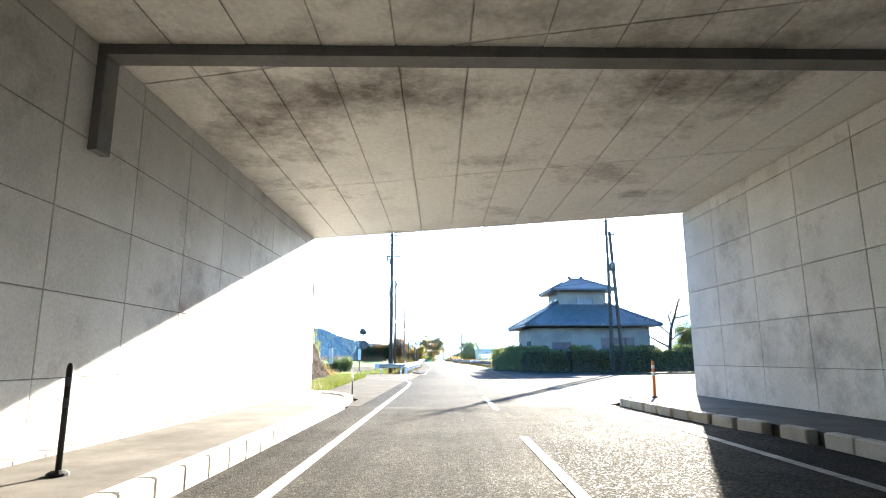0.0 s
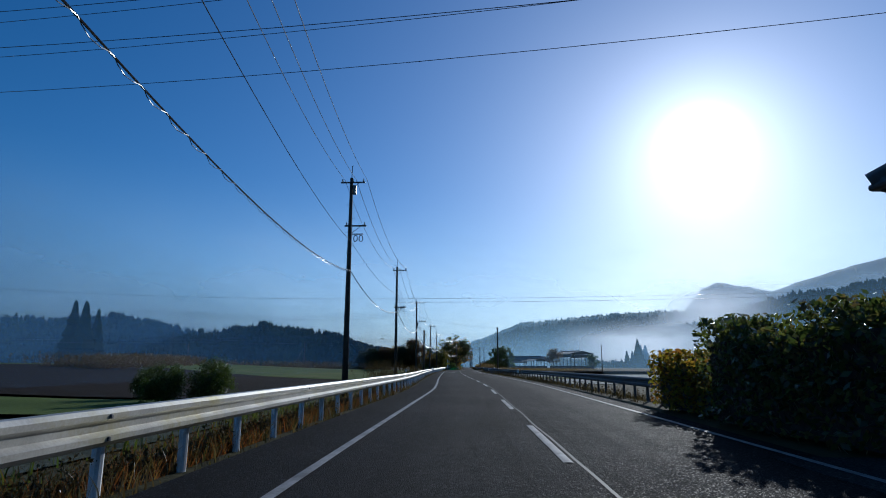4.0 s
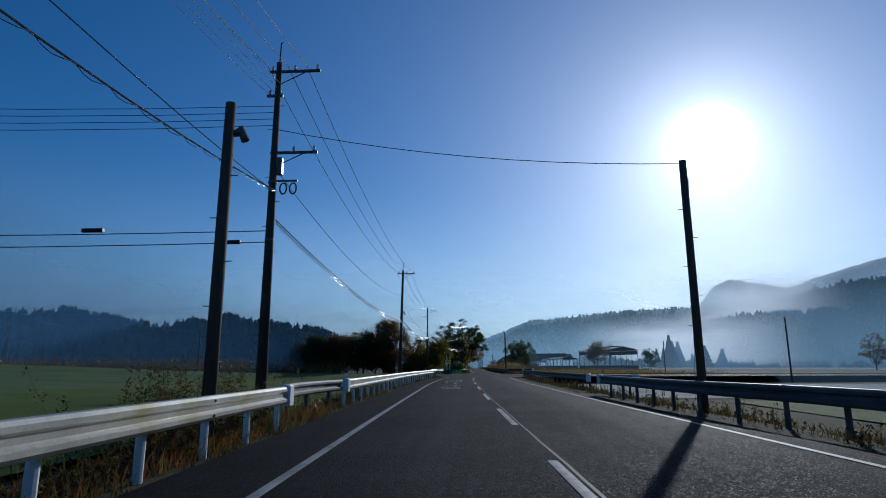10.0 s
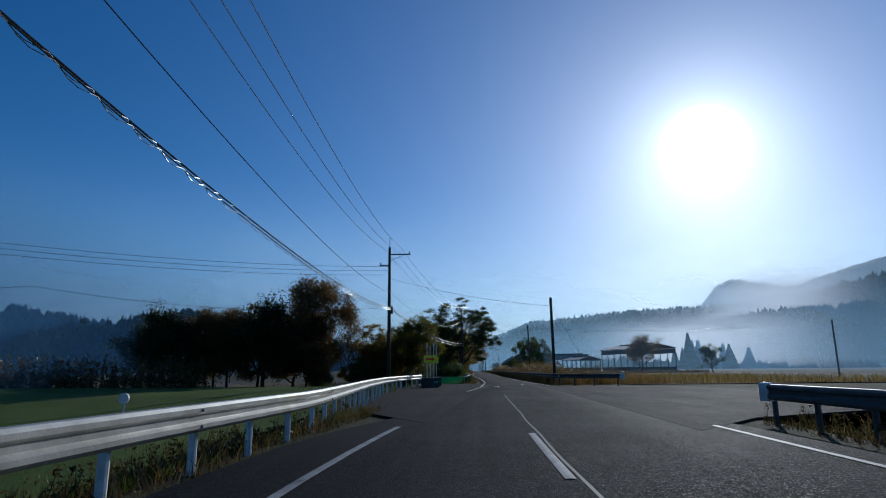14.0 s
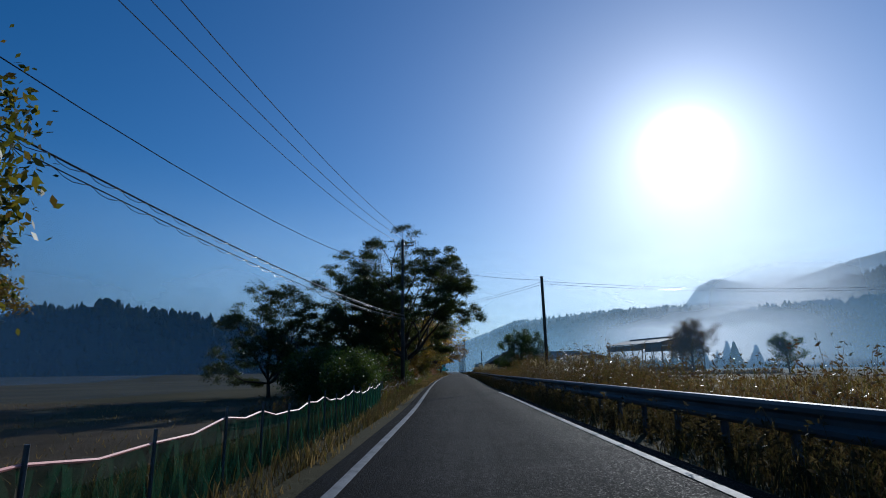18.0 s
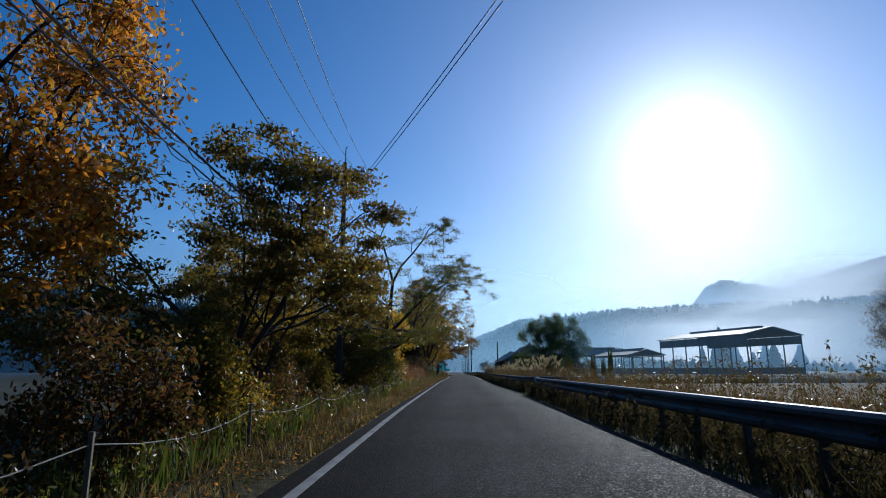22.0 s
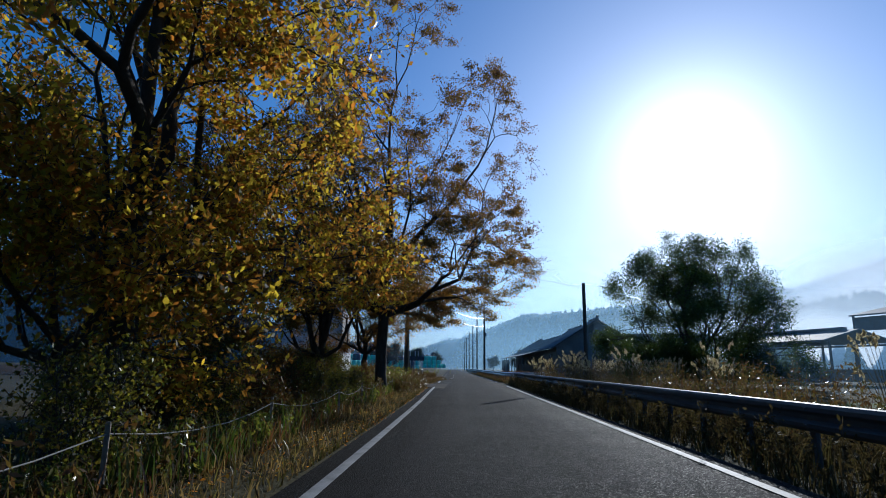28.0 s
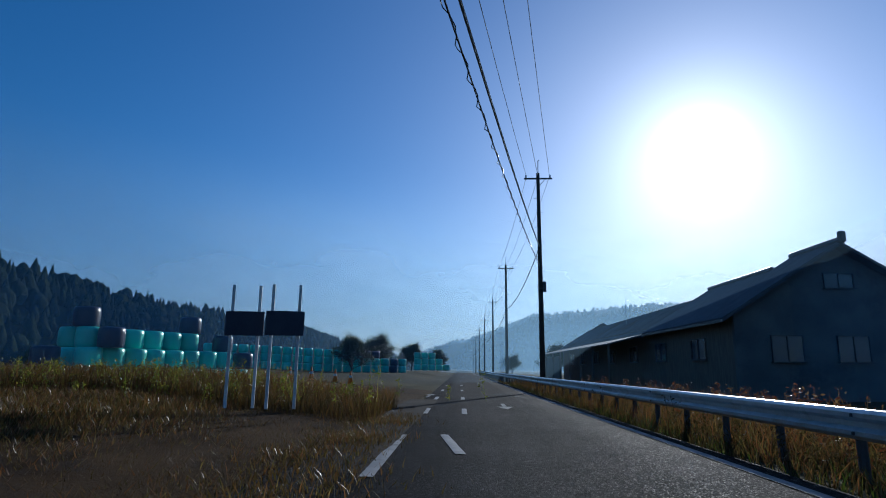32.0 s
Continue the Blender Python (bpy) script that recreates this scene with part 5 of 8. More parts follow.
for dz in (5.45, 5.85):
    cable([(-9.3, 152.3, dz), (-45, 146, dz - 0.5), (-100, 138, dz)], 0.35, 0.018)
for dz in (9.75, 10.0, 10.25, 10.5):
    cable([(-9.3, 152.3, dz), (-48, 143, dz - 0.6), (-100, 132, dz + 0.2)], 1.0, 0.012)
splice = thing("cable_closure", "black splice closure hanging on the telephone cable", "cable closure", (-10.6, 152.1, 5.42), group="cable closures")
put("body", Shape().tube([(-0.35, 0, 0), (0.35, 0.05, 0.01)], 0.075, 10), CABLE, splice)
splice = copy_thing(splice, pose(-15.0, 151.3, 5.72))
cable([(-60, 116, 10.2), (-7.9, 115.3, 8.35), (70, 118, 10.5)], 0.5, 0.014)
cable([(-7.9, 115.3, 7.95), (70, 118, 10.1)], 0.5, 0.014)
cable([(-6.1, 281.4, 9.5), (4.7, 281.4, 7.9)], 0.3, 0.014)
for dz in (7.6, 7.8):
    cable([(4.7, 281.4, dz), (42, 286, dz)], 0.6, 0.013)
    cable([(4.7, 281.4, dz), (-8.5, 317.0, 9.4 + dz - 7.6)], 0.5, 0.013)
cable([(-4.9, 55.5, 6.95), (13.0, 45.7, 7.3)], 0.35, 0.02)
for dz in (11.8, 12.3):
    cable([(-5.0, 55.5, dz), (13.1, 45.8, dz - 0.5), (60, 34, dz - 1)], 0.5, 0.014)
cable([(-5.0, 55.5, 11.0), (13.1, 45.8, 9.6), (60, 30, 9)], 0.5, 0.014)
cable([(-5.05, 55.5, 8.9), (-14, 58, 0.2)], 0.0, 0.01, WIRE, "thin stay wire to the ground")
for dx in (-0.7, 0.0, 0.7):
    cable([(-7.6 + dx, 412, 11.5)] + [(x + dx, y, h - 0.2) for x, y, h in EAST], 0.5, 0.013, WIRE, "bare power line glinting in the sun")
cable([(-9.3, 365.0, 7.0), (-8.55, 406.6, 7.0), (-7.6, 412.0, 7.3)] + [(x, y, h - 4.6) for x, y, h in EAST], 0.7, 0.03, None, "thick black telephone cable")
cable([(-7.6, 412.0, 7.2), (-0.15, 456.0, 7.3)], 1.0, 0.016, None, "thin cable beside the telephone cable", wavy=1)
cable([(-7.6, 412.0, 7.2), (-7.75, 417.1, 0.3)], 0.0, 0.012, WIRE, "thin stay wire with a yellow guard")
cable([(4.3, 405.6, 6.3), (-8.55, 406.6, 9.6)], 0.25, 0.010)

# ---- trees, shrubs and grass ----
def grow(seed, h, spread, trunk_r, fork=0.28, limbs=8, droop=0.0, lean=(0.0, 0.0), leader=0.72, reach=0.46, rise=(0.35, 0.8), twigs=5):
    """Trunk, limbs, branches and twigs: a list of (points, radii) and the twig ends."""
    rng = np.random.default_rng(seed)
    wood, tips = [], []

    def limb(p, d, length, r, level):
        n = 5 if level == 0 else (4 if level < 2 else 3)
        pts, rad = [p.copy()], [r]
        q, dd = p.copy(), d / np.linalg.norm(d)
        for i in range(n):
            dd = dd + rng.normal(0, 0.17 if level else 0.07, 3) + np.array([0, 0, 0.05 - droop * 0.08 * level])
            dd /= np.linalg.norm(dd)
            q = q + dd * length / n
            pts.append(q.copy())
            rad.append(r * (1 - 0.62 * (i + 1) / n))
        wood.append((pts, rad))
        if level == 2:
            tips.extend([pts[-1], pts[-2], pts[1]])
        if level == 1:
            tips.append(pts[-1])
        if level == 3:
            tips.extend([pts[-1], pts[-2], (pts[-1] + pts[-2]) / 2, pts[1]])
        if level < 3:
            kids = (limbs, 6, twigs)[level]
            for k in range(kids):
                u = rng.uniform(0.3, 1.0) if level else fork + (1.0 - fork) * (k + rng.uniform(0.2, 0.8)) / kids
                j = min(n - 1, int(u * n))
                w = u * n - j
                base = pts[j] * (1 - w) + pts[j + 1] * w
                a = rng.uniform(0, 2 * math.pi) if level else 2.4 * k + rng.uniform(-0.4, 0.4)
                side = np.array([math.cos(a), math.sin(a), 0.0])
                if level:
                    nd = dd * 0.6 + side * 0.75 + np.array([0, 0, rng.uniform(0.0, 0.35)])
                    ln = length * 0.6 * rng.uniform(0.7, 1.1)
                else:
                    nd = side * spread * (1.25 - 0.6 * u) + np.array([0, 0, rng.uniform(*rise)])
                    ln = h * reach * (1.15 - 0.5 * u) * rng.uniform(0.8, 1.1)
                limb(base, nd, ln, max(0.012, rad[j] * (0.55 if level == 0 else 0.5)), level + 1)
    limb(np.zeros(3), np.array([lean[0], lean[1], 1.0]), h * leader, trunk_r, 0)
    tips = np.array(tips)
    k = h / max(1e-6, tips[:, 2].max() + 0.25)
    tips = tips * np.array([k, k, k])
    wood = [([np.asarray(p) * k for p in ps], rs) for ps, rs in wood]
    return wood, tips


def leaf_cloud(tips, n, size, sigma, seed, hang=0.3, low_cut=None, clump=2.2):
    """n leaf blades scattered in clumps round the twig ends; each a folded pointed blade of its own."""
    rng = np.random.default_rng(seed + 77)
    keep = tips if low_cut is None else tips[tips[:, 2] > low_cut]
    dens = rng.gamma(clump, 1.0, len(keep))
    pick = rng.choice(len(keep), n, p=dens / dens.sum())
    c = keep[pick] + rng.normal(0, sigma, (n, 3)) * np.array([1, 1, 0.75])
    a = rng.normal(0, 1, (n, 3))
    a[:, 2] -= hang
    a /= np.linalg.norm(a, axis=1)[:, None]
    b = np.cross(a, rng.normal(0, 1, (n, 3)))
    b /= np.linalg.norm(b, axis=1)[:, None]
    s = size * rng.uniform(0.6, 1.35, (n, 1))
    v = np.stack([c - a * s * 0.5, c + b * s * 0.24, c + a * s * 0.6, c - b * s * 0.24], 1).reshape(-1, 3)
    f = np.arange(4 * n).reshape(n, 4)
    return v, f


def fork(seed, h, reach, trunk_h, trunk_r, limbs=5, levels=5, open_deg=34.0, steep=0.75, crooked=0.13, lean=(0.0, 0.0)):
    """A wide-crowned tree: a short trunk that splits into limbs, each forking again and again; lists of wood and twig ends."""
    rng = np.random.default_rng(seed)
    wood, tips = [], []
    up = np.array([0, 0, 1.0])

    def unit(v):
        return v / max(1e-9, np.linalg.norm(v))

    def shoot(q, d, length, r, level):
        n = 5 if level < 2 else 3
        pts, rad = [q.copy()], [r]
        for i in range(n):
            d = unit(d + rng.normal(0, crooked, 3) + up * (0.03 if level < 3 else -0.03))
            q = q + d * length / n
            pts.append(q.copy())
            rad.append(r * (1 - 0.36 * (i + 1) / n))
        wood.append((pts, rad))
        if level >= levels:
            tips.extend([pts[-1], pts[-2]])
            return
        if level >= levels - 1:
            tips.append(pts[-1])
        side = unit(np.cross(d, up) + rng.normal(0, 0.25, 3))
        ang = math.radians(open_deg)
        for k, sgn in enumerate((-1, 1)):
            w = ang * rng.uniform(0.55, 1.25) * sgn
            nd = d * math.cos(w) + side * math.sin(w) + up * rng.uniform(-0.22, 0.26)
            shoot(pts[-1], unit(nd), length * rng.uniform(0.62, 0.86), rad[-1] * 0.8, level + 1)
        j = 2 if n == 3 else 3
        w = ang * 1.6 * (1 if rng.random() < 0.5 else -1)
        nd = d * math.cos(w) + side * math.sin(w) + up * rng.uniform(-0.2, 0.3)
        shoot(pts[j], unit(nd), length * rng.uniform(0.45, 0.7), rad[j] * 0.55, level + 1)
    base = np.array([0.0, 0.0, 0.0])
    stem, rad = [base], [trunk_r * 1.35]
    for i in range(5):
        stem.append(stem[-1] + np.array([lean[0] + rng.normal(0, 0.05), lean[1] + rng.normal(0, 0.05), 1.0]) * trunk_h / 5)
        rad.append(trunk_r * (1.0 - 0.04 * i))
    first = (stem, rad)
    for k in range(limbs):
        a = 2 * math.pi * (k + rng.uniform(-0.25, 0.25)) / limbs
        st = steep * (0.75, 1.2, 2.6)[k % 3] * rng.uniform(0.85, 1.2)
        d = unit(np.array([math.cos(a) + lean[0], math.sin(a) + lean[1], st]))
        shoot(stem[-1 - (k % 2)], d, 1.0, trunk_r * rng.uniform(0.5, 0.72), 1)
    tips = np.array(tips)
    top = np.array(stem[-1])
    rel = tips - top
    kz = (h - 0.25 - trunk_h) / max(1e-6, np.percentile(rel[:, 2], 97.5))
    kr = reach / np.percentile(np.hypot(rel[:, 0], rel[:, 1]), 93)
    k = np.array([kr, kr, kz])
    half = np.array([reach, reach, h - trunk_h])

    def dome(q):
        """Draws what sticks out of the crown's round outline back towards it."""
        q = (np.atleast_2d(q) - top) * k
        e = np.linalg.norm(q / half, axis=1)[:, None]
        q = np.where(e > 0.8, q * (0.8 + 0.3 * np.tanh((e - 0.8) / 0.3)) / np.maximum(e, 0.8), q)
        q[:, 2] = np.where(q[:, 2] < 0, q[:, 2] * 0.25, q[:, 2])
        return top + q
    wood = [(list(dome(np.array(ps))), rs) for ps, rs in wood]
    return first, wood, dome(tips)


def fork_kind(key, seed, h, reach, trunk_h, trunk_r, leafmat, n, size=0.12, sigma=0.24, flat=0.45, clump=1.2, droop=0.0, **kw):
    """Wood as above and leaves in flat sprays round the twig ends, dense in some sprays and thin in others."""
    first, wood, tips = fork(seed, h, reach, trunk_h, trunk_r, **kw)
    trunk, boughs = Shape().tube(*first, 12, False), Shape()
    for ps, rs in wood:
        boughs.tube(ps, [max(0.008, r) for r in rs], 7 if rs[0] > 0.06 else 4, False)
    rng = np.random.default_rng(seed + 500)
    dens = rng.gamma(clump, 1.0, len(tips)) + 0.05
    pick = rng.choice(len(tips), n, p=dens / dens.sum())
    c = tips[pick] + rng.normal(0, sigma, (n, 3)) * np.array([1, 1, flat])
    c[:, 2] -= droop * rng.random(n) ** 1.5
    a = rng.normal(0, 1, (n, 3))
    a[:, 2] -= 0.35
    a /= np.linalg.norm(a, axis=1)[:, None]
    b = np.cross(a, rng.normal(0, 1, (n, 3)))
    b /= np.linalg.norm(b, axis=1)[:, None]
    q = size * rng.uniform(0.6, 1.35, (n, 1))
    v = np.stack([c - a * q * 0.5, c + b * q * 0.27, c + a * q * 0.6, c - b * q * 0.27], 1).reshape(-1, 3)
    TREE_KINDS[key] = (trunk.mesh("trunk", BARK, True), boughs.mesh("bough_work", BARK, True), raw_mesh("crown", v, np.arange(4 * n).reshape(n, 4), leafmat))


TREE_KINDS = {}


def tree_kind(key, seed, h, spread, trunk_r, leafmat, n, size=0.16, sigma=0.34, limbs=6, fork=0.28, droop=0.0, lean=(0, 0), low=None, leader=0.72, reach=0.46, rise=(0.35, 0.8), clump=2.2, twigs=5):
    wood, tips = grow(seed, h, spread, trunk_r, fork, limbs, droop, lean, leader, reach, rise, twigs)
    trunk, boughs = Shape(), Shape()
    for i, (ps, rs) in enumerate(wood):
        tgt = trunk if i == 0 else boughs
        tgt.tube(ps, rs, 9 if i == 0 else (6 if rs[0] > 0.05 else 4), False)
    TREE_KINDS[key] = (trunk.mesh("trunk", BARK, True), boughs.mesh("bough_work", BARK, True), raw_mesh("crown", *leaf_cloud(tips, n, size, sigma, seed, low_cut=low, clump=clump), leafmat))


def tree(key, x, y, scale, rz, label, group="", name="tree", sz=None):
    t = thing(name, label, "tree", (0, 0, 0), group=group)
    t.matrix_basis = pose(x, y, ground_z(x, y) - 0.1, 0, 0, rz) @ Matrix.Diagonal((scale, scale, sz or scale, 1))
    for nm, me in zip(("trunk", "bough_work", "crown"), TREE_KINDS[key]):
        put(nm, me, None, t)
    return t


tree_kind("dark_b", 11, 10.0, 0.7, 0.2, L_DARK, 36000, 0.15, 0.36, 11, 0.12, leader=0.66)
tree_kind("russet_a", 53, 10.0, 0.6, 0.2, L_RUSSET, 38000, 0.135, 0.34, 11, 0.08, leader=0.66)
tree_kind("grove_a", 60, 10.0, 0.8, 0.22, L_GROVE, 16000, 0.27, 0.5, 11, 0.12, leader=0.6, reach=0.5, rise=(0.2, 0.9))
fork_kind("canopy_a", 3, 13.2, 6.4, 3.2, 0.24, L_CANOPY, 115000, 0.125, 0.25, 0.45, 1.6, limbs=9, steep=0.9)
fork_kind("canopy_b", 5, 12.4, 5.2, 3.0, 0.2, L_CANOPY, 66000, 0.125, 0.24, 0.45, 1.3, limbs=8, steep=0.9)
fork_kind("canopy_low", 8, 9.6, 4.4, 1.4, 0.16, L_CANOPY, 46000, 0.125, 0.24, 0.45, 1.3, limbs=8, steep=0.8)
fork_kind("umbrella", 12, 7.7, 4.8, 1.8, 0.17, L_UMBER, 64000, 0.11, 0.22, 0.32, 1.1, limbs=8, steep=0.5)
fork_kind("flame", 15, 8.6, 3.0, 3.4, 0.13, L_ORANGE, 20000, 0.12, 0.24, 0.7, 1.0, 0.3, limbs=6, steep=1.1)
fork_kind("copper", 18, 9.8, 4.4, 2.2, 0.18, L_UMBER, 64000, 0.115, 0.22, 0.45, 1.1, limbs=8, steep=0.9)
fork_kind("bough", 22, 11.4, 7.8, 3.6, 0.2, L_BOUGH, 60000, 0.085, 0.17, 0.4, 0.8, limbs=8, steep=0.5)
fork_kind("amber", 25, 7.2, 2.6, 0.9, 0.11, L_GOLD, 40000, 0.11, 0.22, 0.55, 1.1, 0.25, limbs=6, steep=1.0)
fork_kind("sepia", 28, 12.8, 5.0, 2.4, 0.2, L_UMBER, 60000, 0.10, 0.2, 0.45, 0.9, limbs=8, steep=1.0)
fork_kind("hanging", 31, 14.6, 6.6, 4.3, 0.25, L_HANG, 62000, 0.125, 0.2, 0.6, 0.8, 0.5, limbs=9, steep=0.9, levels=6)
fork_kind("hanging_low", 33, 7.0, 3.3, 2.2, 0.11, L_HANG, 17000, 0.12, 0.2, 0.7, 0.8, 0.7, limbs=7, steep=0.6)
fork_kind("great", 36, 18.0, 7.5, 5.1, 0.25, L_GREAT, 200000, 0.085, 0.16, 0.5, 1.0, limbs=10, steep=0.85, levels=6, crooked=0.16)
fork_kind("lacy", 37, 11.0, 4.4, 2.6, 0.17, L_RUSTLEAF, 46000, 0.085, 0.19, 0.6, 0.9, 0.4, limbs=8, steep=0.7)
fork_kind("young_olive", 40, 6.5, 2.2, 0.7, 0.09, L_MOSS, 30000, 0.115, 0.22, 0.9, 1.0, 0.5, limbs=7, steep=1.3, levels=4)
fork_kind("russet_round", 43, 9.0, 3.1, 1.6, 0.15, L_RUSSET, 52000, 0.13, 0.28, 0.8, 2.0, 0.3, limbs=7, steep=1.3)
fork_kind("evergreen", 46, 13.4, 8.2, 1.7, 0.3, L_DARK, 150000, 0.14, 0.36, 0.7, 2.6, 0.7, limbs=11, steep=0.75)
tree_kind("bare_a", 61, 6.0, 0.9, 0.12, L_ORANGE, 500, 0.1, 0.3, 8, 0.15)
for key, seed, mat, n in (("shrub_olive", 67, L_OLIVE, 11000), ("shrub_gold", 72, L_GOLD, 8000), ("shrub_dark", 73, L_DARK, 12000), ("shrub_red", 79, L_RUSSET, 8000)):
    fork_kind(key, seed, 3.0, 1.35, 0.12, 0.035, mat, n, 0.10, 0.17, 0.8, 1.1, 0.25, limbs=9, steep=1.3, levels=4, crooked=0.2)
fork_kind("shrub_thin", 81, 3.0, 1.35, 0.12, 0.03, L_MOSS, 4200, 0.085, 0.16, 0.8, 0.8, 0.25, limbs=9, steep=1.3, levels=4, crooked=0.2)
tree_kind("bamboo", 83, 7.0, 0.45, 0.05, L_BAMBOO, 18000, 0.16, 0.32, 9, 0.05)

D = "dark broadleaf tree standing against the light"
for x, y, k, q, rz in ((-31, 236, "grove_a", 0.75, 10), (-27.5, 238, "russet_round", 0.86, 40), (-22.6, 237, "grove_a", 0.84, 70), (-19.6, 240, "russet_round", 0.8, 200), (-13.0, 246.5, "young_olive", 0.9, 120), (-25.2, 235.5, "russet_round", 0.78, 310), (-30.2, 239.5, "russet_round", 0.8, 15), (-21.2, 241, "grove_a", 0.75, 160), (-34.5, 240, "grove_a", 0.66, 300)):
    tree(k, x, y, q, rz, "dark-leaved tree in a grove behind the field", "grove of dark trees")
tree("russet_round", -18.0, 238.4, 1.16, 80, "russet and dark green tree beside the junction")
for x, y, q in ((-10.6, 242.4, 0.7), (-12.9, 243.0, 0.9), (-14.6, 240.6, 0.9), (-18.5, 239.5, 0.9)):
    tree("shrub_dark", x, y, q, x * 77 % 360, "dark bush below the junction trees", "bushes at the junction", "bush")
for x, y, q in ((-14.2, 243.6, 0.66), (-12.6, 247.0, 0.6), (-24.4, 240.5, 0.82)):
    tree("copper", x, y, q, x * 57 % 360, "thin brown-leaved tree beside the junction", "trees at the junction")
tree("young_olive", -9.8, 244.0, 1.14, 140, "olive and yellow young tree by the netting fence")
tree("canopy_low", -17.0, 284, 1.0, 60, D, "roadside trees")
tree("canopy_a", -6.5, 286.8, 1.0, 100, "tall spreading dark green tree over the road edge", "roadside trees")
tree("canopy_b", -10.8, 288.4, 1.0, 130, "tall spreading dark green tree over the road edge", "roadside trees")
tree("canopy_low", -9.6, 284.6, 0.6, 20, "dark young tree below the tall crowns", "roadside trees")
tree("flame", -9.6, 296.6, 1.0, 40, "small tree with orange-red autumn leaves", "roadside trees")
tree("umbrella", -8.5, 303.6, 1.0, 70, "wide flat-topped tree with olive-brown leaves", "roadside trees")
tree("amber", -11.2, 311.5, 1.0, 250, "golden-leaved tree behind the verge", "roadside trees")
tree("shrub_thin", -6.9, 320.6, 1.05, 160, "young dull-green bush at the road edge", "roadside shrubs", "shrub")
tree("bough", -7.6, 326.6, 1.0, 200, "tree with long boughs reaching over the road", "roadside trees")
tree("copper", -10.6, 321.4, 0.9, 20, "tree with olive and brown leaves beside the road", "roadside trees")
tree("umbrella", -11.8, 326.5, 0.9, 75, "olive-leaved tree behind the boughs", "roadside trees")
tree("shrub_gold", -8.0, 336.0, 0.85, 10, "low yellow-leaved bush in the dry grass", "roadside shrubs", "shrub")
tree("amber", -9.2, 336.8, 1.0, 130, "bright yellow autumn tree on the verge", "roadside trees")
tree("sepia", -7.2, 363, 1.0, 95, "tall thin-leaved tree with dark boughs", "roadside trees")
tree("canopy_low", -12.4, 362.5, 1.02, 5, "dark tree with thinning brown leaves", "roadside trees")
tree("copper", -9.6, 366.5, 1.05, 250, D, "roadside trees")
tree("hanging_low", -9.9, 377.6, 1.0, 80, "smaller gold-leaved tree beside the tall one", "roadside trees")
tree("hanging", -9.4, 378.5, 1.0, 300, "tall olive-gold autumn tree close to the verge", "roadside trees")
tree("lacy", -13.6, 386, 1.0, 30, "olive-leaved tree with dark trunk", "roadside trees")
tree("great", -7.0, 394.3, 1.0, 20, "great spreading tree with orange-brown leaves over the road", "roadside trees")
tree("sepia", -10.4, 397.0, 1.05, 60, "tall russet tree behind the great tree", "roadside trees")
tree("sepia", -14.6, 393.5, 0.85, 45, "thin russet tree behind the great tree", "roadside trees")
tree("lacy", -9.2, 402.8, 1.0, 170, "orange-brown autumn tree beside the lane", "roadside trees")
tree("evergreen", 18.0, 423.0, 1.05, 45, "broad dense evergreen tree beside the road")
for x, y, h in ((9.1, 354, 1.15), (11.6, 354, 1.2), (13.4, 353.7, 1.45), (12.7, 353.9, 0.95), (8.0, 352.5, 0.8)):
    tree("shrub_dark", x, y, 0.2, x * 91 % 360, "slender upright sapling in the field margin", "saplings in the field margin", "sapling", sz=h)
for x, y, q in ((12.4, 421.5, 1.2), (15.8, 420.5, 1.5), (22.0, 421.5, 1.4), (25.0, 422.0, 1.2)):
    tree("shrub_dark", x, y, q, x * 71 % 360, "dark bush at the foot of the round tree", "bushes under the round tree", "bush")
tree("russet_a", 39.5, 344, 1.05, 90, "reddish-brown autumn tree in the field")
tree("dark_b", 60, 350, 0.8, 90, D)
tree("bare_a", 21.0, 55.0, 1.75, 30, "nearly bare garden tree with thin twigs")
tree("dark_b", 24, 57, 0.5, 0, "rounded dark evergreen tree in the garden")
tree("grove_a", -20, 500, 0.5, 10, "small far dark tree beside the road")
for x, y, s in ((-26, 560, 0.9), (-20, 580, 0.8), (-34, 570, 0.9), (-14, 600, 0.7), (16, 560, 0.8), (24, 590, 0.8), (30, 540, 0.7), (10, 620, 0.7)):
    tree("grove_a", x, y, s, x * 11 % 360, "far dark tree by the road", "far trees")
rs = random.Random(5)
for i in range(34):
    y = 264 + i * 4.1
    k = ("shrub_dark", "shrub_olive", "shrub_gold", "shrub_olive", "shrub_red")[rs.randrange(5)] if y > 275 else "shrub_dark"
    x = left_x(y) - rs.uniform(2.5, 3.8) - (1.2 if 304 < y < 318 else 0)
    if 335 < y < 354:
        continue
    if (y > 384 or y < 316) and k == "shrub_gold":
        k = "shrub_red"
    q = rs.uniform(0.7, 1.05)
    if y < 300 and k in ("shrub_olive", "shrub_gold"):
        k = "shrub_red"
    if y > 366:
        k, q = ("shrub_thin", q * 0.62) if k != "shrub_red" else (k, q * 0.7)
    tree(k, x, y, q, rs.uniform(0, 360), "leafy roadside shrub under the trees", "roadside shrubs", "shrub")
    if i % 2 and (y < 294 or 356 < y < 366):
        tree("shrub_dark", x - rs.uniform(2.5, 5), y + 1.5, rs.uniform(0.9, 1.5), rs.uniform(0, 360), "dark shrub in the thicket behind the verge", "roadside shrubs", "shrub")
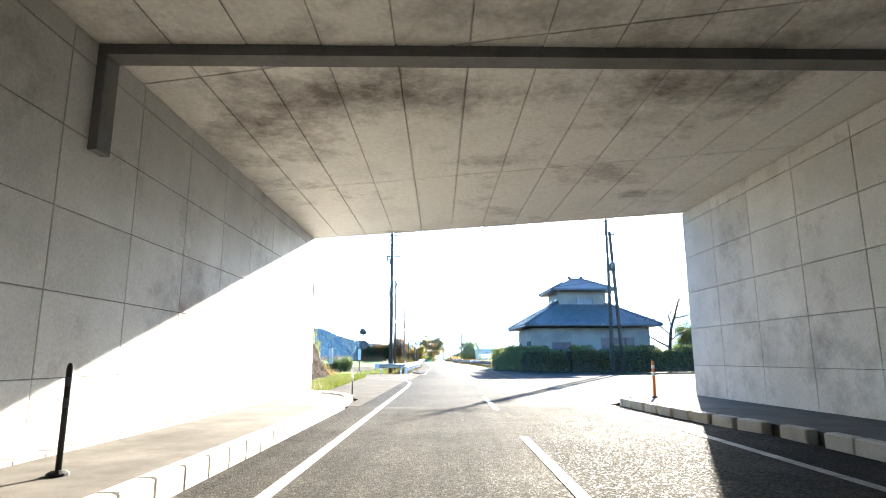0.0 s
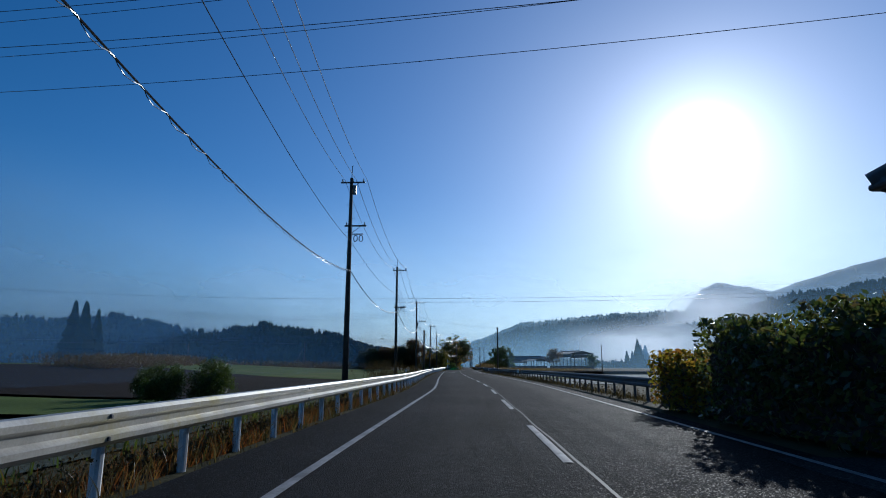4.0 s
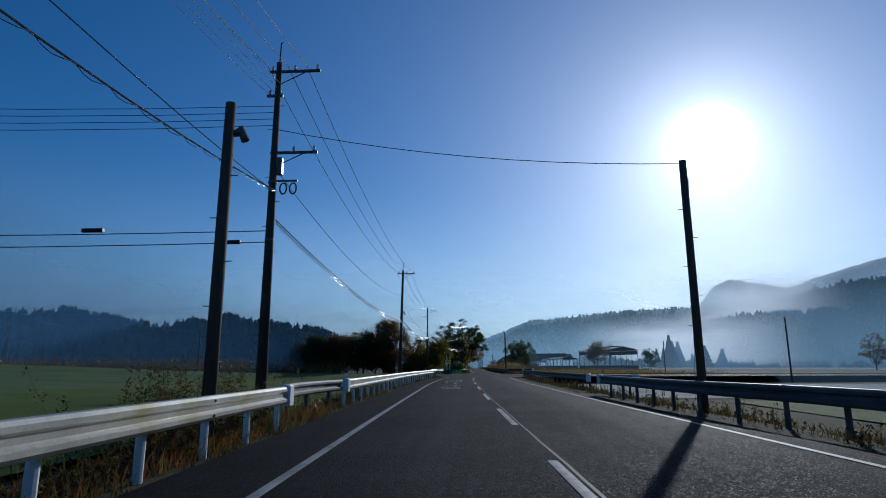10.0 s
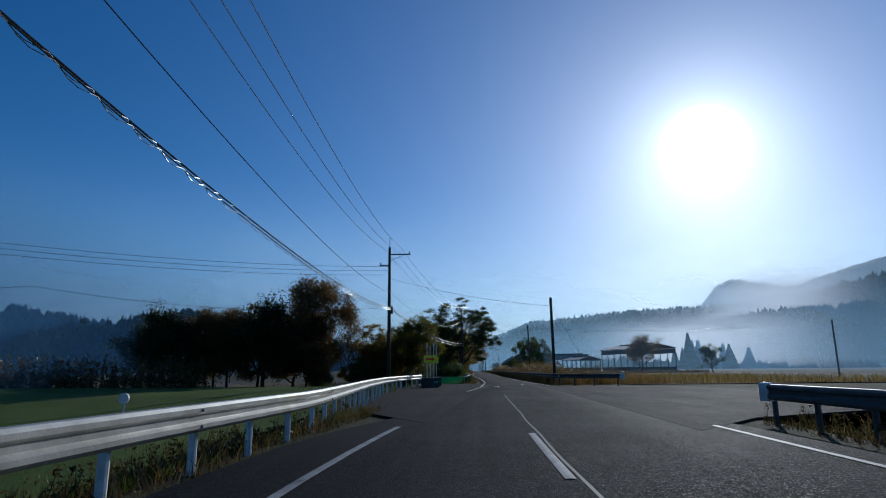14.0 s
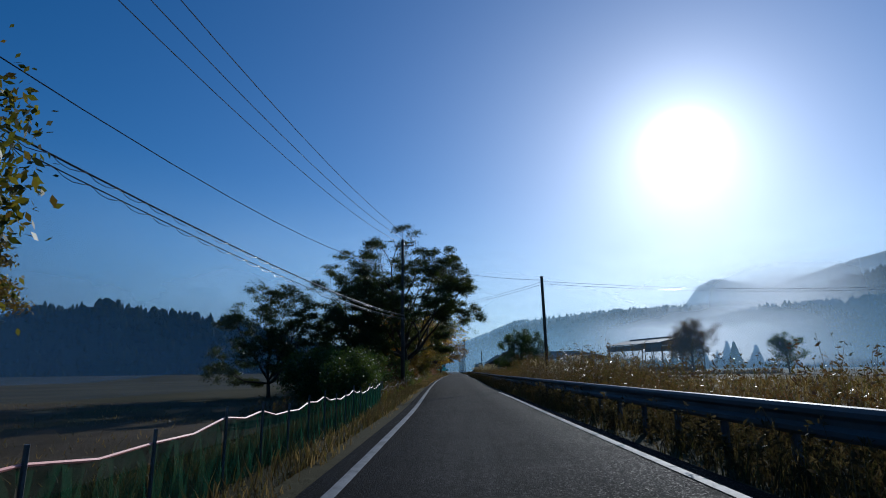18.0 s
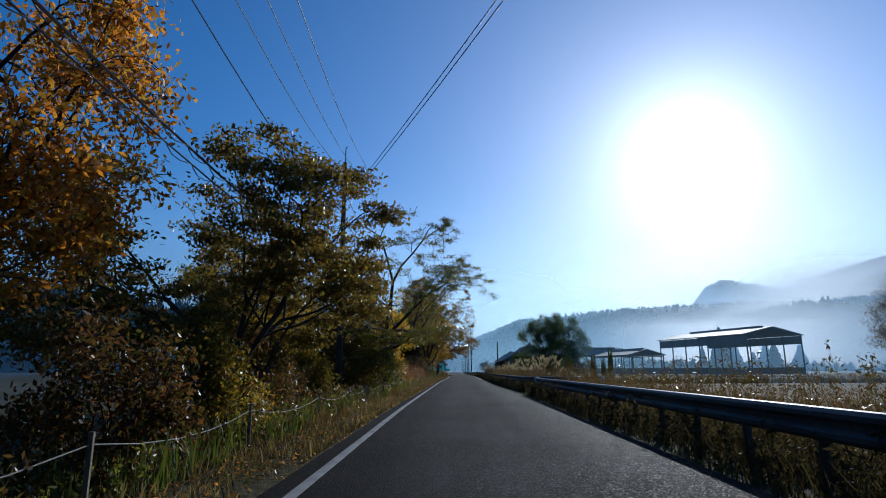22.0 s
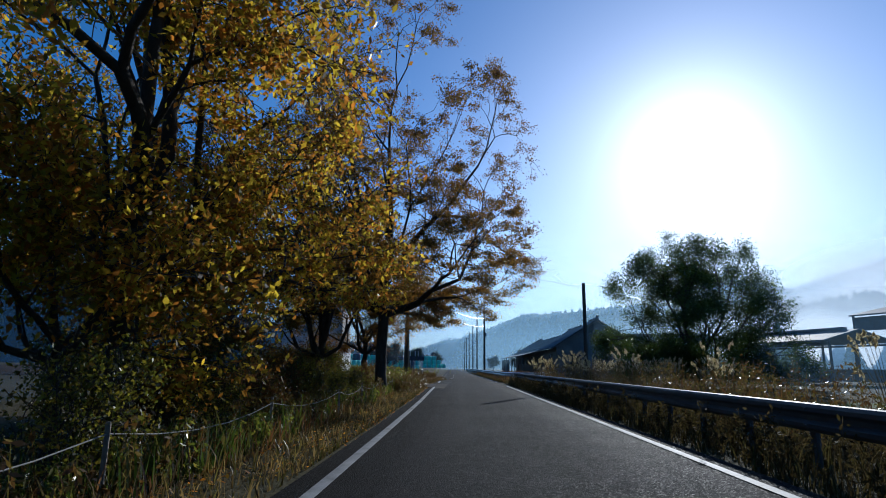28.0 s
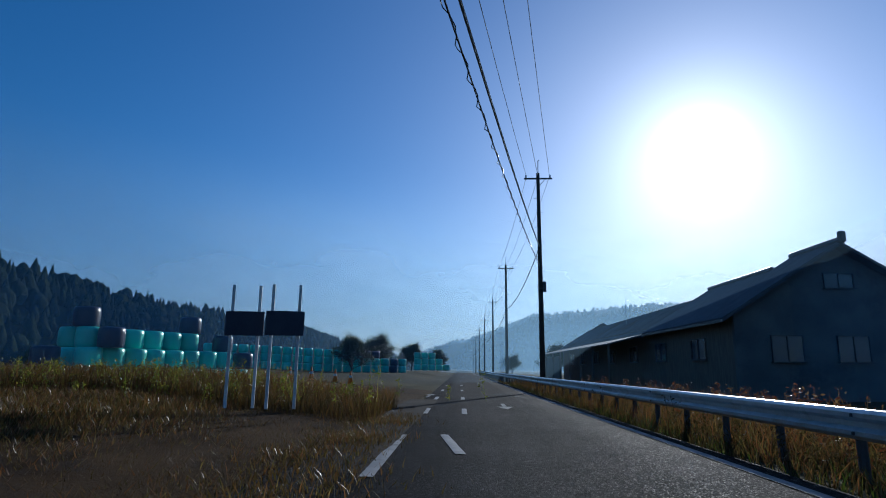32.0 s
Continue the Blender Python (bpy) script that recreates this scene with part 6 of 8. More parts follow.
for i in range(16):
    tree("bamboo", -8.9 - (i % 9) * 0.15 - (i > 8) * 1.8 + rs.uniform(-0.5, 0.8), 21.5 + (i % 9) * 1.75, rs.uniform(0.62, 0.82) * (1 - (i % 9) * 0.06), rs.uniform(0, 360), "bushy bamboo and scrub on the bank top", "bank scrub", "bamboo_clump").location.z = 4.2 * max(0.0, 1 - (i % 9) / 9.3) ** 0.45 + 0.1
for i in range(26):
    y = 383.5 + i * 0.95
    tree(("shrub_thin", "shrub_red")[i % 2], -9.6 - rs.uniform(0, 4.5), y, rs.uniform(0.65, 1.1), rs.uniform(0, 360), "brown thicket shrub behind the last roadside trees", "thicket shrubs", "shrub")
for x, y, s in ((-14.5, 86, 0.9), (-16, 84, 0.8), (-18.5, 87, 0.7), (-22, 60, 0.8), (-24, 61, 0.7)):
    tree("shrub_dark", x, y, s, x * 31 % 360, "round dark bush at the field edge", "field bushes", "bush")


def blades(name, n, sampler, hmin, hmax, mat, label, seed, width=0.02, bend=0.35):
    """Grass or weeds: n bent blades set by sampler(rng) -> x, y, z."""
    rng = np.random.default_rng(seed)
    pts = np.array([sampler(rng) for _ in range(n)])
    h = hmin * 0.6 + (hmax - hmin * 0.6) * rng.random((n, 1)) ** 2.2
    a = rng.uniform(0, 2 * math.pi, n)
    side = np.stack([np.cos(a), np.sin(a), np.zeros(n)], 1) * width * rng.uniform(0.6, 1.5, (n, 1))
    b = rng.uniform(0, 2 * math.pi, n)
    lean = np.stack([np.cos(b), np.sin(b), np.zeros(n)], 1) * bend * rng.uniform(0.2, 1.0, (n, 1)) * h
    up = np.array([[0, 0, 1.0]])
    v = np.stack([pts - side, pts + side, pts + side * 0.8 + up * h * 0.55 + lean * 0.35, pts - side * 0.8 + up * h * 0.55 + lean * 0.35,
                  pts + side * 0.1 + up * h + lean, pts - side * 0.1 + up * h * 0.995 + lean], 1).reshape(-1, 3)
    k = np.arange(n)[:, None] * 6
    f = np.concatenate([k + np.array([[0, 1, 2, 3]]), k + np.array([[3, 2, 4, 5]])], 0)
    ob = new(name, raw_mesh(name, v, f, mat))
    return tagged(ob, label, "grass", kind="stuff")


def along(fx, d0, d1, y0, y1, clump=0.5, gap=(320.0, 324.2)):
    cs = np.random.default_rng(int(y0 * 7 + d0 * 13) % 1000 + 3).uniform(0, 1, (max(4, int((y1 - y0) * clump)), 2))

    def f(rng):
        c = cs[rng.integers(len(cs))]
        y = y0 + (y1 - y0) * c[0] + rng.normal(0, 0.5)
        y = min(max(y, y0), y1)
        if d0 > 0 and gap[0] < y < gap[1]:
            y = gap[0] - (y - gap[0]) if y < sum(gap) / 2 else 2 * gap[1] - y
        d = d0 + (d1 - d0) * min(1, max(0, c[1] + rng.normal(0, 0.14)))
        x = fx(y) + d
        return (x, y, ground_z(x, y) - 0.02)
    return f


def area(x0, x1, y0, y1):
    def f(rng):
        x, y = rng.uniform(x0, x1), rng.uniform(y0, y1)
        return (x, y, ground_z(x, y) - 0.02)
    return f


def tufts(x0, x1, y0, y1, n, r):
    """Positions gathered in n tufts over a piece of ground."""
    cs = np.random.default_rng(n).uniform((x0, y0), (x1, y1), (n, 2))

    def f(rng):
        c = cs[rng.integers(n)]
        x, y = c[0] + rng.normal(0, r), c[1] + rng.normal(0, r)
        return (x, y, ground_z(x, y) - 0.01)
    return f


blades("verge_grass", 60000, along(left_x, -4.2, -1.7, 58, 150, 9.0), 0.06, 0.42, G_RUST, "rust-red dry grass under the guardrail", 71, 0.005, 0.9)
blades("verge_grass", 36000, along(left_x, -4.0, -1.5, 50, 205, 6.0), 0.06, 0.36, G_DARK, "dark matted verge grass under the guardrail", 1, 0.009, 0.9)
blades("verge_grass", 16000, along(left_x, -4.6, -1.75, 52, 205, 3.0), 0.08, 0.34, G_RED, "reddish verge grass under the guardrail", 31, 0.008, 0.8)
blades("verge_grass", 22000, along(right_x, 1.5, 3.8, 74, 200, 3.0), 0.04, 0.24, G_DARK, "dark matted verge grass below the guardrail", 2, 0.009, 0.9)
blades("verge_grass", 5000, along(right_x, 2.2, 4.6, 76, 200, 2.0), 0.12, 0.45, G_DRY, "dry verge grass behind the guardrail", 32, 0.010, 0.8)
blades("field_edge_grass", 7000, along(left_x, -9.5, -4.2, 54, 230, 0.8), 0.15, 0.7, G_GREEN, "uneven green grass at the field edge", 3, 0.018)
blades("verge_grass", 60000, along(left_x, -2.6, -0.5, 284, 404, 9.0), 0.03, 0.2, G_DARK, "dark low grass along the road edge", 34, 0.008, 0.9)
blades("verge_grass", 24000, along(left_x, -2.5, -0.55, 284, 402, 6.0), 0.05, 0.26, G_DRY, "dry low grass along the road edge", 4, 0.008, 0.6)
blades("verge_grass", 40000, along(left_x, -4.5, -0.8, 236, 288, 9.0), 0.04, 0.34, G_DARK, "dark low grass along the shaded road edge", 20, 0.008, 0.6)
blades("verge_grass", 3000, along(left_x, -1.5, -0.6, 240, 286, 3.0), 0.04, 0.22, G_DRY, "dry low grass along the road edge", 24, 0.008, 0.6)
blades("verge_weeds", 22000, along(left_x, -5.0, -1.6, 288, 402, 1.6), 0.15, 0.75, G_GREEN, "green undergrowth below the trees", 5, 0.013)
blades("verge_weeds", 30000, along(left_x, -6.5, -1.5, 302, 402, 4.0), 0.12, 0.5, G_RED, "reddish dry weeds below the trees", 6, 0.010, 0.6)
blades("verge_weeds", 42000, along(left_x, -13.0, -2.2, 333, 356, 3.0), 0.4, 1.25, G_RED, "reddish-brown dry grass in the gap between the trees", 19, 0.011, 0.6)
blades("roadside_weeds", 16000, along(right_x, 2.6, 5.6, 232, 322, 1.6), 0.3, 1.2, G_RED, "tall dry weeds behind the guardrail glinting in the sun", 7, 0.010, 0.7)
blades("roadside_weeds", 14000, along(right_x, 2.6, 5.0, 280, 412, 1.6), 0.3, 1.2, G_RED, "reddish weeds behind the guardrail", 8, 0.012)
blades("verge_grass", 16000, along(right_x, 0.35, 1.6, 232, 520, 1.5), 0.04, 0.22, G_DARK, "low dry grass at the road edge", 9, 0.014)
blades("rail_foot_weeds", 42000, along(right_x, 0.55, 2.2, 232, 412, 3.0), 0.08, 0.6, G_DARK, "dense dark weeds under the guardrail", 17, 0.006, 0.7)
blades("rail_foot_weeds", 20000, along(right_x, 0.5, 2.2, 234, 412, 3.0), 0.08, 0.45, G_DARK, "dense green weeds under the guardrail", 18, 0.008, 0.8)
blades("roadside_weeds", 30000, along(right_x, 0.75, 3.2, 419, 470, 5.0), 0.12, 0.62, G_RED, "short dry weeds behind the guardrail", 10, 0.007, 0.7)
blades("verge_grass", 26000, along(right_x, 0.45, 3.4, 418.5, 470, 6.0), 0.05, 0.3, G_DARK, "short brown grass under the guardrail", 25, 0.007, 0.7)
blades("verge_grass", 12000, along(right_x, 0.6, 3.4, 418.5, 470, 9.0), 0.06, 0.34, G_RED, "dry olive grass lit under the guardrail", 73, 0.007, 0.7)
blades("verge_grass", 14000, along(right_x, 0.45, 3.4, 418.5, 470, 6.0), 0.05, 0.3, G_GREEN, "short green grass under the guardrail", 26, 0.007, 0.7)
blades("rough_grass", 56000, area(-15, -5.6, 422, 438), 0.03, 0.2, G_BROWN, "short brown turf on the open ground", 11, 0.008, 0.8)
blades("rough_grass", 50000, tufts(-18, -5.9, 411.3, 424, 420, 0.4), 0.05, 0.24, G_BROWN, "brown tufts of turf beside the lane", 76, 0.008, 0.8)
blades("rough_grass", 40000, area(-30, -6.0, 411, 440), 0.04, 0.2, G_BROWN, "short brown turf on the open ground", 27, 0.010, 0.7)
blades("rough_grass", 12000, area(-14, -5.5, 412, 438), 0.03, 0.16, G_DRY, "straw-coloured turf on the open ground", 28, 0.008, 0.8)
blades("rough_grass", 30000, area(-26, -6.6, 435.5, 441), 0.2, 0.8, G_BROWN, "tall straw-brown grass below the bale stacks", 72, 0.008, 0.6)
blades("rough_grass", 34000, area(-30, -7.2, 436.5, 447), 0.2, 0.7, G_RED, "dry grass below the bale stacks", 12, 0.009, 0.7)
blades("bank_grass", 6000, lambda r: (lambda u, w: (-5.6 - 1.6 * u - 1.4 * w, 24 + 15.6 * u, 4.2 * (1 - u) ** 0.45 * w * (0.4 + 0.6 * (1 - u))))(0.74 + 0.26 * r.random(), r.random()), 0.15, 0.5, G_DRY, "golden dry grass on the low end of the bank", 74, 0.009, 0.7)
blades("bank_grass", 22000, lambda r: (lambda u: (-5.1 - 1.7 * u + r.uniform(-0.7, 0.7 + 0.9 * u), 21 + 18.6 * u, 0.02))(r.uniform(0, 1)), 0.06, 0.34, G_GREEN, "bright green grass at the foot of the bank", 13, 0.010, 0.7)
blades("bank_grass", 9000, lambda r: (lambda u, w: (-7.15 - 1.2 * u - 2.5 * w, 21 + 18.2 * u, 4.2 * (1 - u) ** 0.45 + 0.1 + 1.5 * w * (1 - u)))(r.uniform(0, 1), r.uniform(0, 1)), 0.3, 1.1, G_DRY, "dry tall grass on the bank top", 14, 0.02)
blades("verge_grass", 34000, along(left_x, -7.5, -1.9, 160, 204, 6.0), 0.05, 0.34, G_GREEN, "fresh green grass on the verge", 29, 0.008, 0.7)
blades("field_grass", 26000, tufts(-42, -7, 247, 276, 420, 0.8), 0.05, 0.26, G_DRY, "dry stubble tufts behind the netting", 75, 0.012, 0.8)
blades("field_grass", 16000, lambda r: (lambda x, u: (x, 125 - 0.7 * x + u * (80 + 0.7 * x), ground_z(x, 125 - 0.7 * x + u * (80 + 0.7 * x)) - 0.02))(r.uniform(-40, -9.5), r.random()), 0.06, 0.22, G_GREEN, "green crop blades", 15, 0.02)
blades("field_grass", 14000, area(6, 40, 233, 300), 0.3, 0.9, G_DRY, "tan field grass", 16, 0.03)


def herbs(name, n, sampler, hmin, hmax, leaves, size, mat, label, seed):
    """Leafy weeds: n upright stems, each with its own small leaves getting fewer towards the tip."""
    rng = np.random.default_rng(seed)
    pts = np.array([sampler(rng) for _ in range(n)])
    h = hmin + (hmax - hmin) * rng.random(n) ** 1.6
    lean = rng.normal(0, 0.18, (n, 2))
    root = np.repeat(pts, leaves, 0)
    hh = np.repeat(h, leaves)
    u = rng.random(n * leaves) ** 0.7
    c = root.copy()
    c[:, 2] += hh * u
    c[:, :2] += np.repeat(lean, leaves, 0) * (hh * u)[:, None] + rng.normal(0, 0.13, (n * leaves, 2)) * ((1.15 - 0.7 * u) * np.minimum(1.0, hh))[:, None]
    a = rng.normal(0, 1, (n * leaves, 3))
    a /= np.linalg.norm(a, axis=1)[:, None]
    b = np.cross(a, rng.normal(0, 1, (n * leaves, 3)))
    b /= np.linalg.norm(b, axis=1)[:, None]
    s = size * rng.uniform(0.5, 1.4, (n * leaves, 1))
    v = np.stack([c - a * s * 0.5, c + b * s * 0.2, c + a * s * 0.6, c - b * s * 0.2], 1).reshape(-1, 3)
    tip = pts + np.concatenate([lean * h[:, None], h[:, None]], 1)
    w = np.array([0.006, 0, 0])
    st = np.stack([pts - w, pts + w, tip + w * 0.4, tip - w * 0.4], 1).reshape(-1, 3)
    f = np.arange(len(v) + len(st)).reshape(-1, 4)
    ob = new(name, raw_mesh(name, np.concatenate([v, st]), f, mat))
    return tagged(ob, label, "weeds", kind="stuff")


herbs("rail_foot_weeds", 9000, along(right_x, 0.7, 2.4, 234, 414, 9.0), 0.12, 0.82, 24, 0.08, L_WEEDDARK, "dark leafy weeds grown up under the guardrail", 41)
herbs("roadside_weeds", 5200, along(right_x, 2.2, 6.0, 234, 412, 4.0), 0.5, 1.75, 34, 0.08, L_WEED, "tall brown leafy weeds behind the guardrail", 42)
herbs("verge_weeds", 5200, along(left_x, -7.5, -1.7, 262, 404, 6.0), 0.15, 0.9, 28, 0.08, L_WEED, "brown leafy weeds below the roadside trees", 43)
herbs("verge_weeds", 2400, along(left_x, -5.5, -1.6, 264, 404, 3.0), 0.12, 0.7, 28, 0.08, L_WEEDGREEN, "green leafy weeds below the roadside trees", 44)
herbs("verge_weeds", 7000, along(left_x, -4.2, -1.75, 50, 205, 8.0), 0.1, 0.5, 22, 0.06, L_WEEDDARK, "dark matted weeds under the guardrail", 54)
herbs("verge_weeds", 1200, along(left_x, -4.4, -1.9, 52, 205, 5.0), 0.08, 0.4, 22, 0.06, L_WEED, "reddish leafy weeds under the guardrail", 45)
herbs("verge_weeds", 3200, along(right_x, 1.3, 4.0, 76, 200, 5.0), 0.08, 0.5, 22, 0.06, L_WEEDDARK, "dark leafy weeds under the guardrail", 46)
herbs("bank_face_weeds", 260, lambda r: (lambda u, w: (-5.5 - 1.6 * u - 1.6 * w, 21.2 + 18.0 * u, 4.2 * (1 - u) ** 0.45 * w ** 1.15))(r.random(), r.random() ** 0.6), 0.1, 0.45, 24, 0.06, L_WEED, "dry tufts on the face of the earth bank", 51)
herbs("field_corner_weeds", 90, lambda r: (-7.8 + r.normal(0, 0.8), 106.0 + r.normal(0, 0.9), -0.8), 1.5, 2.7, 90, 0.085, L_WEEDDARK, "clump of tall dark weeds in the field", 52)
herbs("verge_weeds", 5200, along(left_x, -13.0, -2.0, 331, 358, 9.0), 0.5, 1.9, 34, 0.07, L_WEEDRED, "tall reddish-brown weeds filling the gap between the trees", 58)
herbs("roadside_weeds", 2600, along(right_x, 0.9, 5.0, 419, 470, 8.0), 0.1, 0.8, 26, 0.06, L_WEEDDARK, "dark weeds around the guardrail by the barn", 59)
herbs("roadside_weeds", 700, along(right_x, 1.6, 5.5, 419, 450, 6.0), 0.3, 1.1, 30, 0.07, L_WEEDRED, "brown seeding weeds before the barn", 60)
herbs("yard_weeds", 420, lambda r: (-14.5 + r.normal(0, 3.2), 437.5 + r.normal(0, 1.2), 0.45), 0.3, 1.0, 34, 0.07, L_WEEDGREEN, "green leafy weeds beside the bale yard", 63)
herbs("field_bank_weeds", 5200, lambda r: (lambda y: (-62 - 0.32 * (y - 150) + r.normal(0, 4.0), y, ground_z(-62 - 0.32 * (y - 150), y)))(r.uniform(138, 300)), 0.6, 2.6, 22, 0.28, L_WEED, "reddish-brown scrub along the far edge of the field", 55)
herbs("field_end_scrub", 2400, lambda r: (lambda x: (x, 227 + r.normal(0, 1.5) + 0.05 * (x + 60), ground_z(x, 227)))(r.uniform(-112, -24)), 0.7, 2.6, 22, 0.24, L_WEED, "reddish-brown scrub closing the end of the green field", 61)
herbs("pole_foot_weeds", 260, lambda r: (-9.6 + r.normal(0, 0.9), 148.3 + r.normal(0, 1.2), -0.8), 0.5, 2.3, 60, 0.08, L_WEEDDARK, "tall dark weeds round the foot of the poles", 56)
herbs("field_margin_weeds", 3000, lambda r: (r.uniform(6.5, 60), 353 + r.normal(0, 0.6), -0.3), 0.3, 1.1, 22, 0.12, L_WEED, "dark weeds along the margin of the tilled field", 57)
herbs("bank_scrub", 700, lambda r: (lambda u, w: (-7.0 - 1.2 * u - 1.6 * w, 21.2 + 17.9 * u, 4.2 * (1 - u) ** 0.45 + 0.1 + 0.6 * w))(r.random(), r.random()), 0.3, 1.2, 40, 0.10, L_WEEDGREEN, "scrub and weeds along the crest of the bank", 47)
herbs("verge_weeds", 380, area(-11, -6.2, 397, 405.0), 0.4, 1.3, 40, 0.10, L_WEEDGREEN, "tall leafy undergrowth at the lane corner", 49)
herbs("verge_weeds", 700, area(-10, -5.6, 396, 406), 0.3, 1.2, 36, 0.09, L_WEED, "brown leafy undergrowth at the lane corner", 50)
herbs("yard_weeds", 1500, area(-26, -8.0, 436, 443), 0.15, 0.7, 30, 0.08, L_WEED, "brown weeds at the yard edge", 48)


def litter(name, n, sampler, size, mat, label, seed):
    """Fallen leaves lying about on the ground."""
    rng = np.random.default_rng(seed)
    c = np.array([sampler(rng) for _ in range(n)]) + np.array([0, 0, 0.045])
    a = rng.uniform(0, 2 * math.pi, n)
    tilt = rng.normal(0, 0.35, (n, 2))
    d = np.stack([np.cos(a), np.sin(a), tilt[:, 0]], 1)
    e = np.stack([-np.sin(a), np.cos(a), tilt[:, 1]], 1)
    s = size * rng.uniform(0.5, 1.3, (n, 1))
    v = np.stack([c - d * s * 0.5, c + e * s * 0.26, c + d * s * 0.6, c - e * s * 0.26], 1).reshape(-1, 3)
    return tagged(new(name, raw_mesh(name, v, np.arange(4 * n).reshape(n, 4), mat)), label, "leaves", kind="stuff")


litter("fallen_leaves", 16000, along(left_x, -2.6, -0.35, 286, 406, 9.0), 0.07, L_ORANGE, "fallen brown leaves along the road edge", 61)
blades("rough_grass", 60000, tufts(-18, -5.6, 424, 437, 260, 0.35), 0.05, 0.22, G_RED, "straw-coloured tufts of turf on the open ground", 36, 0.007, 0.9)
blades("rough_grass", 50000, tufts(-18, -5.6, 424, 437, 260, 0.5), 0.04, 0.18, G_DARK, "dark tufts of turf on the open ground", 37, 0.009, 0.9)
litter("fallen_leaves", 2600, along(right_x, 0.3, 1.4, 318, 345, 4.0), 0.06, L_RUSSET, "fallen brown leaves at the field access", 62)
blades("field_grass", 22000, area(-20, -8.3, 52.5, 73), 0.03, 0.12, G_DARK, "short frosted grass of the field", 35, 0.012, 0.8)


def pampas(n, sampler, seed):
    """Tufts of pampas grass: arching stems, each with a feathery plume."""
    rng = np.random.default_rng(seed)
    for i in range(n):
        x, y, z = sampler(rng)
        t = thing("pampas_tuft", "tuft of pampas grass with pale feathery plumes", "grass tuft", (x, y, z), group="pampas tufts")
        stems, pl = Shape(), Shape()
        for k in range(12):
            a, l = rng.uniform(0, 6.28), rng.uniform(1.2, 2.0)
            dx, dy = math.cos(a) * rng.uniform(0.2, 0.6), math.sin(a) * rng.uniform(0.2, 0.6)
            top = (dx, dy, l)
            stems.tube([(dx * 0.1, dy * 0.1, 0), (dx * 0.5, dy * 0.5, l * 0.6), top], [0.008, 0.006, 0.004], 4, False)
            for q in range(14):
                u = q / 14
                c = Vector((dx * (1 + 0.35 * u), dy * (1 + 0.35 * u), l + 0.35 * u - 0.12 * u * u))
                w = 0.05 * math.sin(3.0 * (u + 0.05)) + 0.012
                b = rng.uniform(0, 6.28)
                s = Vector((math.cos(b), math.sin(b), -0.3)) * w
                pl.add([c, c + s, c + s + Vector((0, 0, 0.05)), c + Vector((0, 0, 0.06))], [(0, 1, 2, 3)])
        tagged(put("stem_tuft", stems, G_DRY, t), kind="stuff")
        tagged(put("plume", pl, PLUME, t), kind="stuff")


pampas(34, along(right_x, 1.8, 4.8, 326, 420, 0.6), 21)
pampas(18, along(right_x, 4.2, 7.5, 264, 292, 1.2), 22)
herbs("roadside_weeds", 1500, along(right_x, 3.2, 7.5, 262, 296, 6.0), 1.0, 2.7, 46, 0.09, L_WEED, "tall brown seeding weeds behind the guardrail", 53)
blades("roadside_weeds", 9000, along(right_x, 3.0, 7.5, 262, 296, 5.0), 0.8, 2.2, G_DRY, "tall pale dry stalks behind the guardrail", 33, 0.006, 0.5)
herbs("roadside_weeds", 260, area(5.0, 11.5, 238.5, 252), 0.5, 1.7, 40, 0.07, L_WEED, "dark seeding weeds behind the rail end", 54)
blades("roadside_weeds", 9000, area(3.6, 11.5, 233.5, 252), 0.2, 0.8, G_RED, "reddish dry weeds behind the rail end", 55, 0.009, 0.7)
pampas(26, area(6.2, 11.0, 398, 417), 24)
herbs("roadside_weeds", 420, area(6.4, 15.5, 397, 412), 0.6, 1.5, 46, 0.05, L_WEED, "reddish seeding weeds below the pampas", 56)
for x, y, q in ((138, 350, 1.0), (145, 344, 1.15), (152, 348, 1.05), (161, 342, 1.2), (170, 347, 1.1), (179, 343, 1.2), (190, 348, 1.1)):
    tree("sepia", x, y, q, x * 67 % 360, "grey-brown tree in a row at the foot of the east hill", "row of field trees")
pampas(12, along(left_x, -9.0, -3.5, 338, 354, 1.0), 23)

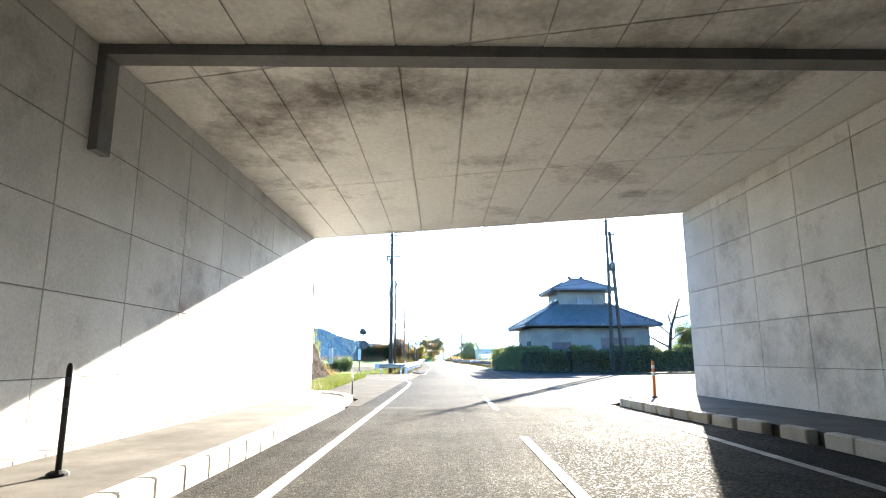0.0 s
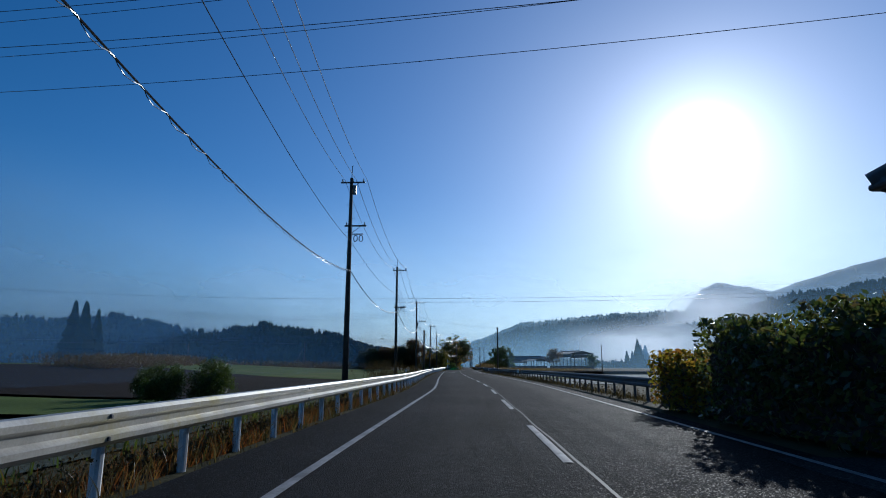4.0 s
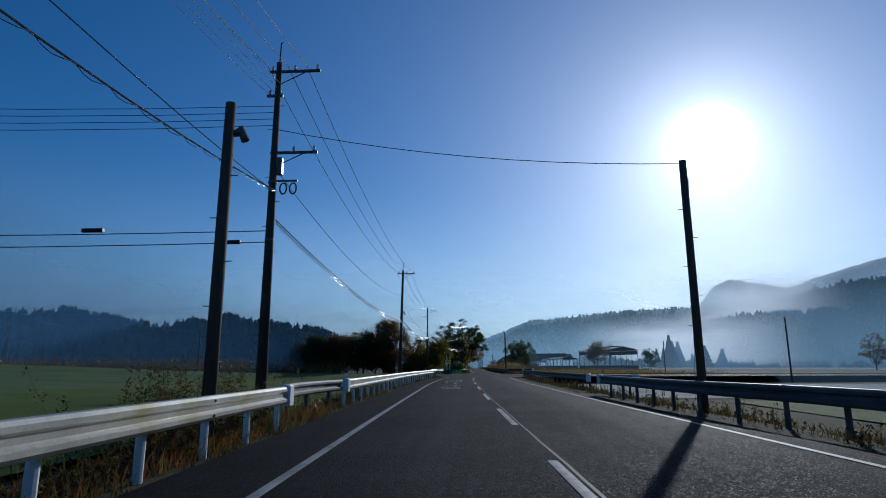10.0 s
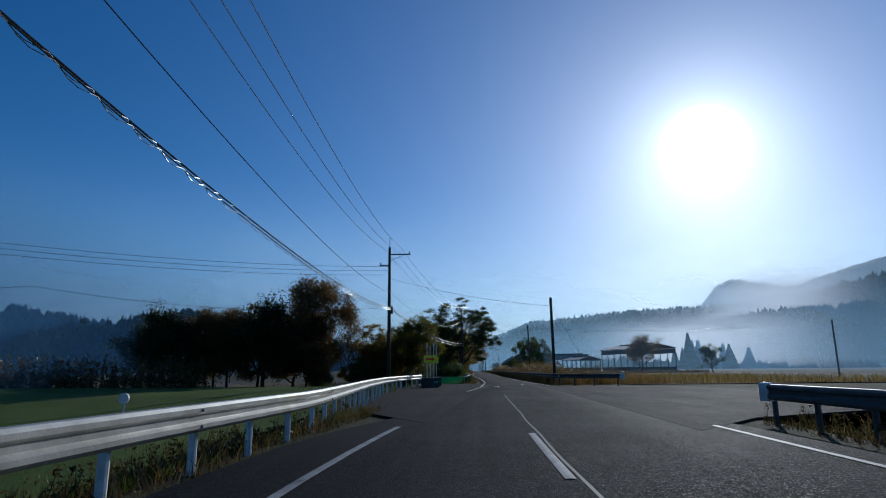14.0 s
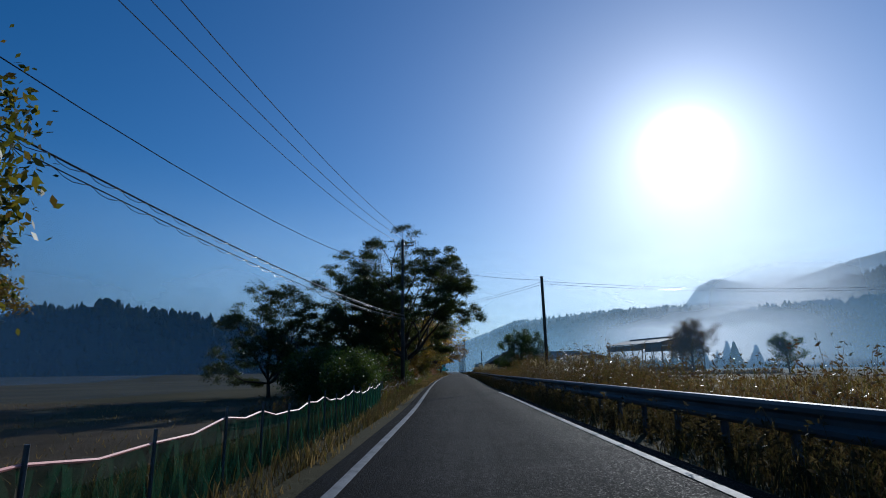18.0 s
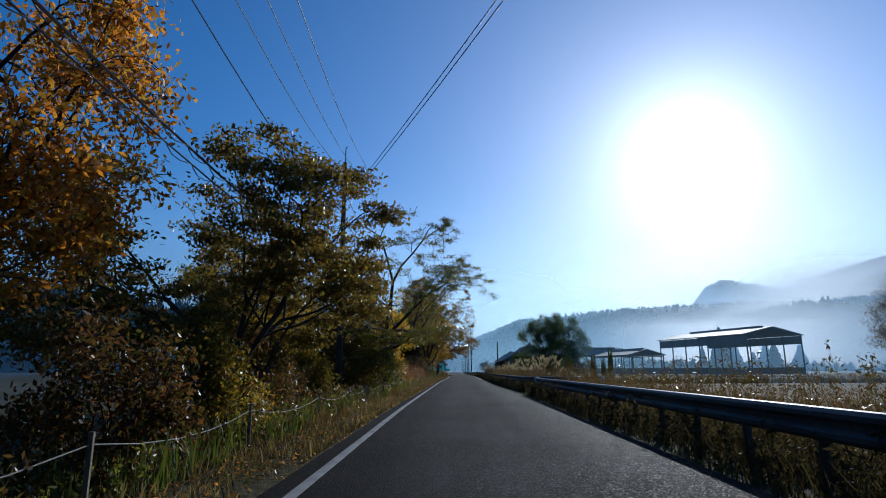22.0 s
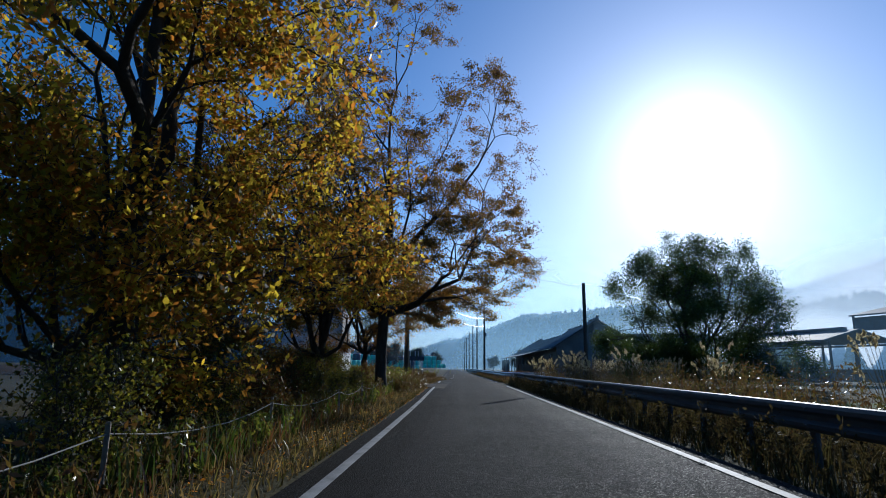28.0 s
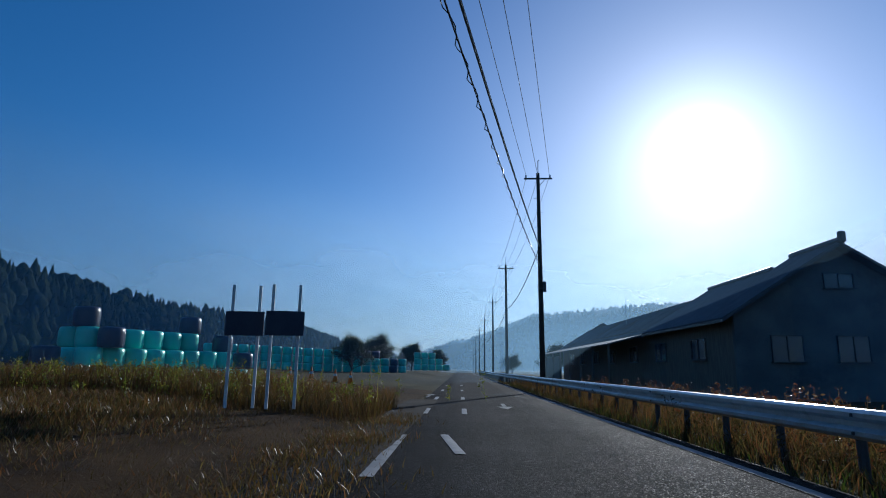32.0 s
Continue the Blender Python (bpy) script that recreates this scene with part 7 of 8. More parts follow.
# ---- far land: hills, conifers, mist ----


def ridge(name, mat, crest, depth, label, jag=3.0, seed=0, nu=160, step_noise=0.02, trees=0, th=(7, 12)):
    """A long wooded hill: crest is a list of (x, y, height); it falls to the valley on both sides, with tree tops over it."""
    cx, cy, cz = ([c[i] for c in crest] for i in range(3))
    prof = [(-1.0, 0.0), (-0.88, 0.12), (-0.75, 0.27), (-0.62, 0.44), (-0.5, 0.6), (-0.38, 0.74), (-0.26, 0.86), (-0.14, 0.95), (0.0, 1.0), (0.3, 0.8), (1.0, 0.0)]

    def place(u, a, q):
        u = u * (len(crest) - 1)
        k = min(len(crest) - 2, int(u))
        w = u - k
        w = w * w * (3 - 2 * w)
        x, y, z = (c[k] + (c[k + 1] - c[k]) * w for c in (cx, cy, cz))
        d = Vector((cx[k + 1] - cx[k], cy[k + 1] - cy[k])).normalized()
        x, y = x + d.y * a * depth, y - d.x * a * depth
        n1 = noise.noise((x * step_noise + seed, y * step_noise, 0.5)) * jag
        n2 = noise.noise((x * step_noise * 5 + seed, y * step_noise * 5, 2.5)) * jag * 0.4
        return x, y, max(-1.0, z * q + (n1 + n2) * (q > 0.05)) - 0.5
    v = [place(i / nu, a, q) for i in range(nu + 1) for a, q in prof]
    m = len(prof)
    s = Shape().add(v, [(i * m + k, (i + 1) * m + k, (i + 1) * m + k + 1, i * m + k + 1) for i in range(nu) for k in range(m - 1)])
    tagged(put(name, s, mat, smooth=True), label, "hill", kind="structure")
    if trees:
        rng = np.random.default_rng(seed + 100)
        t = Shape()
        for _ in range(trees):
            a = -rng.random() ** 1.05
            q = float(np.interp(a, [c[0] for c in prof], [c[1] for c in prof]))
            x, y, z = place(rng.random(), a, q)
            h = rng.uniform(*th)
            r = h * rng.uniform(0.18, 0.42)
            if rng.random() < 0.55:
                pr = [(r * 0.9, 0.0), (r, h * 0.2), (r * 0.55, h * 0.5), (r * 0.25, h * 0.8), (0.05, h)]
            else:
                pr = [(r * 0.7, 0.0), (r, h * 0.3), (r * 0.85, h * 0.55), (r * 0.45, h * 0.75), (0.1, h * 0.82)]
            t.lathe((x, y, z - 0.5), pr, 6)
        tagged(put("hill_forest", t, mat, smooth=True), "closed forest of conifers and broadleaf crowns on the hill", "forest", kind="stuff")


ridge("backdrop_hill_west", FOREST, [(-330, -120, 14), (-300, 60, 20), (-340, 240, 20), (-360, 420, 26), (-345, 590, 46), (-285, 700, 32), (-200, 820, 20), (-150, 880, 6)][::-1], 110, "dark wooded hill along the west side of the valley", 4.5, 2, 200, trees=5200, th=(4, 8))
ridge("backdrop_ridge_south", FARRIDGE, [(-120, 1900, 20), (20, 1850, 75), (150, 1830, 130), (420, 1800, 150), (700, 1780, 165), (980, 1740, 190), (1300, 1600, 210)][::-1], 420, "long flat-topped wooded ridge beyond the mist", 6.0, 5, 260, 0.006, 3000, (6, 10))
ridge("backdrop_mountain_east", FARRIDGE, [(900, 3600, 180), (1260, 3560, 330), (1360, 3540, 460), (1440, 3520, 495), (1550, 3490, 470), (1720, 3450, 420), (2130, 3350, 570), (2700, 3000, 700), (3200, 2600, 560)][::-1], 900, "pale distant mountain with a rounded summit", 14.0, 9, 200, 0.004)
ridge("backdrop_hill_east", FOREST, [(150, 900, 10), (260, 860, 40), (380, 810, 84), (500, 730, 99), (640, 560, 92), (760, 300, 80), (800, 0, 80)][::-1], 150, "dark conifer-covered hill on the east side", 6.0, 13, 200, trees=7500, th=(6, 11))
ridge("backdrop_hill_near_west", FOREST, [(-55, 690, 5), (-69, 663, 10), (-79, 629, 13), (-93, 590, 17), (-101, 561, 19), (-116, 530, 26), (-160, 490, 31), (-205, 430, 20), (-260, 360, 12)], 46, "wooded slope behind the wrapped bales", 3.0, 17, 160, trees=3200, th=(2.5, 6))
rc = random.Random(3)


def conifers(pts, hmin, hmax, label, fat=1.0):
    s = Shape()
    for x, y, z in pts:
        h = rc.uniform(hmin, hmax)
        r = h * rc.uniform(0.16, 0.24) * fat
        prof = []
        for k in range(6):
            u = k / 6
            prof += [(r * (1 - u) * 1.0, h * u), (r * (1 - u) * 0.62, h * (u + 0.13))]
        prof.append((0.05, h))
        s.lathe((x, y, z - 1.0), prof, 6)
    return tagged(put("far_conifers", s, FOREST), label, "trees", kind="stuff")


conifers([(150 + rc.uniform(-60, 160) + i * 1.2, 900 - i * 0.6 + rc.uniform(-30, 20), max(0, 0.24 * i - 6 + rc.uniform(-4, 4))) for i in range(220)], 8, 16, "pointed conifers at the foot of the east hill")
conifers([(-150, 271, 0), (-146.5, 274, 0), (-153, 276, 0), (-148, 269, 0), (-152, 273, 0), (-157, 275, 0)], 23, 28, "tall dark conifers in the fields", 1.3)
conifers([(208 + rc.gauss(0, 17), 726 + rc.gauss(0, 10), 0) for i in range(15)], 16, 34, "tall cedars clustered behind the cattle sheds", 1.9)
conifers([(-60, 760, 0), (-57, 765, 0), (-52, 770, 0)], 14, 22, "lone far conifers beside the road")
conifers([(-150 - i * 2.4 + rc.uniform(-9, 9), 300 + i * 5 + rc.uniform(-9, 9), 0) for i in range(40)], 6, 12, "dark trees across the fields")


def mist(pts, z0, z1, colour, low, high, strength, scale, label, centre=None, reach=1.0):
    """One upright sheet of haze, closed round the valley."""
    pts = list(pts)
    s = Shape()
    s.add([(x, y, z) for x, y in pts for z in (z0, z1)], [(2 * i, 2 * i + 2, 2 * i + 3, 2 * i + 1) for i in range(len(pts) - 1)])
    ob = put("morning_mist", s, mist_mat("morning_mist", colour, low, high, strength, scale, centre, reach), smooth=True)
    ob.visible_shadow = False
    return tagged(ob, label, "mist", kind="stuff")


def oval(cx, cy, rx, ry, n=64):
    return [(cx + rx * math.cos(2 * math.pi * i / n), cy + ry * math.sin(2 * math.pi * i / n)) for i in range(n + 1)]


def arc(cx, cy, rx, ry, a0, a1, n=40):
    return [(cx + rx * math.cos(radians(a0 + (a1 - a0) * i / n)), cy + ry * math.sin(radians(a0 + (a1 - a0) * i / n))) for i in range(n + 1)]


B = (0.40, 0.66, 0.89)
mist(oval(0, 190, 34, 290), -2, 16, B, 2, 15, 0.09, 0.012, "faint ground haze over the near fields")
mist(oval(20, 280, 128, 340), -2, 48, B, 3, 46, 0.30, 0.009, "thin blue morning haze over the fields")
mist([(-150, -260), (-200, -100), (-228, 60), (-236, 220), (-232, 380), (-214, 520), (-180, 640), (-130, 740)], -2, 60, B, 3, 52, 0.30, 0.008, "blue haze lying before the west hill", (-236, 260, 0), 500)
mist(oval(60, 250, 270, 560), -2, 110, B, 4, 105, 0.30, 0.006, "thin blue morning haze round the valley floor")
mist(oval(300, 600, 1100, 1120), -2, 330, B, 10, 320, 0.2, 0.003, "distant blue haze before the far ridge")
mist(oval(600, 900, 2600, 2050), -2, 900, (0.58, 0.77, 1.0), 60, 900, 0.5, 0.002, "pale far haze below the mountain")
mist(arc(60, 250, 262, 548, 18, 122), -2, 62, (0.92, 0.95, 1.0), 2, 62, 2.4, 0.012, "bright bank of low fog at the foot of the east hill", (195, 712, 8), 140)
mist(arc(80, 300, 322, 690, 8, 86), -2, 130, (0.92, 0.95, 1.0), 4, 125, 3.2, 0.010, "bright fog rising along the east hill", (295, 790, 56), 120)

# ---- buildings ----
def hip_roof(par, name, x0, x1, y0, y1, z0, z1, ridge_in, mat, over=0.7, courses=16, tile_w=0.28, label=""):
    """A hipped roof over the box, laid in raised tile rows, with ridge caps and eaves boards."""
    X0, X1, Y0, Y1 = x0 - over, x1 + over, y0 - over, y1 + over
    yr = (Y0 + Y1) / 2
    rx0, rx1 = X0 + ridge_in, X1 - ridge_in
    A, Bp, C, Dp = (X0, Y0, z0), (X1, Y0, z0), (X1, Y1, z0), (X0, Y1, z0)
    R0, R1 = (rx0, yr, z1), (rx1, yr, z1)
    roof = put(name, Shape().add([A, Bp, C, Dp, R0, R1, *[(p[0], p[1], z0 - 0.16) for p in (A, Bp, C, Dp)]],
                                 [(0, 1, 5, 4), (1, 2, 5), (2, 3, 4, 5), (3, 0, 4), (0, 6, 7, 1), (1, 7, 8, 2), (2, 8, 9, 3), (3, 9, 6, 0), (9, 8, 7, 6)]), mat, par, label)
    for (e0, e1, t0, t1) in ((A, Bp, R0, R1), (Bp, C, R1, R1), (C, Dp, R1, R0), (Dp, A, R0, R0)):
        e0, e1, t0, t1 = map(Vector, (e0, e1, t0, t1))
        n = max(3, int((e1 - e0).length / tile_w))
        nrm = (e1 - e0).cross(t0 - e0).normalized()
        if nrm.z < 0:
            nrm = -nrm
        s = Shape()
        L = (e1 - e0).length
        d = (e1 - e0) / L
        a0, a1 = (t0 - e0).dot(d), (t1 - e0).dot(d)
        up = (t0 - e0) - d * a0
        for i in range(n):
            u = (i + 0.5) * L / n
            f = 1.0
            if u < a0:
                f = u / a0
            elif u > a1:
                f = (L - u) / max(1e-6, L - a1)
            if f < 0.05:
                continue
            p0 = e0 + d * u + nrm * 0.02
            s.tube([p0, p0 + up * f], 0.075, 6, True)
        put("tile_ribbing", s, mat, roof)
    caps = ((R0, R1), (A, R0), (Dp, R0), (Bp, R1), (C, R1))
    for a, b in caps:
        if (Vector(a) - Vector(b)).length > 0.1:
            put("ridge_cap", Shape().tube([a, b], 0.16, 8), mat, roof, smooth=True)
    for p in (R0, R1):
        put("ridge_end", Shape().box((p[0], p[1], p[2] + 0.14), (0.34, 0.34, 0.42), 0, 0.06), mat, roof)
    put("gutter", Shape().tube([(A[0], A[1], z0 - 0.1), (Bp[0], Bp[1], z0 - 0.1)], 0.06, 8), DARKSTEEL, roof)
    put("gutter", Shape().tube([(A[0], A[1], z0 - 0.1), (Dp[0], Dp[1], z0 - 0.1)], 0.06, 8), DARKSTEEL, roof)
    return roof


def window(par, c, w, h, face, mat_frame=DARKSTEEL, panes=2, name="window"):
    """face: 'x-', 'x+', 'y-' or 'y+': the side of the wall that it looks out of."""
    axis = 0 if face[0] == 'y' else 1
    sgn = -1 if face[1] == '-' else 1

    def bx(s, du, dz, wu, wz, dep, push):
        cc = [c[0], c[1], c[2] + dz]
        cc[axis] += du
        cc[1 - axis] += sgn * push
        size = [0, 0, wz]
        size[axis], size[1 - axis] = wu, dep
        return s.box(cc, size)
    t = 0.05
    win = put(name, bx(Shape(), 0, 0, w, h, 0.03, -0.01), BLACK, par)
    for dz in (h / 2, -h / 2):
        put("frame_rail", bx(Shape(), 0, dz, w + t, t, 0.12, 0.03), mat_frame, win)
    for k in range(panes + 1):
        put("frame_stile", bx(Shape(), -w / 2 + w * k / panes, 0, t if k in (0, panes) else 0.045, h - t, 0.12, 0.03), mat_frame, win)
    for k in range(panes):
        put("pane", bx(Shape(), -w / 2 + w * (k + 0.5) / panes, 0, w / panes - 0.05, h - 0.05, 0.02, 0.02), GLASS, win)
    sl = Shape()
    bx(sl, 0, -h / 2 - 0.06, w + 0.2, 0.05, 0.2, 0.08)
    put("sill", sl, mat_frame, win)
    return win


def village_house():
    t = thing("house", "two-storey Japanese house with grey tiled hip roofs, in shade", "house", (13.6, 58.6, 0), 3.0)
    put("lower_wall", Shape().box((0, 0, 1.95), (11.0, 7.8, 4.1), 0, 0.0), PLASTER, t)
    put("upper_wall", Shape().box((0.1, 1.3, 5.9), (4.7, 4.7, 4.0), 0, 0.0), PLASTER, t)
    put("footing", Shape().box((0, 0, 0.2), (11.2, 8.0, 0.5), 0, 0.0), CONCRETE, t)
    put("board_cladding", Shape().box((0, -3.93, 0.95), (10.8, 0.06, 1.1)), WOOD, t)
    hip_roof(t, "lower_roof", -5.5, 5.5, -3.9, 3.9, 4.25, 7.0, 4.6, ROOFTILE, 0.9)
    hip_roof(t, "upper_roof", -2.25, 2.45, -1.05, 3.65, 7.9, 9.25, 2.5, ROOFTILE, 0.8)
    window(t, (-2.9, -3.92, 2.0), 1.7, 1.3, 'y-')
    window(t, (2.4, -3.92, 2.1), 3.0, 1.9, 'y-', panes=4)
    window(t, (-5.52, -1.8, 2.2), 1.6, 1.2, 'x-')
    window(t, (-5.52, 2.6, 2.2), 0.9, 1.0, 'x-')
    window(t, (0.3, -1.07, 6.6), 1.6, 0.9, 'y-')
    window(t, (-2.27, 0.2, 6.4), 0.7, 1.2, 'x-', STEEL_WHITE)
    window(t, (-2.27, 2.2, 6.4), 0.7, 1.2, 'x-', STEEL_WHITE)
    put("drain_pipe", Shape().tube([(-6.3, 4.7, 4.1), (-5.6, 4.0, 3.6), (-5.6, 3.95, 0.2)], 0.045, 8), DARKSTEEL, t)
    put("drain_pipe", Shape().tube([(-2.9, 4.3, 7.75), (-2.35, 3.7, 7.3), (-2.35, 3.7, 4.9)], 0.045, 8), DARKSTEEL, t)
    a = put("antenna_mast", Shape().tube([(-4.9, 3.0, 4.6), (-4.9, 3.0, 6.4)], 0.025, 6), STEEL, t)
    put("antenna_boom", Shape().tube([(-5.7, 3.0, 6.2), (-4.2, 3.0, 6.45)], 0.015, 5), STEEL, a)
    for k in range(6):
        x = -5.6 + k * 0.26
        put("antenna_rod", Shape().tube([(x, 2.6, 6.22 + k * 0.045), (x, 3.4, 6.22 + k * 0.045)], 0.008, 4), STEEL, a)


def second_house():
    t = thing("house", "low tiled farmhouse behind a dark hedge", "house", (36, 58, 0), -6)
    put("wall", Shape().box((0, 0, 1.9), (15, 8, 3.8)), PLASTER, t)
    hip_roof(t, "roof", -7.5, 7.5, -4, 4, 3.8, 6.3, 3.2, ROOFTILE, 0.8)
    window(t, (-3, -4.02, 1.9), 2.4, 1.6, 'y-', panes=3)
    window(t, (3, -4.02, 1.9), 2.4, 1.6, 'y-', panes=3)


def hedge(pts, h, w, label, seed, mat=L_HEDGE):
    """A clipped hedge: leafy shell over a dark twiggy core."""
    t = thing("hedge", label, "hedge", group="garden hedges")
    rng = np.random.default_rng(seed)
    core = Shape()
    P = [Vector(p) for p in pts]
    V, F, k = [], [], 0
    for a, b in zip(P, P[1:]):
        d = b - a
        L = d.length
        ang = math.degrees(math.atan2(d.y, d.x))
        m = (a + b) / 2
        core.box((m.x, m.y, h * 0.44), (L, w * 0.6, h * 0.84), ang, 0.05)
        n = int(L * h * 900)
        u = rng.random(n)
        side = rng.normal(0, 0.36, n).clip(-0.55, 0.55) * w
        z = h * rng.random(n) ** 0.7 * (1 + 0.12 * np.sin(u * L * 1.7) + 0.06 * np.sin(u * L * 5.1))
        nd = Vector((-d.y, d.x)).normalized()
        d1 = d.normalized()
        c = np.stack([a.x + d.x * u + nd.x * side, a.y + d.y * u + nd.y * side, z], 1)
        q1 = rng.normal(0, 1, (n, 3))
        q1 /= np.linalg.norm(q1, axis=1)[:, None]
        q2 = np.cross(q1, rng.normal(0, 1, (n, 3)))
        q2 /= np.linalg.norm(q2, axis=1)[:, None]
        s = rng.uniform(0.05, 0.11, (n, 1))
        V.append(np.stack([c - q1 * s, c + q2 * s * 0.5, c + q1 * s, c - q2 * s * 0.5], 1).reshape(-1, 3))
        F.append(np.arange(4 * n).reshape(n, 4) + k)
        k += 4 * n
    put("core", core, BARK, t)
    put("foliage", raw_mesh("foliage", np.concatenate(V), np.concatenate(F), mat), None, t)


def barn():
    t = thing("barn", "long weathered barn with tiled gable roof, dark against the sun", "barn", (16.4, 455.3, 0), 1.0)
    W, Lh, E, R = 6.0, 54.0, 4.6, 8.4
    gable = Shape().add([(-W, 0, -0.3), (W, 0, -0.3), (W, 0, E), (0, 0, R - 0.25), (-W, 0, E), (-W, 0.25, -0.3), (W, 0.25, -0.3), (W, 0.25, E), (0, 0.25, R - 0.25), (-W, 0.25, E)],
                        [(0, 1, 2, 3, 4), (9, 8, 7, 6, 5), (0, 5, 6, 1), (1, 6, 7, 2), (2, 7, 8, 3), (3, 8, 9, 4), (4, 9, 5, 0)])
    put("gable_wall", gable, BARNWALL, t, "grey weathered mortar gable wall, silhouette shade in its colour")
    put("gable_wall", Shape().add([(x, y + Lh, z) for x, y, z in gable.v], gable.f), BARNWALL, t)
    for sx in (-1, 1):
        put("side_wall", Shape().box((sx * (W - 0.12), Lh / 2, E / 2 - 0.15), (0.24, Lh - 0.5, E + 0.3)), WOOD, t)
        for nm, y0, y1, rx_, rz_, mat in (("tiled_roof", -0.7, 4.2, 0.0, R, ROOFTILE), ("tiled_roof", 4.2, 13.5, -1.35, R - 0.85, ROOFTILE), ("metal_roof", 13.5, Lh + 0.6, -2.0, R - 1.45, ROOFMETAL)):
            eave, ez = sx * (W + 0.9), E - 0.55 - (0.12 if mat is ROOFMETAL else 0.0)
            roof = put(nm, Shape().add([(eave, y0, ez), (rx_, y0, rz_), (rx_, y1, rz_), (eave, y1, ez), (eave, y0, ez - 0.16), (rx_, y0, rz_ - 0.16), (rx_, y1, rz_ - 0.16), (eave, y1, ez - 0.16)],
                                       [(0, 1, 2, 3), (7, 6, 5, 4), (0, 4, 5, 1), (3, 2, 6, 7), (0, 3, 7, 4)]), mat, t)
            k = int((y1 - y0) / 0.3)
            roll = Shape().tube([(eave, 0, ez + 0.02), (rx_, 0, rz_ + 0.02)], 0.075 if mat is ROOFTILE else 0.04, 5, True).mesh("roof_roll", mat)
            for i in range(k):
                put("roof_roll", roll, None, roof, at=pose(0, y0 + (y1 - y0) * (i + 0.5) / k, 0))
    put("ridge_cap", Shape().tube([(-1.35, 4.2, R - 0.76), (-1.35, 13.5, R - 0.76)], 0.2, 8), ROOFTILE, t)
    put("roof_antenna", Shape().tube([(-3.4, 30, 6.0), (-3.4, 30, 8.6), (-3.0, 30, 8.65)], 0.02, 5), STEEL, t)
    put("ridge_cap", Shape().tube([(0, -0.8, R + 0.1), (0, 4.2, R + 0.1)], 0.22, 8), ROOFTILE, t)
    put("ridge_end", Shape().box((0, -0.8, R + 0.3), (0.4, 0.3, 0.6), 0, 0.08), ROOFTILE, t)
    for x, z, w, h in ((-3.2, 2.5, 1.7, 1.4), (0.4, 2.5, 1.7, 1.4), (3.8, 2.5, 1.7, 1.4), (0, 6.3, 1.6, 0.8)):
        window(t, (x, -0.02, z), w, h, 'y-')
    for k in range(7):
        window(t, (-W - 0.01, 5 + k * 7, 2.6), 2.2, 1.3, 'x-')
    lean = put("lean_to_roof", Shape().add([(-W - 0.2, 14, 4.2), (-W - 3.6, 14, 3.3), (-W - 3.6, Lh, 3.3), (-W - 0.2, Lh, 4.2), (-W - 0.2, 14, 4.1), (-W - 3.6, 14, 3.2), (-W - 3.6, Lh, 3.2), (-W - 0.2, Lh, 4.1)],
                                           [(0, 1, 2, 3), (7, 6, 5, 4), (0, 4, 5, 1), (1, 5, 6, 2), (2, 6, 7, 3)]), ROOFMETAL, t)
    for k in range(8):
        put("lean_to_post", Shape().box((-W - 3.4, 14.3 + k * 5.6, 1.5), (0.16, 0.16, 3.5), 0, 0.01), WOOD, t)
    put("side_cladding", Shape().box((-W - 3.3, Lh - 8, 1.4), (0.08, 16, 2.9)), WOOD, t)


def open_shed(x, y, w, l, e, r, rz, label, skirt=0.25):
    """A cattle shed: metal roof on posts, half-high boarding, open above."""
    t = thing("cattle_shed", label, "shed", (x, y, 0), rz, group="cattle sheds")
    for sx in (-1, 1):
        put("roof", Shape().add([(-l / 2, sx * (w / 2 + 0.8), e), (-l / 2, 0, r), (l / 2, 0, r), (l / 2, sx * (w / 2 + 0.8), e), (-l / 2, sx * (w / 2 + 0.8), e - 0.2), (-l / 2, 0, r - 0.2), (l / 2, 0, r - 0.2), (l / 2, sx * (w / 2 + 0.8), e - 0.2)],
                                [(0, 1, 2, 3), (7, 6, 5, 4), (0, 4, 5, 1), (3, 2, 6, 7), (0, 3, 7, 4)]), ROOFMETAL, t)
        n = max(3, int(l / 4.5))
        for k in range(n + 1):
            put("post", Shape().box((-l / 2 + l * k / n, sx * w / 2, e / 2 - 0.3), (0.22, 0.22, e + 0.4)), DARKSTEEL, t)
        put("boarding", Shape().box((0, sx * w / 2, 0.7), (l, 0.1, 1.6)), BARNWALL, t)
        put("upper_wall", Shape().box((0, sx * w / 2, e - 0.3 - skirt / 2), (l, 0.08, skirt)), ROOFMETAL, t, "dark sheet cladding below the eaves")
    put("ridge_vent", Shape().box((0, 0, r + 0.15), (l * 0.8, 0.8, 0.35)), ROOFMETAL, t)


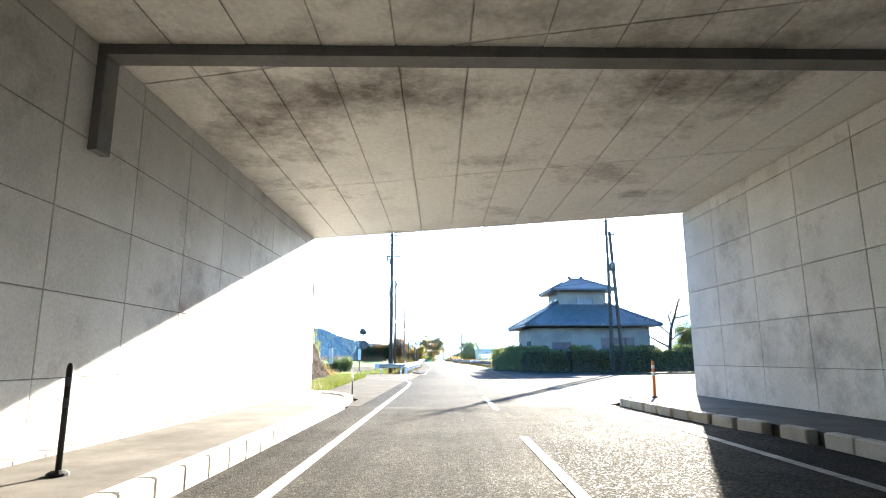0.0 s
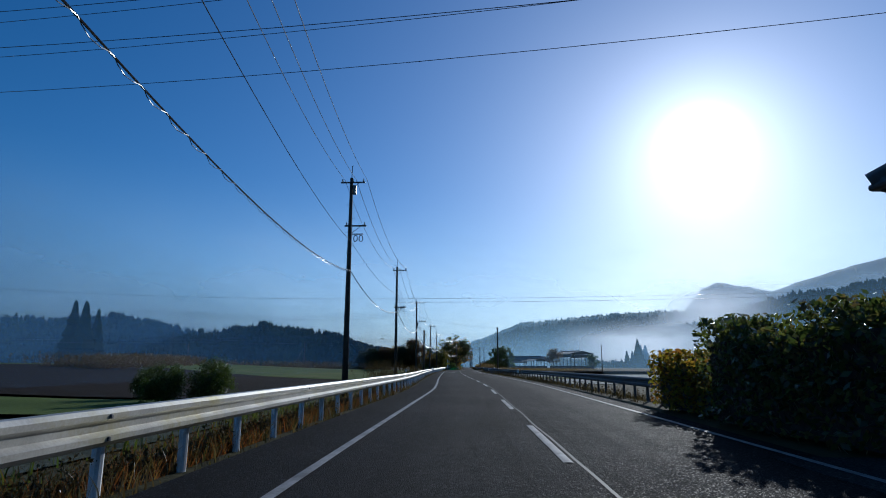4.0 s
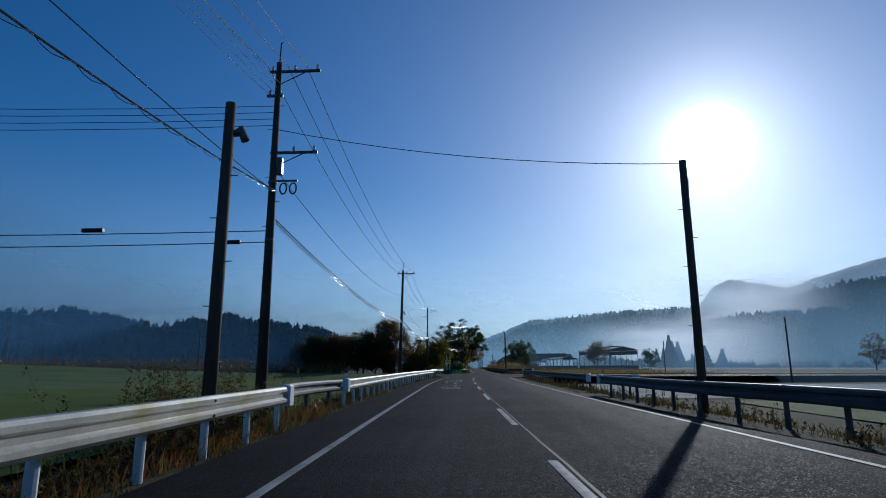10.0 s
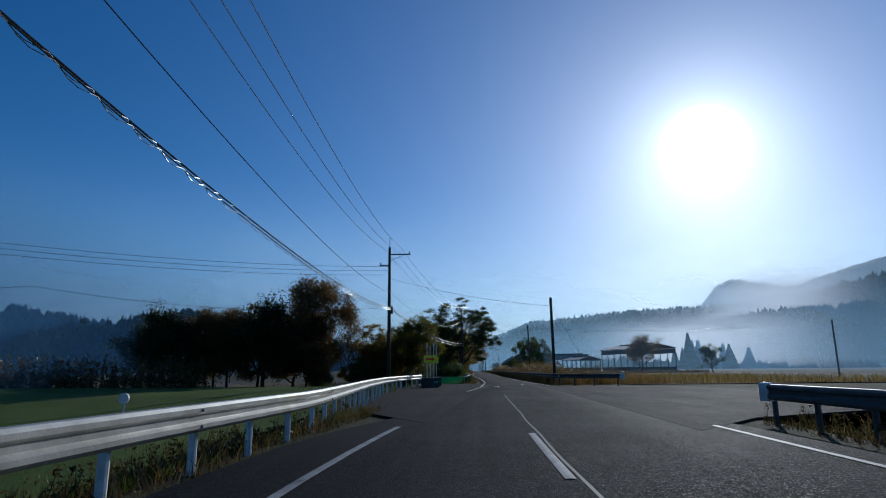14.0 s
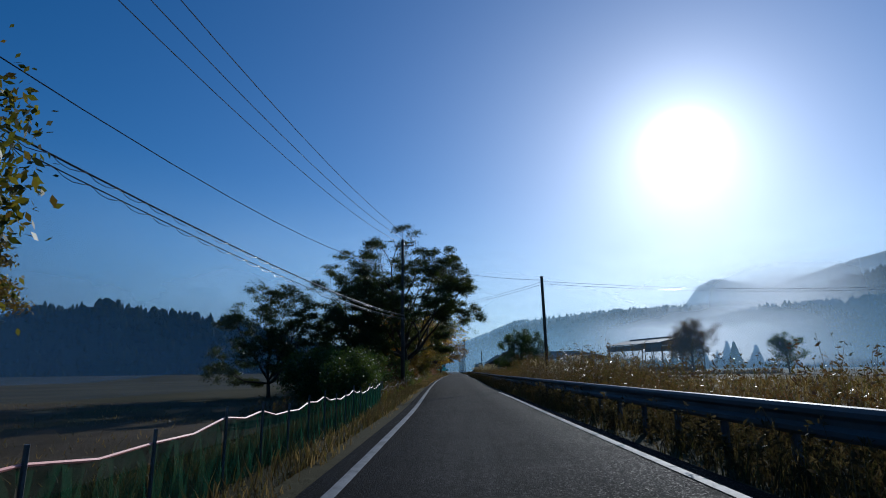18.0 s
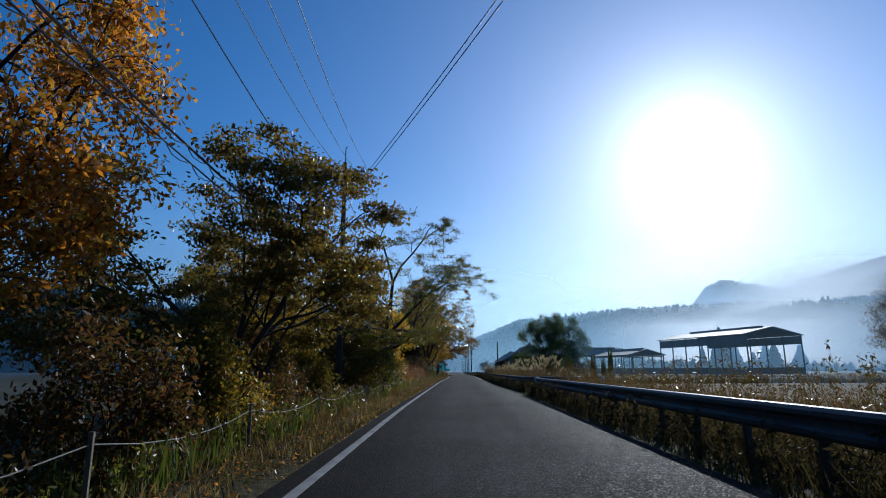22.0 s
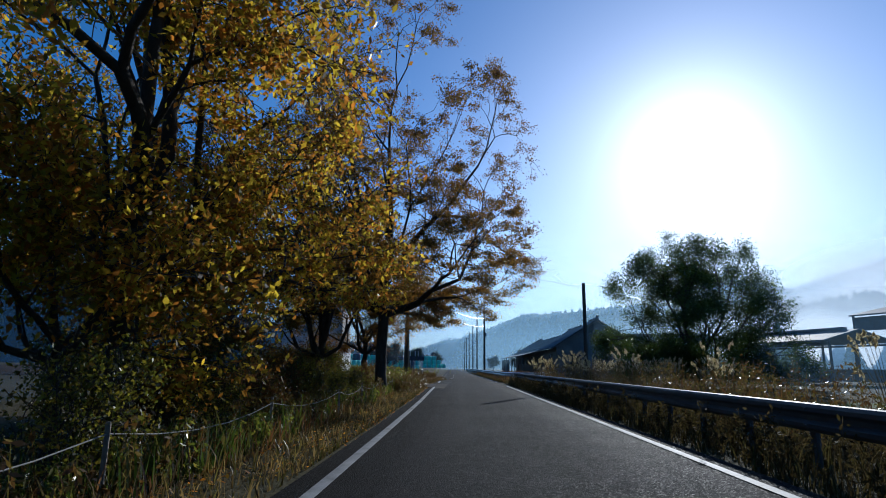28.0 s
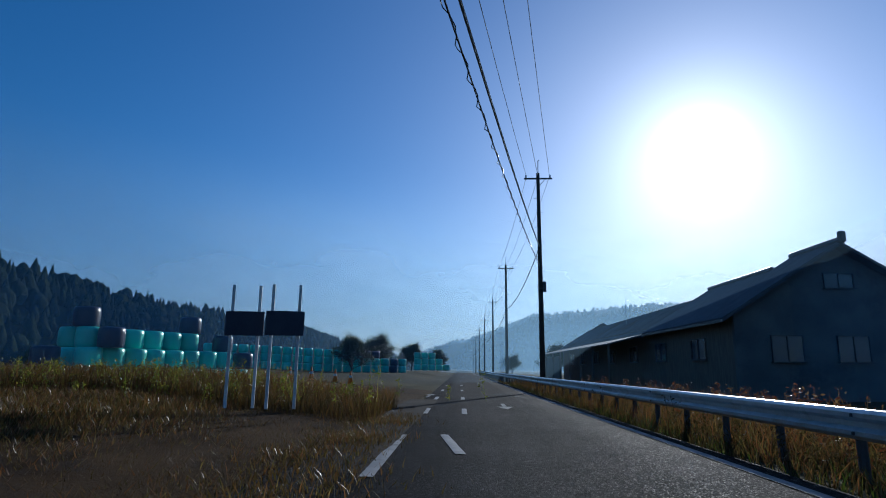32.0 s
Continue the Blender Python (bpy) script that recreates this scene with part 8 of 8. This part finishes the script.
def block_building():
    t = thing("storehouse", "two-storey grey block building with roller shutter", "building", (0, 0, 0))
    x0, x1, y0, y1, z0, z1 = -22.6, -15.8, 428.0, 432.4, 0.35, 6.75
    cx, cy = (x0 + x1) / 2, (y0 + y1) / 2
    put("wall", Shape().box((cx, cy, (z0 + z1) / 2), (x1 - x0, y1 - y0, z1 - z0), 0, 0.02), MORTAR, t, "grey mortar wall with faint streaks")
    put("parapet_cap", Shape().box((cx, cy, z1 + 0.04), (x1 - x0 + 0.12, y1 - y0 + 0.12, 0.1)), SIGNBACK, t)
    win = window(t, (x1 + 0.01, 430.6, 5.2), 1.4, 1.0, 'x+', STEEL_WHITE)
    window(t, (-16.8, y0 - 0.01, 2.1), 0.6, 0.9, 'y-', STEEL_WHITE, 1)
    window(t, (-19.3, y0 - 0.01, 5.1), 1.0, 0.8, 'y-', DARKSTEEL, 2)
    window(t, (-19.8, y0 - 0.01, 2.4), 0.4, 0.55, 'y-', STEEL_WHITE, 1)
    sh = put("roller_shutter", Shape().box((x1 + 0.03, 431.2, 1.75), (0.06, 3.0, 2.3)), STEEL_WHITE, t, "pale roller shutter")
    for k in range(24):
        put("shutter_slat", Shape().box((x1 + 0.07, 431.2, 0.68 + k * 0.096), (0.03, 2.96, 0.082)), STEEL_WHITE, sh)
    put("side_door", Shape().box((x1 + 0.05, 428.9, 1.6), (0.08, 0.9, 2.1)), STEEL_WHITE, t, "pale steel door")
    cnp = put("canopy", Shape().box((x1 + 0.4, 430.6, 3.3), (0.9, 4.6, 0.12), 0, 0.02), DARKSTEEL, t)
    put("canopy_front", Shape().box((x1 + 0.3, 430.8, 3.02), (0.4, 3.6, 0.3)), STEEL_WHITE, cnp)
    put("vent_hood", Shape().box((-20.0, y0 - 0.1, 3.6), (0.25, 0.2, 0.2)), DARKSTEEL, t)
    m = put("antenna_mast", Shape().tube([(-17.6, 430, 7), (-17.6, 430, 9.2)], 0.02, 6), STEEL, t)
    for k in range(5):
        put("antenna_rod", Shape().tube([(-17.9, 430, 8.5 + k * 0.14), (-17.3, 430, 8.5 + k * 0.14)], 0.008, 4), STEEL, m)
    for k in range(7):
        put("character_bar", Shape().box((x1 + 0.10, 430.3 + k * 0.25, 2.15), (0.01, 0.15, 0.17)), DARKSTEEL, sh)


village_house()
second_house()
hedge([(6.1, 67.3), (6.5, 58.5), (7.4, 51.6), (10.6, 49.6), (16.5, 50.2), (22.5, 51.5)], 2.05, 1.3, "dark clipped evergreen hedge round the house", 31)
hedge([(24, 51), (33, 49), (48, 47)], 2.6, 1.6, "tall dark hedge before the farmhouse", 32)
hedge([(6.4, 72), (6.6, 68.0)], 1.5, 1.3, "loose dark bushes at the garden corner", 33, L_OLIVE)
barn()
open_shed(64, 440, 15.5, 31, 9.0, 10.8, 107.6, "tall open-sided cattle shed with a dark metal roof", 1.9)
open_shed(42, 450, 9, 20, 4.9, 6.3, 104, "low open-sided cattle shed with metal roof")
open_shed(40, 500, 11, 30, 6.2, 8.6, 5, "metal-roofed shed beyond the barn")
open_shed(30, 520, 9, 24, 4.2, 5.6, 0, "far low shed with metal roof")
block_building()
for x, y in ((-120, 150), (-136, 158), (-150, 140)):
    t = thing("farmhouse", "small far farmhouse with dark tiled roof", "house", (x, y, ground_z(x, y)), 20, group="far farmhouses")
    put("wall", Shape().box((0, 0, 1.6), (12, 8, 3.2)), PLASTER, t)
    hip_roof(t, "roof", -6, 6, -4, 4, 3.2, 5.8, 3.0, ROOFTILE, 0.8, tile_w=0.8)

# ---- small roadside things ----
def lattice_tower(x, y, h, rz):
    t = thing("transmission_tower", "steel lattice transmission tower in the fields", "pylon", (x, y, -0.5), rz)
    def half(z):
        u = z / h
        return 2.5 * (1 - u) ** 1.1 + 0.5
    levels = [0, 5, 10, 14.5, 18.5, 22, 25, 28, 30.5, 33, 35.5, 38, 40.5, 43, h]
    for sx in (-1, 1):
        for sy in (-1, 1):
            put("leg", Shape().tube([(sx * half(z), sy * half(z), z) for z in levels], 0.11, 5), STEEL, t)
    for a, b in zip(levels, levels[1:]):
        ha, hb = half(a), half(b)
        for q in range(4):
            ca, sa = math.cos(q * math.pi / 2), math.sin(q * math.pi / 2)
            def rot(px, py, pz):
                return (px * ca - py * sa, px * sa + py * ca, pz)
            put("brace", Shape().tube([rot(-ha, -ha, a), rot(hb, -hb, b)], 0.055, 4), STEEL, t)
            put("brace", Shape().tube([rot(ha, -ha, a), rot(-hb, -hb, b)], 0.055, 4), STEEL, t)
            put("strut", Shape().tube([rot(-hb, -hb, b), rot(hb, -hb, b)], 0.05, 4), STEEL, t)
    for z, w in ((44.5, 2.6), (40.5, 3.4), (36.5, 3.8), (32.5, 4.2)):
        if z == 44.5:
            put("earth_arm", Shape().tube([(-w, 0, z + 1), (0, 0, z + 2), (w, 0, z + 1)], 0.08, 4), STEEL, t)
            continue
        for s in (-1, 1):
            arm = put("arm", Shape().tube([(s * half(z), 0, z + 1.2), (s * w, 0, z)], 0.08, 4), STEEL, t)
            put("arm_chord", Shape().tube([(s * half(z), 0, z - 0.2), (s * w, 0, z)], 0.07, 4), STEEL, arm)
            put("insulator_string", Shape().lathe((s * w, 0, z - 1.7), [(0.12, 0.0), (0.16, 0.2), (0.08, 0.4), (0.16, 0.6), (0.08, 0.8), (0.16, 1.0), (0.08, 1.2), (0.14, 1.5), (0.05, 1.7)], 8), PORCELAIN, arm)


lattice_tower(-56.0, 106.0, 47.0, 5.2)
for z, w in ((45.6, 2.6), (38.8, 3.4), (34.8, 3.8), (30.8, 4.2)):
    for s in (-1, 1):
        cable([(-250, 150, z + 4), (-56.0 + s * 0.6, 106.0 + s * w, z), (190, 60, z + 3)], 6.0, 0.03, None, "high-voltage line crossing the valley", seg=24)


def roadside_signs():
    t = thing("yield_sign", "dark inverted-triangle traffic sign on a post, seen from behind", "sign", (-11.8, 50.4, -0.1))
    put("post", Shape().tube([(0, 0, -0.3), (0, 0, 3.6)], 0.035, 10), STEEL_WHITE, t)
    tri_ = Shape().add([(-0.42, -0.06, 3.6), (0.42, -0.06, 3.6), (0, -0.06, 2.88), (-0.42, -0.04, 3.6), (0.42, -0.04, 3.6), (0, -0.04, 2.88)], [(0, 2, 1), (3, 4, 5), (0, 1, 4, 3), (1, 2, 5, 4), (2, 0, 3, 5)])
    # Dark plate colour stands for the shade on its backlit rear face
    put("sign_plate", tri_, SIGNBACK, t)
    t = thing("info_post", "slim dark post with a narrow upright board", "sign", (-9.5, 49.4, -0.1))
    put("post", Shape().tube([(0, 0, -0.3), (0, 0, 2.9)], 0.04, 10), DARKSTEEL, t)
    put("board", Shape().box((0, -0.06, 1.55), (0.3, 0.05, 1.3), 0, 0.01), STEEL, t)
    t = thing("traffic_mirror", "round traffic mirror on an orange post, seen from behind", "traffic mirror", (-6.75, 46.9, 0))
    put("post", Shape().tube([(0, 0, -0.3), (0, 0, 3.3)], 0.045, 12), DARKSTEEL, t)
    m = put("mirror_back", Shape().tube([(0.3, -0.12, 2.3), (0.3, -0.02, 2.3)], [0.30, 0.36], 24), DARKSTEEL, t)
    put("hood", Shape().tube([(0.3, -0.02, 2.42), (0.3, 0.12, 2.44)], [0.37, 0.35], 24, False), DARKSTEEL, m)
    put("mirror_back", Shape().tube([(0.18, -0.1, 3.25), (0.3, 0.02, 3.4)], [0.24, 0.3], 24), DARKSTEEL, t)
    put("name_plate", Shape().box((0, -0.06, 1.55), (0.22, 0.03, 0.85), 0, 0.01), STEEL_WHITE, t)
    # detour arrows on concrete blocks
    for k, (x, y, rz) in enumerate(((-7.05, 227.45, 4), (-7.15, 231.4, 4))):
        b = thing("concrete_block", "rough concrete weight block with a small green mark", "concrete block", (x, y, 0), rz, group="sign weights")
        put("body", Shape().box((0, 0, 0.34), (1.25, 0.9, 0.68), 0, 0.04), WEIGHT, b)
        ar = Shape().add([(0.25, -0.46, 0.42), (0.42, -0.46, 0.42), (0.42, -0.46, 0.5), (0.54, -0.46, 0.37), (0.42, -0.46, 0.24), (0.42, -0.46, 0.32), (0.25, -0.46, 0.32)], [(0, 1, 2, 3, 4, 5, 6)])
        put("green_mark", ar, GREENPAINT, b, "small green arrow mark")
        s = thing("detour_sign", "yellow board with a red right-pointing arrow on white posts", "sign", (x, y, 0.68), rz, group="detour signs")
        for px in (-0.24, 0.24):
            put("post", Shape().box((px, 0.05, 1.18), (0.06, 0.06, 2.42), 0, 0.005), STEEL_WHITE, s)
        bd = put("board", Shape().box((-0.02, -0.01, 1.28), (0.86, 0.04, 0.5), 0, 0.01), YELLOWPAINT, s)
        arrow = [(-0.34, 1.21), (0.1, 1.21), (0.1, 1.11), (0.32, 1.28), (0.1, 1.45), (0.1, 1.35), (-0.34, 1.35)]
        put("red_arrow", Shape().add([(a, -0.034, z) for a, z in arrow] + [(a, -0.02, z) for a, z in arrow], [tuple(range(7)), *[(i, (i + 1) % 7, (i + 1) % 7 + 7, i + 7) for i in range(7)]]), REDPAINT, bd)
    # dark boards with posts by the bale yard
    for x, y in ((-8.98, 434.0), (-8.1, 433.9)):
        s = thing("notice_board", "dark notice board on two tall pale posts, against the light", "sign", (x, y, 0.55), 12, group="notice boards")
        for px in (-0.27, 0.27):
            put("post", Shape().box((px, 0, 1.1), (0.06, 0.06, 2.5), 0, 0.005), STEEL_WHITE, s)
        put("board", Shape().box((0, -0.05, 1.55), (0.77, 0.04, 0.5), 0, 0.01), SIGNBACK, s)
    for k, (x, y) in enumerate(((-12.4, 452.0), (-11.3, 452.6), (-10.7, 453.6), (-13.4, 451.6))):
        c = thing("traffic_cone", "dark traffic cone standing at the yard entrance", "traffic cone", (x, y, ground_z(x, y)), group="traffic cones")
        put("base", Shape().box((0, 0, 0.02), (0.38, 0.38, 0.04), 0, 0.01), BLACK, c)
        put("cone", Shape().lathe((0, 0, 0.04), [(0.14, 0), (0.03, 0.64), (0.02, 0.66)], 16), ORANGE, c, smooth=True)
        put("collar", Shape().lathe((0, 0, 0.34), [(0.095, 0), (0.075, 0.12)], 16), STEEL_WHITE, c)


roadside_signs()


def bale_mesh():
    prof = [(0.3, 0.0), (0.52, 0.02), (0.58, 0.09), (0.6, 0.3), (0.6, 0.85), (0.58, 1.07), (0.52, 1.15), (0.3, 1.17), (0.02, 1.16)]
    return Shape().lathe((0, 0, 0), prof, 18)


def bales():
    """Stacks of film-wrapped round bales standing on end."""
    green, dark = bale_mesh().mesh("bale", BALEWRAP, True), bale_mesh().mesh("bale", BALEDARK, True)
    rb = random.Random(8)
    def one(x, y, z, me):
        b = new("wrapped_bale", me)
        b.matrix_basis = pose(x + rb.uniform(-0.04, 0.04), y + rb.uniform(-0.04, 0.04), z, rb.uniform(-1.5, 1.5), rb.uniform(-1.5, 1.5), rb.uniform(0, 360)) @ Matrix.Diagonal((1, 1, 0.86, 1))
        g = me is green
        tagged(b, "green film-wrapped round bale standing in a stack" if g else "black film-wrapped round bale on a stack", "bale", "stack of wrapped bales")
    ox, oy = -22.0, 448.8
    ux, uy = 0.36, 0.93
    gz = max(0.0, ground_z(-21, 452) - 0.55)
    for tier, (n, rows_) in enumerate(((9, 3), (8, 2), (6, 2))):
        for r in range(rows_):
            for k in range(n):
                u, w = 1.2 * k + 0.3 * tier, 1.22 * r + 0.6 * tier
                one(ox + ux * u - uy * w, oy + uy * u + ux * w, gz + 1.0 * tier, green)
    for u, w, z in ((0.5, 1.4, 3.0), (-1.3, 1.3, 1.0), (0.9, 0.0, 2.0), (6.9, 1.4, 3.0), (9.0, 0.8, 2.0), (10.4, 0.4, 1.0)):
        one(ox + ux * u - uy * w, oy + uy * u + ux * w, gz + z * 0.99, dark)
    for tier in range(3):
        for k in range(20 - (tier > 1) * 3):
            x, y = -37 + k * 1.2, 494 + k * 0.75
            one(x, y, ground_z(x, y) + 1.0 * tier, dark if (tier == 2 and k in (15, 16)) or k == 18 else green)
    for tier in range(3):
        for k in range(5 - tier):
            one(-13.2 + k * 1.2, 522 + k * 0.6, 0.9 + 1.0 * tier, green)


bales()


def net_fence():
    t = thing("net_fence", "green netting on thin stakes with a pink tape on top", "fence")
    pts = [(-7.2, 237.9), (-6.6, 237.6), (-4.9, 236.9), (-4.45, 239.5), (-4.4, 244), (-4.45, 249), (-4.6, 255), (-5.0, 261), (-5.7, 267)]
    fine = []
    for a, b in zip(pts, pts[1:]):
        n = max(1, int(math.dist(a, b) / 1.2))
        fine += [(a[0] + (b[0] - a[0]) * i / n, a[1] + (b[1] - a[1]) * i / n) for i in range(n)]
    fine.append(pts[-1])
    tops = []
    for i, (x, y) in enumerate(fine):
        h = 0.74 + 0.06 * math.sin(i * 1.9)
        z = ground_z(x, y)
        put("stake", Shape().tube([(x, y, z - 0.2), (x + 0.02, y, z + h + 0.12)], 0.018, 6), DARKSTEEL, t)
        tops.append((x, y, z + h))
    for a, b in zip(tops, tops[1:]):
        s = Shape()
        n = 12
        v = []
        for i in range(n + 1):
            u = i / n
            sag = 0.05 * math.sin(math.pi * u)
            for z0 in (0.03, 0.3, 0.6, 1.0):
                top = a[2] + (b[2] - a[2]) * u - sag
                bot = ground_z(a[0], a[1])
                v.append((a[0] + (b[0] - a[0]) * u + 0.03 * math.sin(i * 1.7 + z0 * 4), a[1] + (b[1] - a[1]) * u + 0.02 * math.cos(i * 2.3 + z0 * 3), bot + (top - bot) * z0))
        s.add(v, [(i * 4 + k, (i + 1) * 4 + k, (i + 1) * 4 + k + 1, i * 4 + k + 1) for i in range(n) for k in range(3)])
        put("netting", s, NETGREEN, t)
        put("tape", Shape().tube([a, ((a[0] + b[0]) / 2, (a[1] + b[1]) / 2, (a[2] + b[2]) / 2 - 0.05), b], 0.013, 5, False), PINK, t, "pink marker tape")


PINK = surface("pink_tape", (0.6, 0.22, 0.2), (0.75, 0.32, 0.28), 3.0, 30.0, 0.5, bump=0.0)
net_fence()


def rope_fence(y0, y1, gap, d, label):
    t = thing("rope_fence", label, "fence")
    tops = []
    n = int((y1 - y0) / gap)
    rr = random.Random(int(y0))
    for i in range(n + 1):
        y = y0 + (y1 - y0) * i / n
        x = left_x(y) - d + rr.uniform(-0.12, 0.12)
        z = ground_z(x, y)
        lx, ly = rr.uniform(-0.06, 0.06), rr.uniform(-0.06, 0.06)
        put("stake", Shape().box((x, y, z + 0.33), (0.045, 0.045, 0.80), rr.uniform(0, 45), 0.004), WOOD, t)
        tops.append((x, y, z + 0.62))
    for a, b in zip(tops, tops[1:]):
        pts = [(a[0] + (b[0] - a[0]) * u, a[1] + (b[1] - a[1]) * u, a[2] + (b[2] - a[2]) * u - 0.16 * 4 * u * (1 - u)) for u in (0, 0.2, 0.4, 0.6, 0.8, 1)]
        put("rope", Shape().tube(pts, 0.007, 6, False), ROPE, t)


rope_fence(262, 402, 4.6, 1.75, "sagging pale rope on weathered stakes along the verge")


def road_marks():
    """Worn lettering and arrows on the carriageway, as plain bars."""
    def bar(x, y, w, l):
        put("road_bar", Shape().box((x, y, 0.012), (w, l, 0.006)), PAINT_WORN, ROAD)
    def stroke(x0, y0, x1, y1, w):
        d = Vector((x1 - x0, y1 - y0)).normalized()
        n = Vector((-d.y, d.x)) * w / 2
        q = [(x0 - n.x, y0 - n.y), (x1 - n.x, y1 - n.y), (x1 + n.x, y1 + n.y), (x0 + n.x, y0 + n.y)]
        put("road_stroke", Shape().add([(a, b, 0.0125) for a, b in q], [(0, 1, 2, 3)]), PAINT_WORN, ROAD)
    # the sign before it: a box with three rungs under two long bars, on short feet
    for y in (168.3, 167.77):
        stroke(-4.41, y, -3.18, y, 0.15)
    for y in (167.44, 167.06, 166.69):
        stroke(-4.1, y, -3.41, y, 0.11)
    for x0, x1 in ((-4.23, -4.14), (-3.34, -3.32)):
        stroke(x0, 167.6, x1, 166.64, 0.17)
    for x, y in ((-3.85, 166.55), (-3.55, 166.55), (-3.3, 166.42)):
        stroke(x, y, x, 166.1, 0.15)
    stroke(-3.74, 165.98, -3.14, 165.98, 0.11)
    # the first sign: three drops, then three bars on an upright with a dot above
    for a, b, c, d in ((-4.48, 172.0, -4.09, 171.75), (-4.45, 171.1, -4.08, 170.9), (-4.44, 169.8, -4.06, 170.2)):
        stroke(a, b, c, d, 0.16)
    for y in (169.75, 170.75, 171.7):
        stroke(-3.95, y, -3.24, y, 0.18)
    stroke(-3.6, 169.75, -3.62, 172.3, 0.15)
    # worn signs beyond it, hardly legible
    stroke(-3.95, 173.6, -3.35, 174.5, 0.16)
    stroke(-4.5, 174.4, -4.1, 175.0, 0.14)
    stroke(-3.2, 174.6, -3.5, 175.2, 0.14)
    stroke(-3.85, 174.5, -3.8, 176.6, 0.17)
    for y in (177.5, 178.15):
        stroke(-4.3, y, -3.85, y, 0.2)
    stroke(-4.45, 179.2, -3.48, 179.35, 0.2)
    stroke(-4.24, 179.8, -3.66, 177.6, 0.16)
    stroke(-3.9, 177.6, -3.46, 178.2, 0.16)
    stroke(-4.68, 178.5, -4.58, 178.95, 0.15)
    stroke(-4.7, 177.6, -4.55, 178.1, 0.15)
    for y in (181.6, 182.2, 182.8, 183.5):
        stroke(-4.6, y, -3.75, y, 0.17)
    for x in (-4.75, -3.62):
        stroke(x, 181.5, x - 0.03, 183.8, 0.2)
    for y in (184.9, 185.6, 186.4, 187.1, 187.8):
        stroke(-4.2, y, -3.65, y, 0.22)
    for x in (-4.17, -3.7):
        stroke(x, 184.8, x, 187.9, 0.14)
    stroke(-4.88, 186.65, -4.36, 186.65, 0.28)
    stroke(-4.6, 185.6, -4.62, 186.6, 0.14)
    for cx, cy, d, k in ((-2.35, 227.3, 1, 1.0), (-0.28, 232.9, -1, 0.8), (-6.15, 449, 1, 1.0), (-3.15, 442.6, -1, 0.8)):
        bar(cx, cy, 0.13, 2.4 * k)
        e = cy + d * 1.2 * k
        q = [(cx - 0.28, e - d * 0.3), (cx + 0.28, e - d * 0.3), (cx, e + d * 1.0)]
        put("road_arrow", Shape().add([(a, b, 0.013) for a, b in q], [(0, 1, 2) if d > 0 else (2, 1, 0)]), PAINT_WORN, ROAD)


road_marks()


def short_barrier():
    t = thing("timber_barrier", "low weathered barrier on white posts beside the ditch", "barrier")
    for x, y in ((-10.4, 420.6), (-8.7, 419.4), (-7.1, 418.2)):
        z = ground_z(x, y)
        put("post", Shape().box((x, y, z + 0.3), (0.14, 0.14, 0.9), -35, 0.02), STEEL_WHITE, t)
    put("rail", Shape().add([(-10.7, 420.8, 0.75), (-6.9, 418.0, 0.62), (-6.9, 418.0, 0.96), (-10.7, 420.8, 1.08), (-10.66, 420.9, 0.75), (-6.86, 418.1, 0.62), (-6.86, 418.1, 0.96), (-10.66, 420.9, 1.08)],
                            [(0, 1, 2, 3), (7, 6, 5, 4), (0, 4, 5, 1), (1, 5, 6, 2), (2, 6, 7, 3), (3, 7, 4, 0)]), WOOD, t)
    g = thing("stay_guard", "yellow and black stay-wire guard leaning by the ditch", "stay guard", (-7.75, 417.1, 0.2))
    put("sleeve", Shape().tube([(0, 0, 0), (0.03, -0.95, 1.3)], 0.045, 10), GUARDPAINT, g)


short_barrier()
